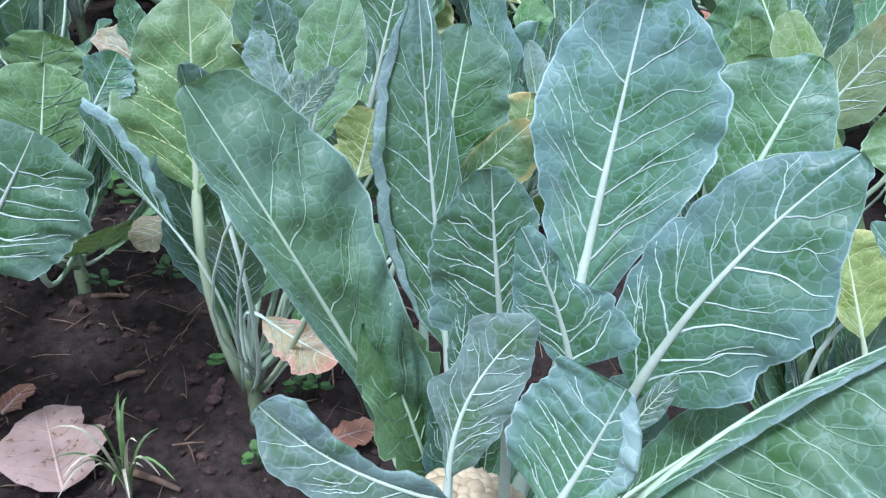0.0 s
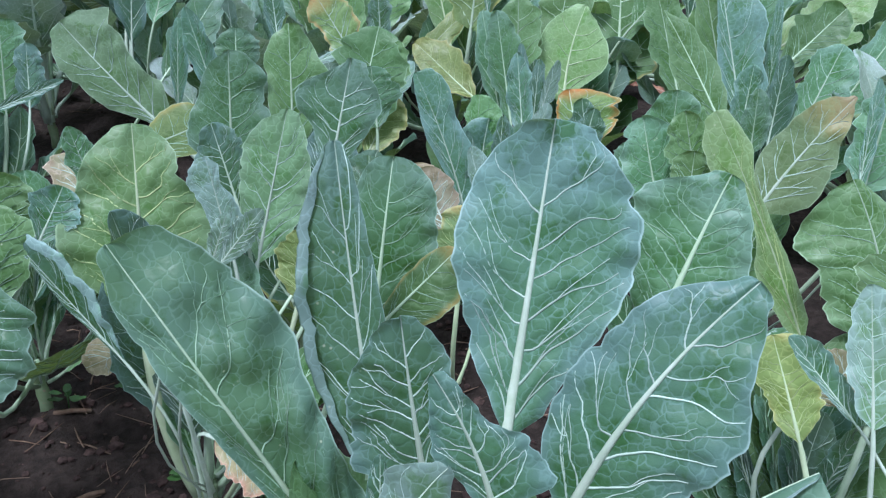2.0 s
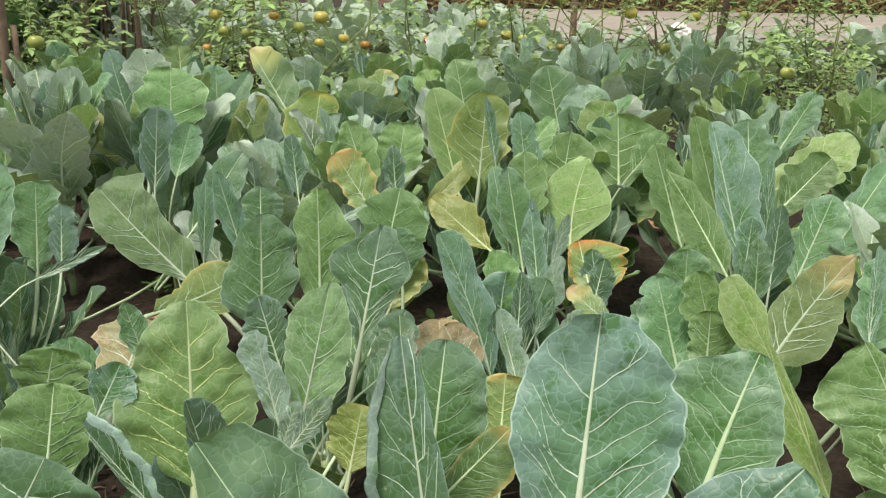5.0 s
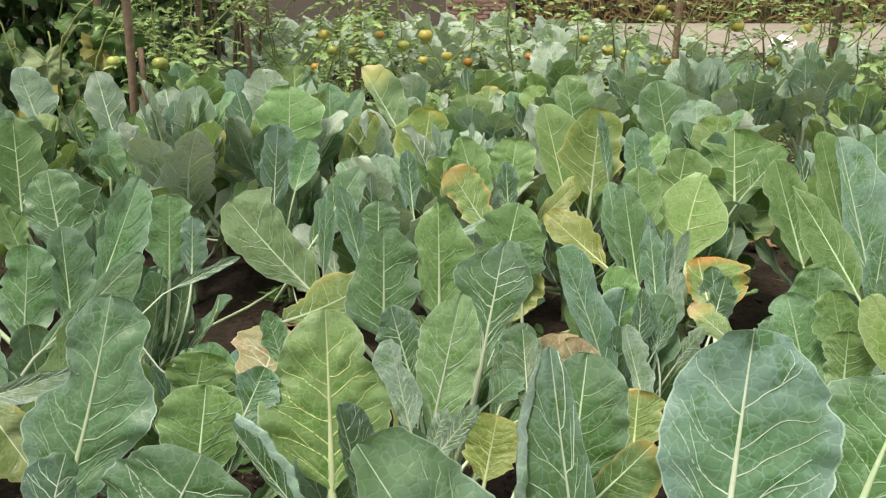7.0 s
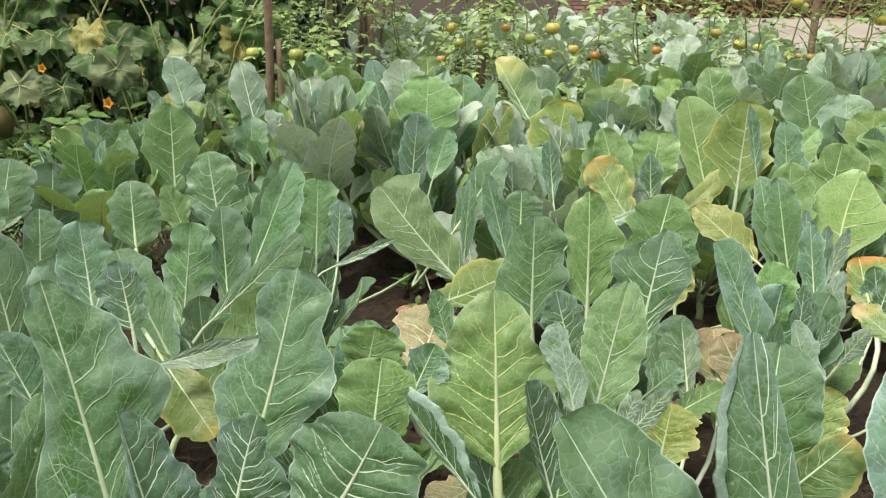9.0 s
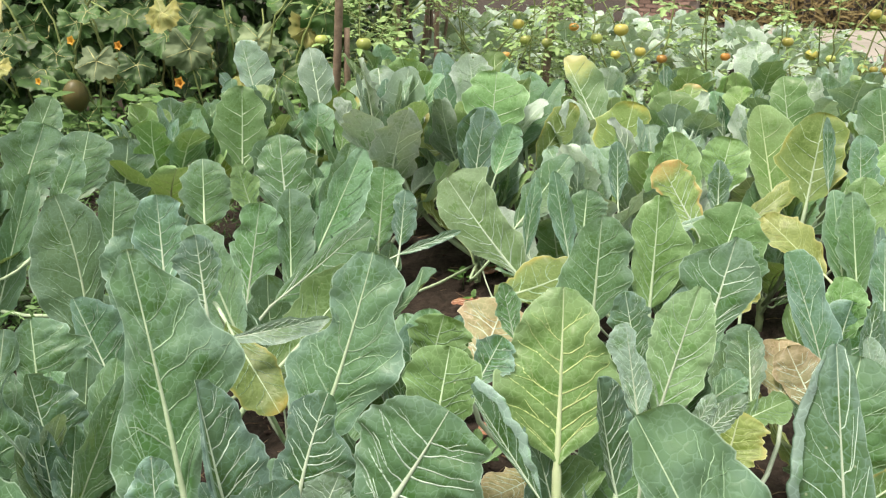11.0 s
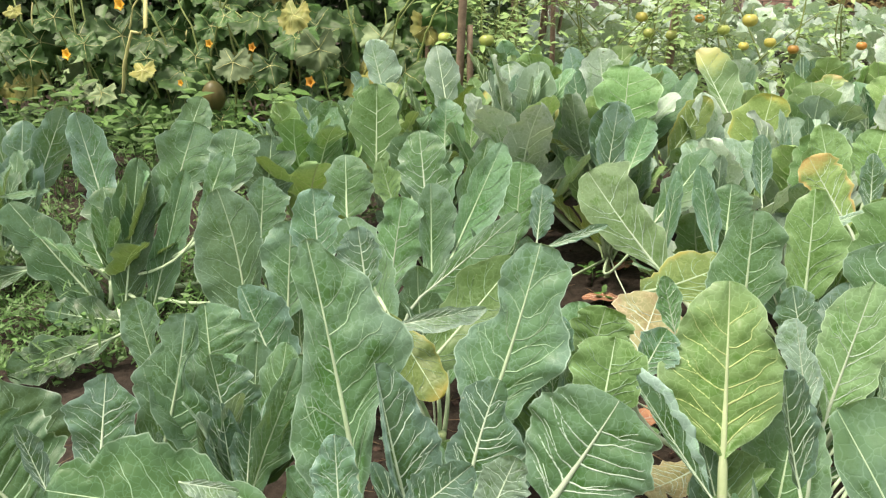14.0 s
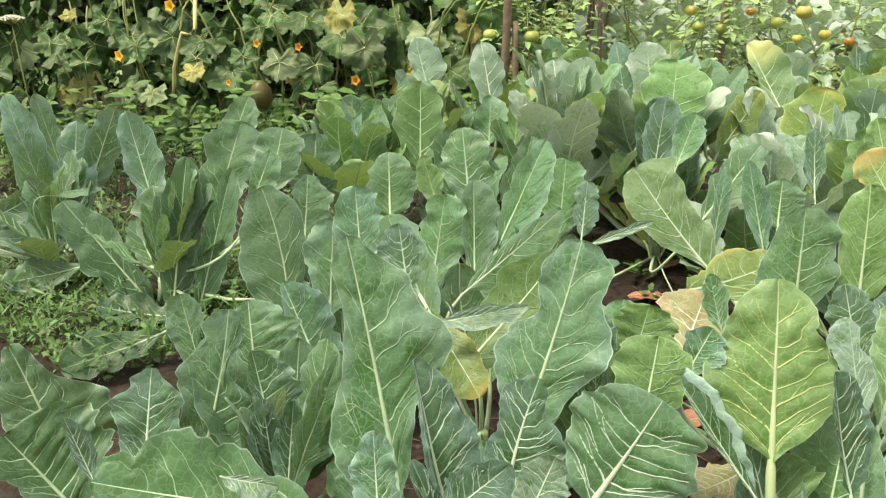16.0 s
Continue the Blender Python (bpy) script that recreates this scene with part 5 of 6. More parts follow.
def spray(pl, az, reach, rise, length, wide, tint, level, shape="oval", join=False):
    """A leaf that stands out from its plant: azimuth in degrees, reach and height of the tip."""
    o = np.array(pl.location)
    a = math.radians(az)
    d = np.array((math.cos(a), math.sin(a), 0.0))
    tip = o + d * reach + (0, 0, rise)
    k = max(0.1, 1 - length / math.hypot(reach, rise))
    base = o + d * reach * k * 0.8 + (0, 0, max(0.08, rise * k * 1.15))
    t = (tip - base) / np.linalg.norm(tip - base)
    n = -d * t[2] + np.array((0, 0, 1.0)) * (t @ d)
    across = np.cross(t, n) * wide * 0.4
    if any(in_clearing(base + (tip - base) * f + across * g) for f in (0.0, 0.25, 0.5, 0.75, 1.0) for g in (-1, 0, 1)):
        return None
    return leaf(pl, base, tip, n, wide / 2, wide / 2, tint, level=level, shape=shape, lobe=0.12 if level else 0.24, ripple=0.12 if level else 0.24, join=join,
                bulge=RNG.uniform(-0.1, 0.03), bend=RNG.uniform(-0.06, 0.06))


for ob in BED:
    y = ob.location.y
    lv = 1 if y < 1.7 else 0
    front = ob in (plant_a, plant_b)
    a0 = RNG.uniform(0, 360)
    for i in range(2 if front else 5):
        az = RNG.uniform(-10, 90) if front else RNG.uniform(90, 250) if ob is plant_d else a0 + i * 72 + RNG.uniform(-25, 25)
        spray(ob, az, RNG.uniform(0.16, 0.25), RNG.uniform(0.22, 0.38), 0.22, RNG.uniform(0.10, 0.15),
              "green" if front else RNG.choice(("sage", "teal", "bluegreen") if ob.location.x < -0.9 else ("green", "bluegreen", "green", "bluegreen", "yellow")), lv)
    for i in range(2 if front else 6):
        az = RNG.uniform(15, 165)
        # lighter tints from y 1.8 on paint in the hazy brightness farther back
        spray(ob, az, RNG.uniform(0.08, 0.2), RNG.uniform(0.38, 0.51), 0.26, RNG.uniform(0.11, 0.16), RNG.choice(("teal", "bluegreen", "sage") if ob.location.x < -0.9 else ("blue", "bluegreen", "green") if y < 1.8 else ("bluegreen", "lime", "pale")), lv, RNG.choice(("egg", "oval")))
    for i in range(3 if front else 7):
        spray(ob, a0 + i * 52 + 40, RNG.uniform(0.02, 0.09), RNG.uniform(0.36, 0.46) if front else RNG.uniform(0.36, 0.49), 0.22, RNG.uniform(0.04, 0.085),
              RNG.choice(("blue", "blue", "pale", "bluegreen")), lv, RNG.choice(("egg", "lance")))

for ob in BED:
    if ob.location.y > 2.9:
        for i in range(9):
            spray(ob, i * 137.5, RNG.uniform(0.06, 0.24), RNG.uniform(0.48, 0.68), 0.3, RNG.uniform(0.10, 0.17), RNG.choice(("lime", "pale", "bluegreen", "pale", "haze_pale") if ob.location.x > -1.0 else ("bluegreen", "green", "pale")), 0)

# second set, for the right side, is lighter: hazy brightness carried by the tint
FAR_TINTS = (("bluegreen", "green", "teal", "bluegreen", "blue", "lime"), ("lime", "pale", "lime", "bluegreen", "haze_pale", "pale"))
PROTOS = []
for j in range(8):
    pl = plant(0, 0, "leafy green cauliflower plant in the back rows of the bed")
    for i in range(15):
        f = i / 14
        tint = RNG.choice(FAR_TINTS[j % 2])
        spray(pl, i * 137.5 + j * 40, 0.08 + 0.22 * f + RNG.uniform(-0.02, 0.03), 0.66 - 0.26 * f ** 1.6 + RNG.uniform(-0.06, 0.04),
              RNG.uniform(0.24, 0.35), RNG.uniform(0.12, 0.19), tint, 0, RNG.choice(("oval", "round", "egg")))
    for i in range(6):
        spray(pl, i * 63 + j * 20, RNG.uniform(0.02, 0.12), RNG.uniform(0.5, 0.68), 0.26, RNG.uniform(0.05, 0.085), RNG.choice(("blue", "pale", "haze_pale" if j % 2 else "blue")), 0, "lance")
    PROTOS.append(pl)


def free(x, y, gap):
    return all((x - a) ** 2 + (y - b) ** 2 > gap * gap for a, b in TAKEN)


def bed_spot(x, y):
    """Whether the bed reaches there: its back edge runs slantwise before the tomatoes, its left edge before the marrows."""
    return y < 4.4 + 0.3 * x and not (x > 1.7 and y > 3.3) and x > -2.15 + 0.1 * (y - 2.5) and (y > 2.1 or x > 0.9)


spots = []
for iy in range(12):
    for ix in range(19):
        x = -2.3 + 0.36 * ix + RNG.uniform(-0.1, 0.1)
        y = 1.3 + 0.37 * iy + RNG.uniform(-0.1, 0.1)
        if bed_spot(x, y) and free(x, y, 0.29) and x < 3.4 and not any(in_clearing(np.array((x, y, h)), 0.13) for h in (0.1, 0.3, 0.5)):
            TAKEN.append((x, y))
            spots.append((x, y))
used = set()
for x, y in spots:
    m = pose(x, y, -0.01, 0, 0, RNG.uniform(0, 360))
    j = 2 * RNG.randrange(4) + (1 if x > -1.0 + RNG.uniform(-0.4, 0.4) else 0)
    if j not in used:
        used.add(j)
        PROTOS[j].matrix_basis = m
    else:
        cp = copy_thing(PROTOS[j], m)
        k = RNG.uniform(0.95, 1.2)
        cp.scale = (k, k, k)
for j in range(8):
    if j not in used:
        PROTOS[j].matrix_basis = pose(3.3 + 0.4 * (j // 2), 3.2 + 0.4 * (j % 2), -0.01)

# the pale curd in the heart of the front plant
heap = Heap()
for i in range(90):
    g = 2.39996 * i
    r = 0.062 * math.sqrt((i + 0.5) / 90)
    cx, cy, cz = r * math.cos(g), r * math.sin(g), 0.045 * math.sqrt(max(0, 1 - (r / 0.068) ** 2))
    b = bmesh.new()
    bmesh.ops.create_icosphere(b, subdivisions=2, radius=0.0095 * RNG.uniform(0.8, 1.25))
    vs = [np.array(v.co) * (1 + 0.22 * noise.noise(v.co * 260 + Vector((i, 0, 0)))) + (cx, cy, cz) for v in b.verts]
    fs = [[v.index for v in f.verts] for f in b.faces]
    b.free()
    heap.add(vs, fs)
curd = obj("curd", heap.v, heap.f, "curd", plant_a, label="cream-coloured knobbly cauliflower head")
curd.location = (-0.02, -0.09, 0.335)
v, f = tube([(0, 0, 0.10), (-0.01, -0.03, 0.22), (-0.02, -0.09, 0.345)], [0.022, 0.022, 0.03], 10)
obj("stalk", v, f, "stem", plant_a)

# ---- ground ----
def relief(x, y):
    return (0.020 * noise.noise((x * 2.2, y * 2.2, 0.0)) + 0.016 * noise.noise((x * 9, y * 9, 3.0)) + 0.010 * noise.noise((x * 30, y * 30, 6.0))
            + 0.006 * noise.noise((x * 75, y * 75, 9.0)))


xs = np.concatenate([np.linspace(-3000, -60, 6), np.linspace(-40, -4.2, 14), np.arange(-4.0, -1.5, 0.05), np.arange(-1.5, 0.9, 0.012),
                     np.arange(0.9, 3.6, 0.05), np.linspace(4, 40, 14), np.linspace(60, 3000, 6)])
ys = np.concatenate([np.linspace(-3000, -30, 5), np.linspace(-20, -0.4, 12), np.arange(-0.3, 0.5, 0.04), np.arange(0.5, 2.2, 0.012), np.arange(2.2, 5.0, 0.04),
                     np.linspace(5.2, 40, 24), np.linspace(60, 3000, 6)])
gv = [(x, y, relief(x, y) if abs(x) < 6 and -2 < y < 8 else 0.0) for y in ys for x in xs]
nx = len(xs)
gf = [(j * nx + i, j * nx + i + 1, (j + 1) * nx + i + 1, (j + 1) * nx + i) for j in range(len(ys) - 1) for i in range(nx - 1)]
tagged(obj("ground", gv, gf, "soil"), "dark brown crumbly garden soil", "soil", kind="structure")

heap = Heap()
ico = bmesh.new()
bmesh.ops.create_icosphere(ico, subdivisions=1, radius=1.0)
ICO_V = [np.array(v.co) for v in ico.verts]
ICO_F = [tuple(v.index for v in f.verts) for f in ico.faces]
ico.free()
for i in range(2600):
    if i < 1700:
        x, y = RNG.uniform(-1.2, 0.5), RNG.uniform(0.45, 1.7)
    else:
        x, y = RNG.uniform(-3.6, 2.2), RNG.uniform(0.8, 4.2)
    r = 0.003 + 0.012 * RNG.random() ** 3
    z = relief(x, y) + r * 0.3
    sq = (RNG.uniform(0.7, 1.3), RNG.uniform(0.7, 1.3), RNG.uniform(0.5, 0.9))
    heap.add([p * r * sq * (1 + 0.3 * noise.noise((p[0] * 2 + i, p[1] * 2, p[2] * 2))) + (x, y, z) for p in ICO_V], ICO_F)
tagged(obj("soil_clods", heap.v, heap.f, "clod", smooth=False), "small crumbs and clods of dark soil", "soil", kind="stuff")
heap = Heap()
for i in range(900):
    if i < 600:
        x, y = RNG.uniform(-1.2, 0.5), RNG.uniform(0.45, 1.8)
    else:
        x, y = RNG.uniform(-3.4, 2.2), RNG.uniform(0.8, 4.0)
    a, l, r = RNG.uniform(0, 6.28), RNG.uniform(0.008, 0.05), RNG.uniform(0.0005, 0.0018)
    z = relief(x, y) + 0.006
    d = np.array((math.cos(a), math.sin(a), RNG.uniform(-0.15, 0.15))) * l
    p = np.array((x, y, z))
    v, f = tube([p - d, p + (0, 0, RNG.uniform(0, 0.006)), p + d * (0.9, 1.1, 1)], [r, r * 1.1, r * 0.5], 4)
    heap.add(v, f)
tagged(obj("twig_litter", heap.v, heap.f, "litter"), "dry brown twigs and straw bits on soil", "litter", kind="stuff")


# ---- loose things on the soil ----
def lying_leaf(name, x, y, z, az, length, wide, mat, label, curl=0.25, tilt=8):
    a = math.radians(az)
    d = np.array((math.cos(a), math.sin(a), math.sin(math.radians(tilt))))
    p = np.array((x, y, z))
    COUNT[0] += 1
    grid, v, n, mid = blade(p - d * length / 2, p + d * length / 2, (0, 0, 1), wide / 2, wide / 2, COUNT[0], 22, 14, shape="egg", bulge=0.04,
                            lobe=0.15, ripple=0.18, foldl=curl, foldr=curl, curl=-0.5)
    grid = grid - p
    verts, faces, uv = grid_mesh(grid, v)
    ob = obj(name, verts, faces, mat, None, uv)
    ob.location = p
    tagged(ob, label, "dead leaf")
    tv, tf = tube(list(mid - p), [0.0035 * (1 - 0.85 * t) for t in v], 6)
    obj("midrib", tv, tf, "dead_leaf", ob)
    heap = veins_of(grid, v, COUNT[0], 0.0006, 5, 6, False)
    obj("venation", heap.v, heap.f, "dead_leaf", ob)
    return ob


lying_leaf("dead_leaf", -0.537, 0.893, 0.035, 120, 0.17, 0.15, "dead_leaf", "withered pinkish beige leaf lying on soil")
lying_leaf("dead_leaf", -0.079, 0.964, 0.02, 20, 0.09, 0.06, "brown_leaf", "shrivelled brown leaf lying on soil")
lying_leaf("dead_leaf", -0.644, 1.009, 0.02, 70, 0.07, 0.05, "brown_leaf", "shrivelled brown leaf lying on soil")
lying_leaf("dead_leaf", -0.765, 2.498, 0.03, 200, 0.15, 0.07, "brown_leaf", "shrivelled reddish brown leaf lying on soil")
lying_leaf("dead_leaf", -0.748, 2.845, 0.03, 40, 0.12, 0.07, "brown_leaf", "shrivelled reddish brown leaf lying on soil")
lying_leaf("dead_leaf", -0.50, 1.72, 0.05, 30, 0.16, 0.09, "brown_leaf", "curled brown leaf lying on soil")
lying_leaf("dead_leaf", 1.24, 3.5, 0.05, 60, 0.22, 0.12, "brown_leaf", "curled brown leaf lying on soil")
lying_leaf("dead_leaf", 1.10, 3.4, 0.05, 150, 0.18, 0.10, "brown_leaf", "curled brown leaf lying on soil")
lying_leaf("dead_leaf", 0.02, 1.95, 0.05, 150, 0.14, 0.08, "brown_leaf", "curled brown leaf lying on soil")
for x, y, az, l in ((-0.596, 1.317, 8, 0.07), (-0.484, 1.088, 30, 0.05), (-0.373, 0.859, -20, 0.09)):
    p = np.array((0, 0, 0.008))
    d = np.array((math.cos(radians(az)), math.sin(radians(az)), 0.0)) * l / 2
    v, f = tube([p - d, p + (0, 0, 0.004), p + d], [0.006, 0.005, 0.004], 8)
    st = obj("dry_stalk", v, f, "litter")
    st.location = (x, y, relief(x, y))
    tagged(st, "short dry pale leaf stalk lying on soil", "stalk")


def grass_tuft(x, y, n, tall, label, dry=0.3):
    """Narrow blades that arch from one foot."""
    root = new("grass_tuft")
    root.location = (x, y, relief(x, y))
    tagged(root, label, "grass")
    for i in range(n):
        a = RNG.uniform(0, 6.28)
        h = tall * RNG.uniform(0.5, 1.1)
        out = h * RNG.uniform(0.2, 0.8)
        tip = np.array((math.cos(a) * out, math.sin(a) * out, h * RNG.uniform(0.5, 1)))
        mid = bez(np.zeros(3), np.array((tip[0] * 0.25, tip[1] * 0.25, h * 1.1)), tip, np.linspace(0, 1, 9))
        s = np.array((-math.sin(a), math.cos(a), 0))
        w = [0.0038 * (1 - t) ** 0.6 + 0.0003 for t in np.linspace(0, 1, 9)]
        verts, faces = [], []
        for k in range(9):
            verts += [mid[k] - s * w[k], mid[k] - (0, 0, w[k] * 0.5), mid[k] + s * w[k]]
        for k in range(8):
            faces += [(3 * k, 3 * k + 1, 3 * k + 4, 3 * k + 3), (3 * k + 1, 3 * k + 2, 3 * k + 5, 3 * k + 4)]
        obj("blade", verts, faces, "dry_grass" if (i * 7 % 10) / 10 < dry else "grass", root)
    return root


grass_tuft(-0.406, 0.835, 17, 0.17, "tuft of green and bleached grass blades in soil", 0.45)


def seedling(x, y, size, n=6):
    """A small weed with a few pointed leaves in pairs."""
    root = new("weed")
    root.location = (x, y, relief(x, y))
    tagged(root, "small bright green weed seedling in soil", "weed", "weeds")
    v, f = tube([(0, 0, -0.005), (0.002, 0, size * 0.5), (0, 0.002, size * 0.8)], [0.0015, 0.0013, 0.001], 5)
    obj("stem", v, f, "weed", root)
    for i in range(n):
        a = i * 2.0 + RNG.uniform(-0.3, 0.3)
        d = np.array((math.cos(a), math.sin(a), RNG.uniform(0.05, 0.5)))
        z = size * (0.35 + 0.45 * i / n)
        b = np.array((0, 0, z))
        COUNT[0] += 1
        nn = np.array((-d[0] * d[2], -d[1] * d[2], 1.0))
        grid, vv, _, _ = blade(b + d * size * 0.12, b + d * size * RNG.uniform(0.5, 0.75), nn, size * 0.16, size * 0.16, COUNT[0], 7, 6, shape="egg")
        ve, fa, uv = grid_mesh(grid, vv)
        obj("leaf", ve, fa, "weed", root, uv)
    return root


for x, y, s in ((-0.318, 1.129, 0.055), (-0.223, 0.896, 0.05), (-0.492, 1.374, 0.055), (-0.610, 1.333, 0.05), (-0.184, 1.079, 0.05), (-0.155, 1.081, 0.045), (-0.286, 1.096, 0.03), (-0.765, 2.498, 0.06), (-0.625, 2.713, 0.07), (-0.748, 2.845, 0.08), (-0.844, 2.688, 0.09), (0.001, 2.433, 0.06), (-0.394, 2.599, 0.07), (0.108, 2.354, 0.08), (-0.594, 2.591, 0.09), (-0.62, 1.62, 0.09), (-0.70, 1.66, 0.10), (-0.55, 1.58, 0.08), (-0.66, 1.78, 0.10), (-0.75, 1.75, 0.1),
                (-0.06, 1.75, 0.08), (-0.2, 1.0, 0.04), (0.7, 1.1, 0.06)):
    seedling(x, y, s)

# ---- weeds and creeping plants over the soil left of the bed ----
heap = Heap()


def leaflet(heap, p, d, n, l, w, lobes=0):
    """A small pointed, creased leaflet of six faces."""
    d, n = d / np.linalg.norm(d), n / np.linalg.norm(n)
    s = np.cross(d, n)
    k = np.linalg.norm(s)
    s = s / k if k > 1e-6 else np.array((1.0, 0, 0))
    n = np.cross(s, d)
    pts = [p, p + d * l * 0.3 - s * w * 0.42 + n * w * 0.12, p + d * l * 0.32 - n * w * 0.06, p + d * l * 0.3 + s * w * 0.42 + n * w * 0.12,
           p + d * l * 0.66 - s * w * 0.34 + n * w * 0.05, p + d * l * 0.68 - n * w * 0.05, p + d * l * 0.66 + s * w * 0.34 + n * w * 0.05, p + d * l - n * w * 0.2]
    heap.add(pts, [(0, 2, 1), (0, 3, 2), (1, 2, 5, 4), (2, 3, 6, 5), (4, 5, 7), (5, 6, 7)])


def unit(rnd):
    z, a = rnd.uniform(-1, 1), rnd.uniform(0, 6.28)
    r = math.sqrt(1 - z * z)
    return np.array((r * math.cos(a), r * math.sin(a), z))


for i in range(52000):
    x, y = RNG.uniform(-5.0, -1.55), RNG.uniform(1.0, 4.4)
    if i > 26000:
        x, y = RNG.uniform(-3.6, -1.5), RNG.uniform(0.9, 2.5)
    if (x + 3.3) ** 2 / 3.2 + (y - 2.9) ** 2 / 3.4 > 1 + 0.5 * noise.noise((x * 2, y * 2, 5)) or x > -1.75 and y < 2.6 or noise.noise((x * 1.7, y * 1.7, 8)) < -0.35 or (x > -2.2 and y < 1.2):
        continue
    h = abs(RNG.gauss(0, 0.075)) * (1 + 0.6 * noise.noise((x * 3, y * 3, 2)))
    d = unit(RNG)
    d[2] *= 0.5
    if noise.noise((x * 5, y * 5, 11.0)) < -0.1:
        h *= 0.4
        if RNG.random() < 0.5:
            continue
    slim = RNG.random() < 0.55
    d[2] = abs(d[2]) * 1.4 + 0.3 if slim else d[2]
    l = 0.02 + 0.06 * RNG.random() ** 2 if slim else 0.008 + 0.03 * RNG.random() ** 1.5
    leaflet(heap, np.array((x, y, max(0.0, relief(x, y)) + h * 0.8)), d, np.array((0.5 * RNG.uniform(-1, 1), -0.5, 0.8)), l, l * (RNG.uniform(0.06, 0.18) if slim else RNG.uniform(0.35, 0.7)))
tagged(obj("ground_weeds", heap.v, heap.f, "weed"), "low green weeds covering the soil", "weeds", kind="stuff")

heap = Heap()
for i in range(120):
    x = RNG.uniform(-4.6, -1.9)
    y = 2.75 + 0.32 * (x + 4.6) + RNG.uniform(-0.25, 0.6)
    tall = RNG.uniform(0.15, 0.5)
    top = np.array((x + RNG.uniform(-0.12, 0.12), y + RNG.uniform(-0.1, 0.1), tall))
    path = bez(np.array((x, y, -0.01)), np.array((x, y, tall * 0.6)), top, np.linspace(0, 1, 8))
    v, f = tube(path, [0.0035 - 0.0003 * k for k in range(8)], 5)
    heap.add(v, f)
    for k in range(2, 8):
        for q in range(3):
            a = RNG.uniform(0, 6.28)
            l = tall * RNG.uniform(0.1, 0.26)
            leaflet(heap, path[k], np.array((math.cos(a), math.sin(a), RNG.uniform(-0.2, 0.5))), np.array((0.2, -0.4, 1.0)), l, l * RNG.uniform(0.3, 0.6))
tagged(obj("tall_weeds", heap.v, heap.f, "tall_weed"), "upright green weeds between the bed and the vines", "weeds", kind="stuff")

# ---- wooden stakes ----
def stake(x, y, lean_x, tall, r, label="rough grey-brown wooden stake driven into soil"):
    path, rad = [], []
    for i in range(9):
        t = i / 8
        path.append((lean_x * t * tall + 0.012 * noise.noise((t * 3, x, y)), 0.012 * noise.noise((t * 3, y, x)), -0.1 + t * (tall + 0.1)))
        rad.append(r * (1.05 - 0.2 * t + 0.12 * noise.noise((t * 8, x * 3, 1))))
    v, f = tube(path, rad, 9)
    ob = obj("wooden_stake", v, f, "bark")
    ob.location = (x, y, 0)
    return tagged(ob, label, "stake", "tomato stakes")


for x, y, lx, h, r in ((-1.92, 4.08, 0.05, 1.9, 0.023), (-1.83, 4.10, 0.0, 0.80, 0.019), (-2.46, 5.0, 0.02, 1.9, 0.024), (-2.08, 5.66, 0.04, 2.0, 0.026),
                       (-0.93, 5.06, 0.07, 1.9, 0.027), (1.30, 6.2, 0.0, 2.0, 0.027), (2.51, 6.5, 0.05, 2.0, 0.032), (-2.01, 6.6, 0.01, 1.9, 0.022),
                       (4.1, 6.6, -0.03, 2.0, 0.03), (0.96, 6.31, 0.0, 0.48, 0.03)):
    stake(x, y, lx, h, r)

# ---- tomato plants ----
def tomato_fruit(root, p, r, mat):
    b = bmesh.new()
    bmesh.ops.create_uvsphere(b, u_segments=16, v_segments=10, radius=1.0)
    vs = []
    for v in b.verts:
        a = math.atan2(v.co.y, v.co.x)
        k = 1 + 0.045 * math.cos(5 * a) * (1 - abs(v.co.z))
        dip = -0.18 * math.exp(-(v.co.x ** 2 + v.co.y ** 2) * 9) if v.co.z > 0 else 0
        vs.append(np.array((v.co.x * k, v.co.y * k, v.co.z * 0.86 + dip)) * r + p)
    fs = [[v.index for v in f.verts] for f in b.faces]
    b.free()
    fruit = obj("tomato", vs, fs, mat, root)
    hp = Heap()
    for i in range(5):
        a = i * 1.2566
        leaflet(hp, p + (0, 0, r * 0.78), np.array((math.cos(a), math.sin(a), -0.1)), np.array((0, 0, 1.0)), r * 0.6, r * 0.22)
    v, f = tube([p + (0, 0, r * 0.7), p + (0.004, 0, r * 1.2), p + (0.012, 0, r * 1.7)], [0.003, 0.0025, 0.0025], 5)
    hp.add(v, f)
    obj("calyx", hp.v, hp.f, "vine", fruit)


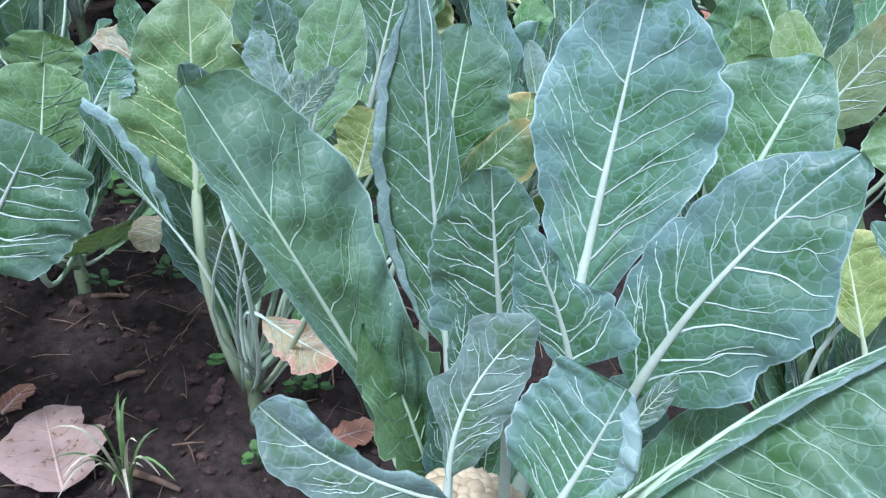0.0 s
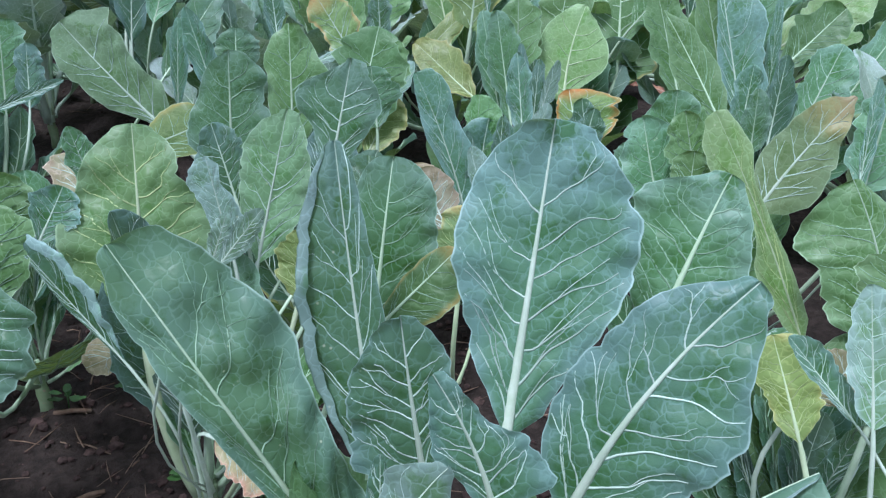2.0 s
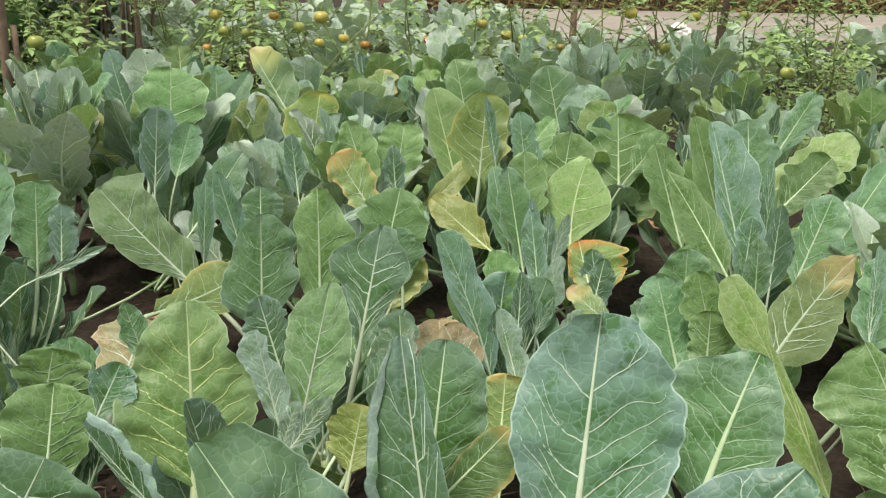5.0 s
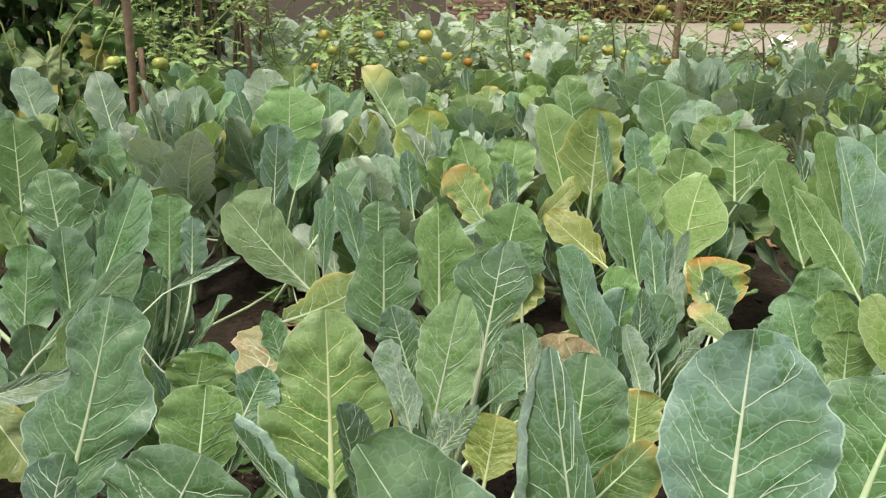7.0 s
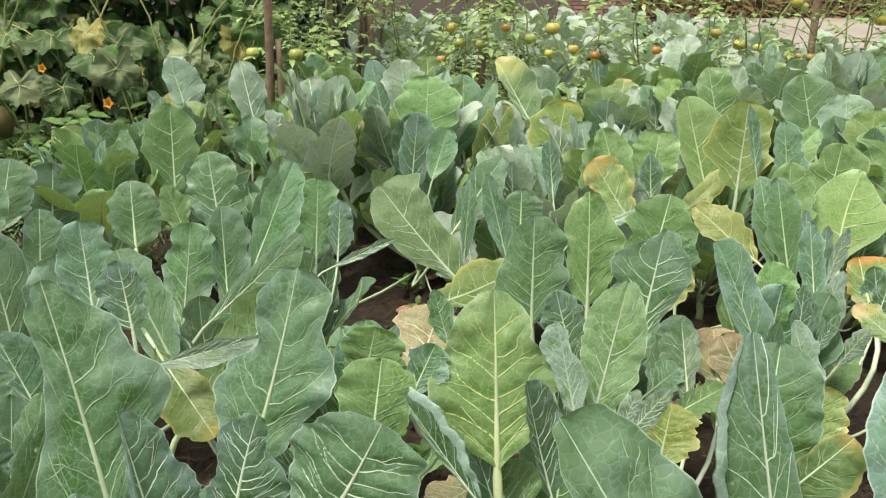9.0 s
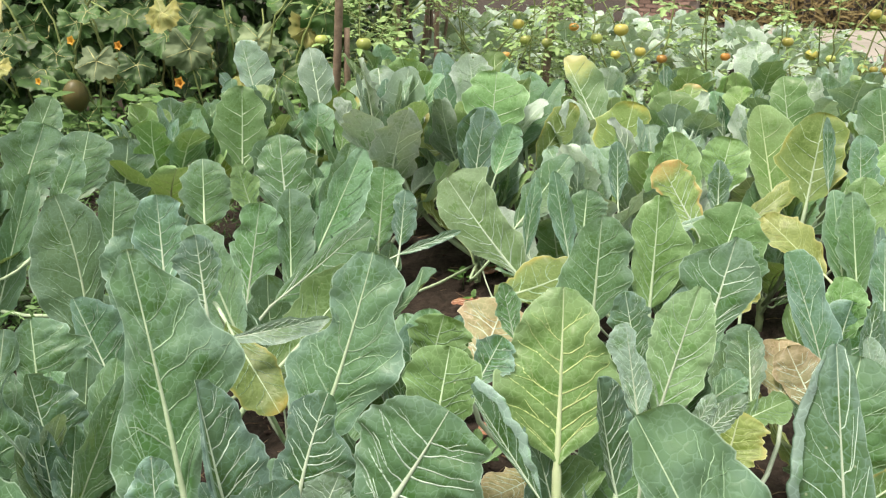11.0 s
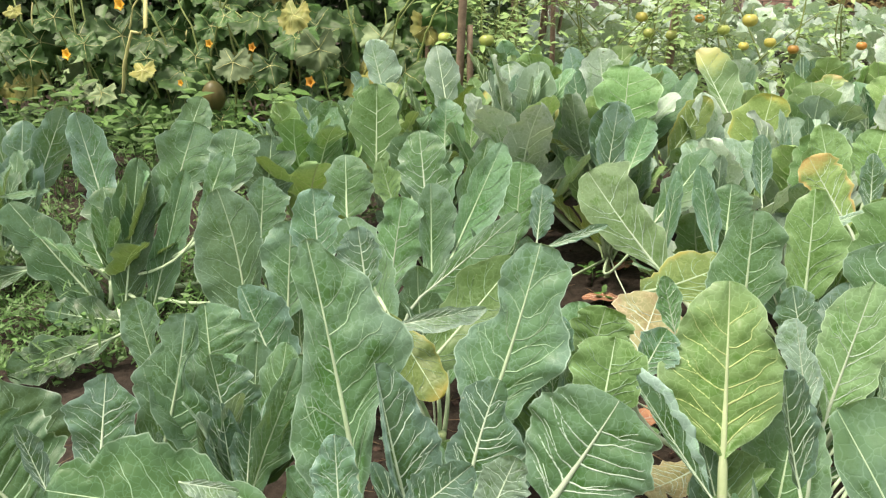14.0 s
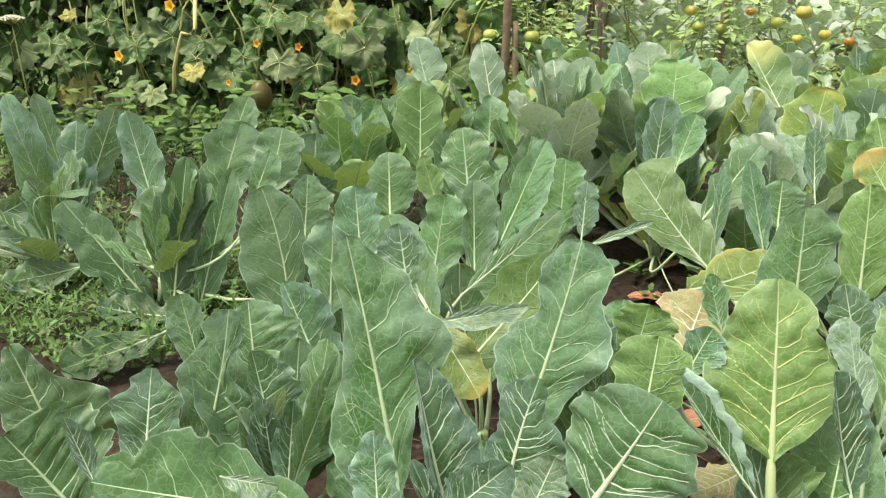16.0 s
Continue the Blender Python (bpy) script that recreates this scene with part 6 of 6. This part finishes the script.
def tomato_plant(x, y, tall, n, fruits, density=1.0):
    root = new("tomato_plant")
    root.location = (x, y, 0)
    tagged(root, "straggling tomato plant with unripe fruit tied to stakes", "plant", "tomato row")
    stems, fol = Heap(), Heap()
    for s in range(3):
        a = RNG.uniform(0, 6.28)
        top = np.array((math.cos(a) * 0.25, math.sin(a) * 0.18, tall * RNG.uniform(0.75, 1)))
        path = bez(np.zeros(3), np.array((top[0] * 1.6, top[1] * 1.6, tall * 0.5)), top, np.linspace(0, 1, 12))
        path += np.array([[0.02 * noise.noise((k * 0.9, s, x)), 0.02 * noise.noise((k * 0.9, s, y)), 0] for k in range(12)])
        v, f = tube(path, [0.008 - 0.005 * k / 11 for k in range(12)], 6)
        stems.add(v, f)
        for i in range(int(n * density * 3.6)):
            t = RNG.uniform(0.03, 1)
            p = path[int(t * 11)]
            g = RNG.uniform(0, 6.28)
            L = RNG.uniform(0.16, 0.32)
            d = np.array((math.cos(g), math.sin(g), RNG.uniform(-0.4, 0.8)))
            e = p + d * L * 0.6 + (0, 0, -0.02)
            q = p + d * L + (0, 0, -RNG.uniform(0.03, 0.12))
            rach = bez(p, e, q, np.linspace(0, 1, 6))
            v, f = tube(rach, [0.0022, 0.002, 0.0018, 0.0015, 0.0012, 0.0008], 4)
            stems.add(v, f)
            for k in (1, 2, 3, 4, 5):
                for sg in (-1, 1):
                    side = np.cross(d, (0, 0, 1.0)) * sg
                    dd = side + d * 0.5 + (0, 0, RNG.uniform(-0.5, 0.2))
                    l = L * RNG.uniform(0.11, 0.22)
                    leaflet(fol, rach[k], dd, np.array((RNG.uniform(-1, 1), RNG.uniform(-1.2, 0.4), 0.8)), l, l * RNG.uniform(0.4, 0.7))
            leaflet(fol, q, d + (0, 0, -0.4), np.array((0, -0.2, 1.0)), L * 0.28, L * 0.15)
    for i in range(5):
        a = RNG.uniform(0, 6.28)
        p = np.array((RNG.uniform(-0.15, 0.15), RNG.uniform(-0.1, 0.1), tall * RNG.uniform(0.1, 0.5)))
        q = p + (math.cos(a) * 0.45, math.sin(a) * 0.2, RNG.uniform(0.2, 0.5))
        v, f = tube(bez(p, (p + q) / 2 + (0, 0, 0.06), q, np.linspace(0, 1, 7)), [0.006, 0.0055, 0.005, 0.0045, 0.004, 0.0035, 0.003], 5)
        stems.add(v, f)
    obj("stem", stems.v, stems.f, "vine", root)
    tagged(obj("foliage", fol.v, fol.f, "tomato_leaf", root), kind="stuff")
    for dx, dy, z, r, mat in fruits:
        tomato_fruit(root, np.array((dx, dy, z)), r, mat)
    return root


G, Yw, Og = "fruit_green", "fruit_yellow", "fruit_orange"
tomato_plant(-1.75, 4.55, 1.3, 9, [(-0.27, -0.35, 0.72, 0.037, G), (0.0, -0.42, 0.72, 0.04, G)])
tomato_plant(-1.15, 5.0, 1.25, 10, [(0.1, -0.1, 0.80, 0.036, Yw), (0.15, -0.1, 0.71, 0.036, G), (0.28, -0.1, 0.70, 0.036, G), (0.02, 0, 0.6, 0.03, Og)])
tomato_plant(-0.45, 5.2, 1.3, 11, [(0.0, -0.25, 0.79, 0.044, Yw), (-0.14, -0.2, 0.73, 0.036, G), (-0.28, -0.2, 0.79, 0.03, Og), (0.25, -0.1, 0.62, 0.032, Og),
                                   (0.12, -0.15, 0.66, 0.034, Yw), (-0.02, -0.2, 0.64, 0.03, Yw)])
tomato_plant(0.30, 5.6, 1.2, 8, [(0.25, -0.1, 0.72, 0.036, Yw), (-0.1, 0, 0.6, 0.032, Og)], 0.8)
tomato_plant(0.85, 5.9, 1.35, 7, [(-0.1, -0.1, 0.62, 0.042, Yw), (0.02, -0.1, 0.60, 0.032, G), (0.22, -0.1, 0.55, 0.032, Yw), (0.29, -0.1, 0.545, 0.03, Yw), (0.36, -0.1, 0.54, 0.032, Yw)], 0.8)
tomato_plant(1.45, 6.1, 1.4, 8, [(-0.32, -0.1, 0.88, 0.042, Yw), (-0.28, -0.1, 0.85, 0.036, G), (0.22, -0.1, 0.77, 0.05, Yw)], 0.8)
tomato_plant(2.05, 6.1, 1.3, 8, [(-0.1, -0.1, 0.53, 0.05, G), (0.1, -0.1, 0.75, 0.04, Yw)], 0.8)
tomato_plant(2.7, 6.3, 1.4, 9, [(-0.1, -0.1, 0.75, 0.045, G)], 0.8)
tomato_plant(3.4, 6.5, 1.4, 9, [], 0.9)
tomato_plant(-2.3, 5.6, 1.6, 12, [])
tomato_plant(-1.6, 6.3, 1.5, 12, [])
tomato_plant(2.3, 4.4, 1.1, 8, [(-0.21, -0.07, 0.59, 0.04, G), (0.2, -0.16, 0.46, 0.048, Yw), (0.14, -0.18, 0.39, 0.04, G)])

heap = Heap()
for i in range(10000):
    x = RNG.uniform(-2.6, 4.8)
    y = RNG.uniform(4.0, 7.2) + 0.22 * max(-1.0, x)
    h = abs(RNG.gauss(0, 0.13)) * (1 + 0.7 * noise.noise((x * 2.3, y * 2.3, 2)))
    d = unit(RNG)
    d[2] *= 0.6
    l = RNG.uniform(0.03, 0.08)
    leaflet(heap, np.array((x, y, relief(x, y) + h)), d, np.array((0.3 * RNG.uniform(-1, 1), -0.4, 1.0)), l, l * RNG.uniform(0.3, 0.6))
tagged(obj("undergrowth", heap.v, heap.f, "grass"), "tangled green undergrowth below the tomato plants", "weeds", kind="stuff")

# ---- marrow vines left of the tomatoes ----
def vine_leaf(root, c, face, size, mat, seed):
    """A broad five-lobed leaf with a folded, wavy blade and rayed veins, on a hollow stalk."""
    n = np.asarray(face, float)
    n /= np.linalg.norm(n)
    down = np.array((0, 0, -1.0)) - n * (-n[2])
    down /= np.linalg.norm(down)
    s = np.cross(down, n)
    rings, seg = 8, 60
    verts, faces = [c.copy()], []
    for k in range(1, rings + 1):
        r = k / rings
        for j in range(seg):
            a = 2 * math.pi * j / seg
            rad = size * (0.86 + 0.08 * math.cos(5 * a + 0.4 * math.sin(seed)) + 0.045 * math.cos(15 * a + seed) + 0.03 * math.cos(30 * a)) * (1 - 0.55 * math.exp(-((a - math.pi) / 0.35) ** 2))
            rad *= 1 + 0.22 * noise.noise((math.cos(a) * 2.4, math.sin(a) * 2.4, seed * 1.3))
            h = size * (0.05 * r * r * math.cos(5 * a) + 0.22 * noise.noise((r * math.cos(a) * 2, r * math.sin(a) * 2, seed * 2.1)) + 0.07 * noise.noise((r * math.cos(a) * 6, r * math.sin(a) * 6, seed * 2.1)) - 0.15 * r * r + 0.02 * math.cos(10 * a) * r)
            verts.append(c + (down * math.cos(a) + s * math.sin(a)) * rad * r + n * h)
    for j in range(seg):
        faces.append((0, 1 + j, 1 + (j + 1) % seg))
    for k in range(rings - 1):
        o = 1 + k * seg
        for j in range(seg):
            faces.append((o + j, o + seg + j, o + seg + (j + 1) % seg, o + (j + 1) % seg))
    lf = obj("leaf", verts, faces, mat, root)
    hp = Heap()
    for q in range(5):
        j = (q * seg) // 5
        pts = [(verts[0], n)] + [(np.array(verts[1 + k * seg + j]), n) for k in range(rings - 1)]
        vein_strip(hp, pts, 0.0022, 0.0006)
    obj("venation", hp.v, hp.f, "dry_vine", lf)
    foot = c - n * size * 0.5 + np.array((RNG.uniform(-0.08, 0.08), RNG.uniform(0.0, 0.12), -size * RNG.uniform(1.5, 2.6)))
    v, f = tube(bez(foot, c - n * size * 0.6 + (0, 0, -0.02), c - n * 0.002, np.linspace(0, 1, 7)), [0.006, 0.0055, 0.005, 0.0045, 0.004, 0.004, 0.003], 6)
    obj("petiole", v, f, "vine", lf)


def trumpet(root, p, size, mat):
    verts, faces = [], []
    prof = [(0.08, 0), (0.16, 0.35), (0.30, 0.7), (0.62, 0.95), (0.75, 0.92)]
    for i, (r, h) in enumerate(prof):
        for j in range(15):
            a = 2 * math.pi * j / 15
            k = 1 + (0.25 * math.cos(5 * a) if i > 2 else 0)
            verts.append(p + np.array((math.cos(a) * r * k * size, -h * size * 0.7 + 0.1 * size * math.sin(a), math.sin(a) * r * k * size + h * size * 0.6)))
    for i in range(4):
        for j in range(15):
            faces.append((i * 15 + j, i * 15 + (j + 1) % 15, i * 15 + 15 + (j + 1) % 15, i * 15 + 15 + j))
    obj("flower", verts, faces, mat, root)


marrow = new("marrow_vine")
marrow.location = (0, 0, 0)
tagged(marrow, "sprawling marrow vine with broad lobed leaves and yellow flowers", "plant")
for i in range(270):
    t = RNG.random()
    x = -5.6 + 3.3 * t + RNG.uniform(-0.2, 0.2)
    dep = RNG.random() ** 1.2
    y = 3.3 + 1.15 * t + 1.2 * dep
    z = 0.12 + dep * 0.85 + RNG.uniform(-0.1, 0.45)
    if z > 1.6 or noise.noise((x * 2.1, z * 2.6, 7.0)) < -0.06:
        continue
    face = (RNG.uniform(-1.0, 1.2), -0.7 + RNG.uniform(-0.5, 0.6), RNG.uniform(0.0, 1.6))
    mat = "pumpkin_leaf" if RNG.random() < 0.9 else "pumpkin_leaf_pale" if RNG.random() < 0.75 else "pumpkin_leaf_yellow"
    vine_leaf(marrow, np.array((x, y, z)), face, 0.09 + 0.15 * RNG.random() ** 1.3, mat, i)
for i in range(24):
    x = RNG.uniform(-4.8, -2.3)
    y = 3.35 + 1.1 * (x + 5.4) / 3.1 + RNG.uniform(0, 0.4)
    p = [np.array((x, y + 0.3, 0.05)), np.array((x + RNG.uniform(-0.3, 0.3), y, RNG.uniform(0.3, 0.9))), np.array((x + RNG.uniform(-0.5, 0.5), y + 0.2, RNG.uniform(0.7, 1.3)))]
    path = bez(*p, np.linspace(0, 1, 16)) + np.array([[0.03 * noise.noise((k * 0.5, i, 1)), 0, 0.03 * noise.noise((k * 0.5, i, 5))] for k in range(16)])
    v, f = tube(path, [0.009 - 0.0003 * k for k in range(16)], 7)
    obj("vine", v, f, "dry_vine" if i % 5 == 0 else "vine", marrow)
trumpet(marrow, np.array((-3.706, 3.6, 0.888)), 0.045, "flower_yellow")
trumpet(marrow, np.array((-4.047, 3.5, 0.618)), 0.04, "flower_yellow")
trumpet(marrow, np.array((-2.53, 3.6, 0.522)), 0.035, "flower_orange")
trumpet(marrow, np.array((-3.201, 3.4, 0.52)), 0.022, "flower_yellow")
trumpet(marrow, np.array((-3.216, 3.7, 0.687)), 0.03, "flower_yellow")
trumpet(marrow, np.array((-3.006, 3.8, 0.662)), 0.03, "flower_orange")
vine_leaf(marrow, np.array((-2.976, 3.55, 0.626)), (0.19, -0.68, 0.45), 0.12, "pumpkin_leaf_pale", 495)
vine_leaf(marrow, np.array((-2.563, 3.75, 0.687)), (0.55, -0.65, 0.16), 0.14, "pumpkin_leaf_pale", 645)
vine_leaf(marrow, np.array((-2.738, 3.8, 0.857)), (-0.04, -0.57, 0.35), 0.12, "pumpkin_leaf_yellow", 600)
vine_leaf(marrow, np.array((-3.496, 3.45, 0.578)), (0.18, -0.50, 0.55), 0.08, "pumpkin_leaf_yellow", 340)
vine_leaf(marrow, np.array((-2.777, 3.6, 0.611)), (0.79, -0.71, 0.71), 0.11, "pumpkin_leaf", 560)
vine_leaf(marrow, np.array((-3.038, 3.6, 0.862)), (0.10, -0.65, 0.92), 0.08, "pumpkin_leaf", 480)
vine_leaf(marrow, np.array((-3.333, 3.7, 0.628)), (0.47, -0.60, 0.74), 0.09, "pumpkin_leaf", 430)
vine_leaf(marrow, np.array((-3.927, 3.4, 0.458)), (0.01, -0.60, 0.66), 0.11, "pumpkin_leaf_pale", 230)
vine_leaf(marrow, np.array((-3.711, 3.35, 0.46)), (0.25, -0.89, 0.92), 0.09, "pumpkin_leaf_pale", 270)
vine_leaf(marrow, np.array((-4.725, 3.6, 0.69)), (0.42, -0.61, 0.93), 0.12, "pumpkin_leaf", 90)
vine_leaf(marrow, np.array((-4.325, 3.7, 0.822)), (0.66, -0.53, 0.48), 0.1, "pumpkin_leaf", 190)
vine_leaf(marrow, np.array((-4.029, 3.6, 0.687)), (0.75, -0.72, 0.99), 0.11, "pumpkin_leaf", 240)
vine_leaf(marrow, np.array((-4.354, 3.5, 0.592)), (0.83, -0.86, 0.23), 0.1, "pumpkin_leaf", 150)
vine_leaf(marrow, np.array((-4.536, 3.6, 0.861)), (0.17, -0.51, 0.51), 0.06, "pumpkin_leaf_yellow", 120)
b = bmesh.new()
bmesh.ops.create_uvsphere(b, u_segments=30, v_segments=14, radius=1.0)
MV = []
for q in b.verts:
    a = math.atan2(q.co.y, q.co.x)
    k = 1 + 0.06 * abs(math.cos(5 * a)) * (1 - q.co.z ** 2)
    MV.append(np.array((q.co.x * k * 0.06, q.co.y * k * 0.06, q.co.z * 0.085)) + (-3.084, 3.5, 0.448))
MF = [[q.index for q in fc.verts] for fc in b.faces]
b.free()
obj("marrow_fruit", MV, MF, "pumpkin_skin", marrow, label="dull green-brown ribbed marrow fruit")
YELLOW_STEM = ((-3.585, 3.65, 0.94), (-3.585, 3.62, 0.788), (-3.615, 3.6, 0.752), (-3.666, 3.6, 0.764), (-3.71, 3.6, 0.678), (-3.76, 3.6, 0.564), (-3.778, 3.6, 0.465), (-3.806, 3.6, 0.381))
v, f = tube([np.array(p) for p in YELLOW_STEM], [0.011, 0.011, 0.010, 0.010, 0.009, 0.010, 0.010, 0.008], 7)
obj("vine", v, f, "dry_vine", marrow, label="pale yellow bare vine stem")

heap = Heap()
for i in range(4200):
    t = RNG.random()
    dep = RNG.random()
    x, y = -5.8 + 3.7 * t, 3.05 + 1.2 * t + 1.3 * dep
    z = abs(RNG.gauss(0, 0.12)) + dep * 0.45 * RNG.random()
    l = RNG.uniform(0.02, 0.07)
    leaflet(heap, np.array((x, y, z)), unit(RNG), np.array((RNG.uniform(-0.7, 0.9), -0.6, RNG.uniform(0.1, 1.0))), l, l * RNG.uniform(0.35, 0.8))
tagged(obj("vine_undergrowth", heap.v, heap.f, "tall_weed"), "tangled weeds and small leaves among the marrow vines", "weeds", kind="stuff")

# ---- dark hedge and trees' undergrowth behind the vines ----
heap = Heap()
# the unseen upper part is added height, to keep skylight off the left side
for i in range(30000):
    x = RNG.uniform(-11, -2.7)
    y = 5.6 + RNG.random() ** 1.5 * 3.0 + 0.25 * (x + 5)
    if y < 4.6:
        y += 1.2
    z = RNG.uniform(0.02, 4.6) * (0.75 + 0.3 * noise.noise((x, y, 0)))
    if x > -2.4:
        z *= 0.6
        y += 1.0
    l = RNG.uniform(0.09, 0.21)
    leaflet(heap, np.array((x, y, z)), unit(RNG) - (0, 0, 0.4), np.array((RNG.uniform(-0.5, 0.5), -0.6, 0.8)), l, l * 0.7)
tagged(obj("hedge", heap.v, heap.f, "hedge_leaf"), "dense dark green hedge of tangled leaves", "hedge", kind="stuff")
heap = Heap()
for i in range(60):
    x, y = RNG.uniform(-10, -2), RNG.uniform(6, 8)
    v, f = tube([(x, y, -0.05), (x + RNG.uniform(-0.2, 0.2), y, 1.0), (x + RNG.uniform(-0.5, 0.5), y, 2.2)], [0.02, 0.014, 0.006], 5)
    heap.add(v, f)
tagged(obj("hedge_stems", heap.v, heap.f, "bark"), "thin dark woody stems inside the hedge", "hedge", kind="stuff")

# ---- second bed beyond the tomatoes ----
CABB = plant(-0.6, 7.0, "blue-green cabbage plant in the far bed, its colour paled for haze")
CABB.name = "cabbage_plant"
tagged(CABB, group="far cabbage bed")
for i in range(9):
    f = i / 8
    spray(CABB, i * 137.5, 0.12 + 0.26 * f, 0.55 - 0.28 * f, 0.3, 0.22, "haze_pale", 0, "egg", join=True)
k = 0
for iy in range(8):
    for ix in range(17):
        x, y = -3.6 + 0.62 * ix + RNG.uniform(-0.15, 0.15), 6.9 + 0.62 * iy + RNG.uniform(-0.15, 0.15)
        if (x > 1.5 and y > 8.2) or (x, y) == (-0.6, 7.0) or y < 7.0 + 0.1 * x:
            continue
        cp = copy_thing(CABB, pose(x, y, -0.02, 0, 0, RNG.uniform(0, 360)))
        k = RNG.uniform(0.9, 1.25)
        cp.scale = (k, k, k)

# ---- pale trodden path, house wall and fence far behind ----
pv = []
for i in range(25):
    t = i / 24
    cx = 1.2 + 24 * t
    pv += [(cx, 11.6 + 0.2 * noise.noise((cx, 0, 0)), 0.012), (cx, 17.3 + 0.3 * noise.noise((cx, 5, 0)), 0.012)]
tagged(obj("path", pv, [(2 * i, 2 * i + 2, 2 * i + 3, 2 * i + 1) for i in range(24)], "path_dust", smooth=False), "pale grey trodden earth path", "path", kind="structure")


def block(x0, x1, y0, y1, z0, z1):
    v = [(x, y, z) for z in (z0, z1) for y in (y0, y1) for x in (x0, x1)]
    return v, [(0, 2, 3, 1), (4, 5, 7, 6), (0, 1, 5, 4), (2, 6, 7, 3), (0, 4, 6, 2), (1, 3, 7, 5)]


v, f = block(-0.95, 0.45, 17.6, 18.0, -0.05, 3.2)
wall = tagged(obj("wall_back", v, f, "mortar", smooth=False), "low brick wall of a building beyond the garden", "wall", kind="structure")
bv, bf = block(-0.115, 0.115, -0.05, 0.05, -0.032, 0.032)
bme = None
for row in range(16):
    for col in range(16):
        x = -0.82 + 0.25 * col + (0.125 if row % 2 else 0)
        if x > 0.33:
            continue
        if bme is None:
            b = obj("brick", bv, bf, "brick", wall, smooth=False)
            bme = b.data
        else:
            b = new("brick", bme)
            b.parent = wall
        b.location = (x, 17.57, 0.05 + 0.078 * row)
fence = new("board_fence")
fence.location = (0.5, 17.8, 0)
tagged(fence, "dark weathered board fence beyond the path", "fence")
bv, bf = block(0, 0.19, -0.015, 0.015, 0.0, 2.0)
bme = None
for i in range(90):
    if bme is None:
        b = obj("board", bv, bf, "dark_wood", fence, smooth=False)
        bme = b.data
    else:
        b = new("board", bme)
        b.parent = fence
    b.location = (0.22 * i, 0.01 * (i % 2), RNG.uniform(-0.05, 0.03))
for z in (0.5, 1.5):
    v, f = block(0, 19.8, 0.03, 0.09, z, z + 0.1)
    obj("rail", v, f, "dark_wood", fence, smooth=False)

# ---- white umbel at the edge of the weeds ----
umbel = new("umbel_flower")
umbel.location = (-4.283, 3.000, 0)
tagged(umbel, "tall weed with a flat white flower umbel", "flower")
TOPZ = 0.901
v, f = tube([(0.03, 0.02, -0.02), (0.01, 0, TOPZ * 0.5), (0, 0, TOPZ - 0.05)], [0.004, 0.0035, 0.003], 6)
obj("stem", v, f, "vine", umbel)
hp, rays = Heap(), Heap()
for i in range(70):
    r, g = 0.07 * math.sqrt((i + 0.5) / 70), i * 2.39996
    p = np.array((r * math.cos(g), r * math.sin(g), TOPZ - 4 * r * r + 0.004 * RNG.random()))
    hp.add([q * 0.006 * (1, 1, 0.6) + p for q in ICO_V], ICO_F)
    v, f = tube([(0, 0, TOPZ - 0.05), tuple(p * (0.6, 0.6, 1) - (0, 0, 0.015)), tuple(p)], [0.001, 0.0008, 0.0006], 3)
    rays.add(v, f)
obj("flower_head", hp.v, hp.f, "flower_white", umbel)
obj("ray_cluster", rays.v, rays.f, "vine", umbel)

heap = Heap()
for i in range(5000):
    x, y = RNG.uniform(0.6, 16), RNG.uniform(17.2, 17.7)
    h = RNG.random() ** 1.5 * (0.9 + 0.5 * noise.noise((x * 1.5, 0, 3)))
    l = RNG.uniform(0.12, 0.3)
    leaflet(heap, np.array((x, y, h)), unit(RNG) * (1, 1, 0.6) + (0, 0, 0.4), np.array((RNG.uniform(-0.5, 0.5), -0.8, 0.5)), l, l * 0.2)
tagged(obj("dry_weeds", heap.v, heap.f, "dry_weed"), "withered brown weeds along the far side of the path", "weeds", kind="stuff")

# crumpled white bag lying at the bed's far end
b = bmesh.new()
bmesh.ops.create_icosphere(b, subdivisions=3, radius=1.0)
BV = [np.array(q.co) * (0.16, 0.1, 0.11) * (1 + 0.55 * noise.noise(q.co * 2.3) + 0.2 * noise.noise(q.co * 6)) for q in b.verts]
BF = [[q.index for q in fc.verts] for fc in b.faces]
b.free()
bag = obj("plastic_bag", BV, BF, "white_plastic", smooth=False)
bag.location = (4.05, 11.9, 0.1)
tagged(bag, "crumpled white plastic bag on the path", "bag")
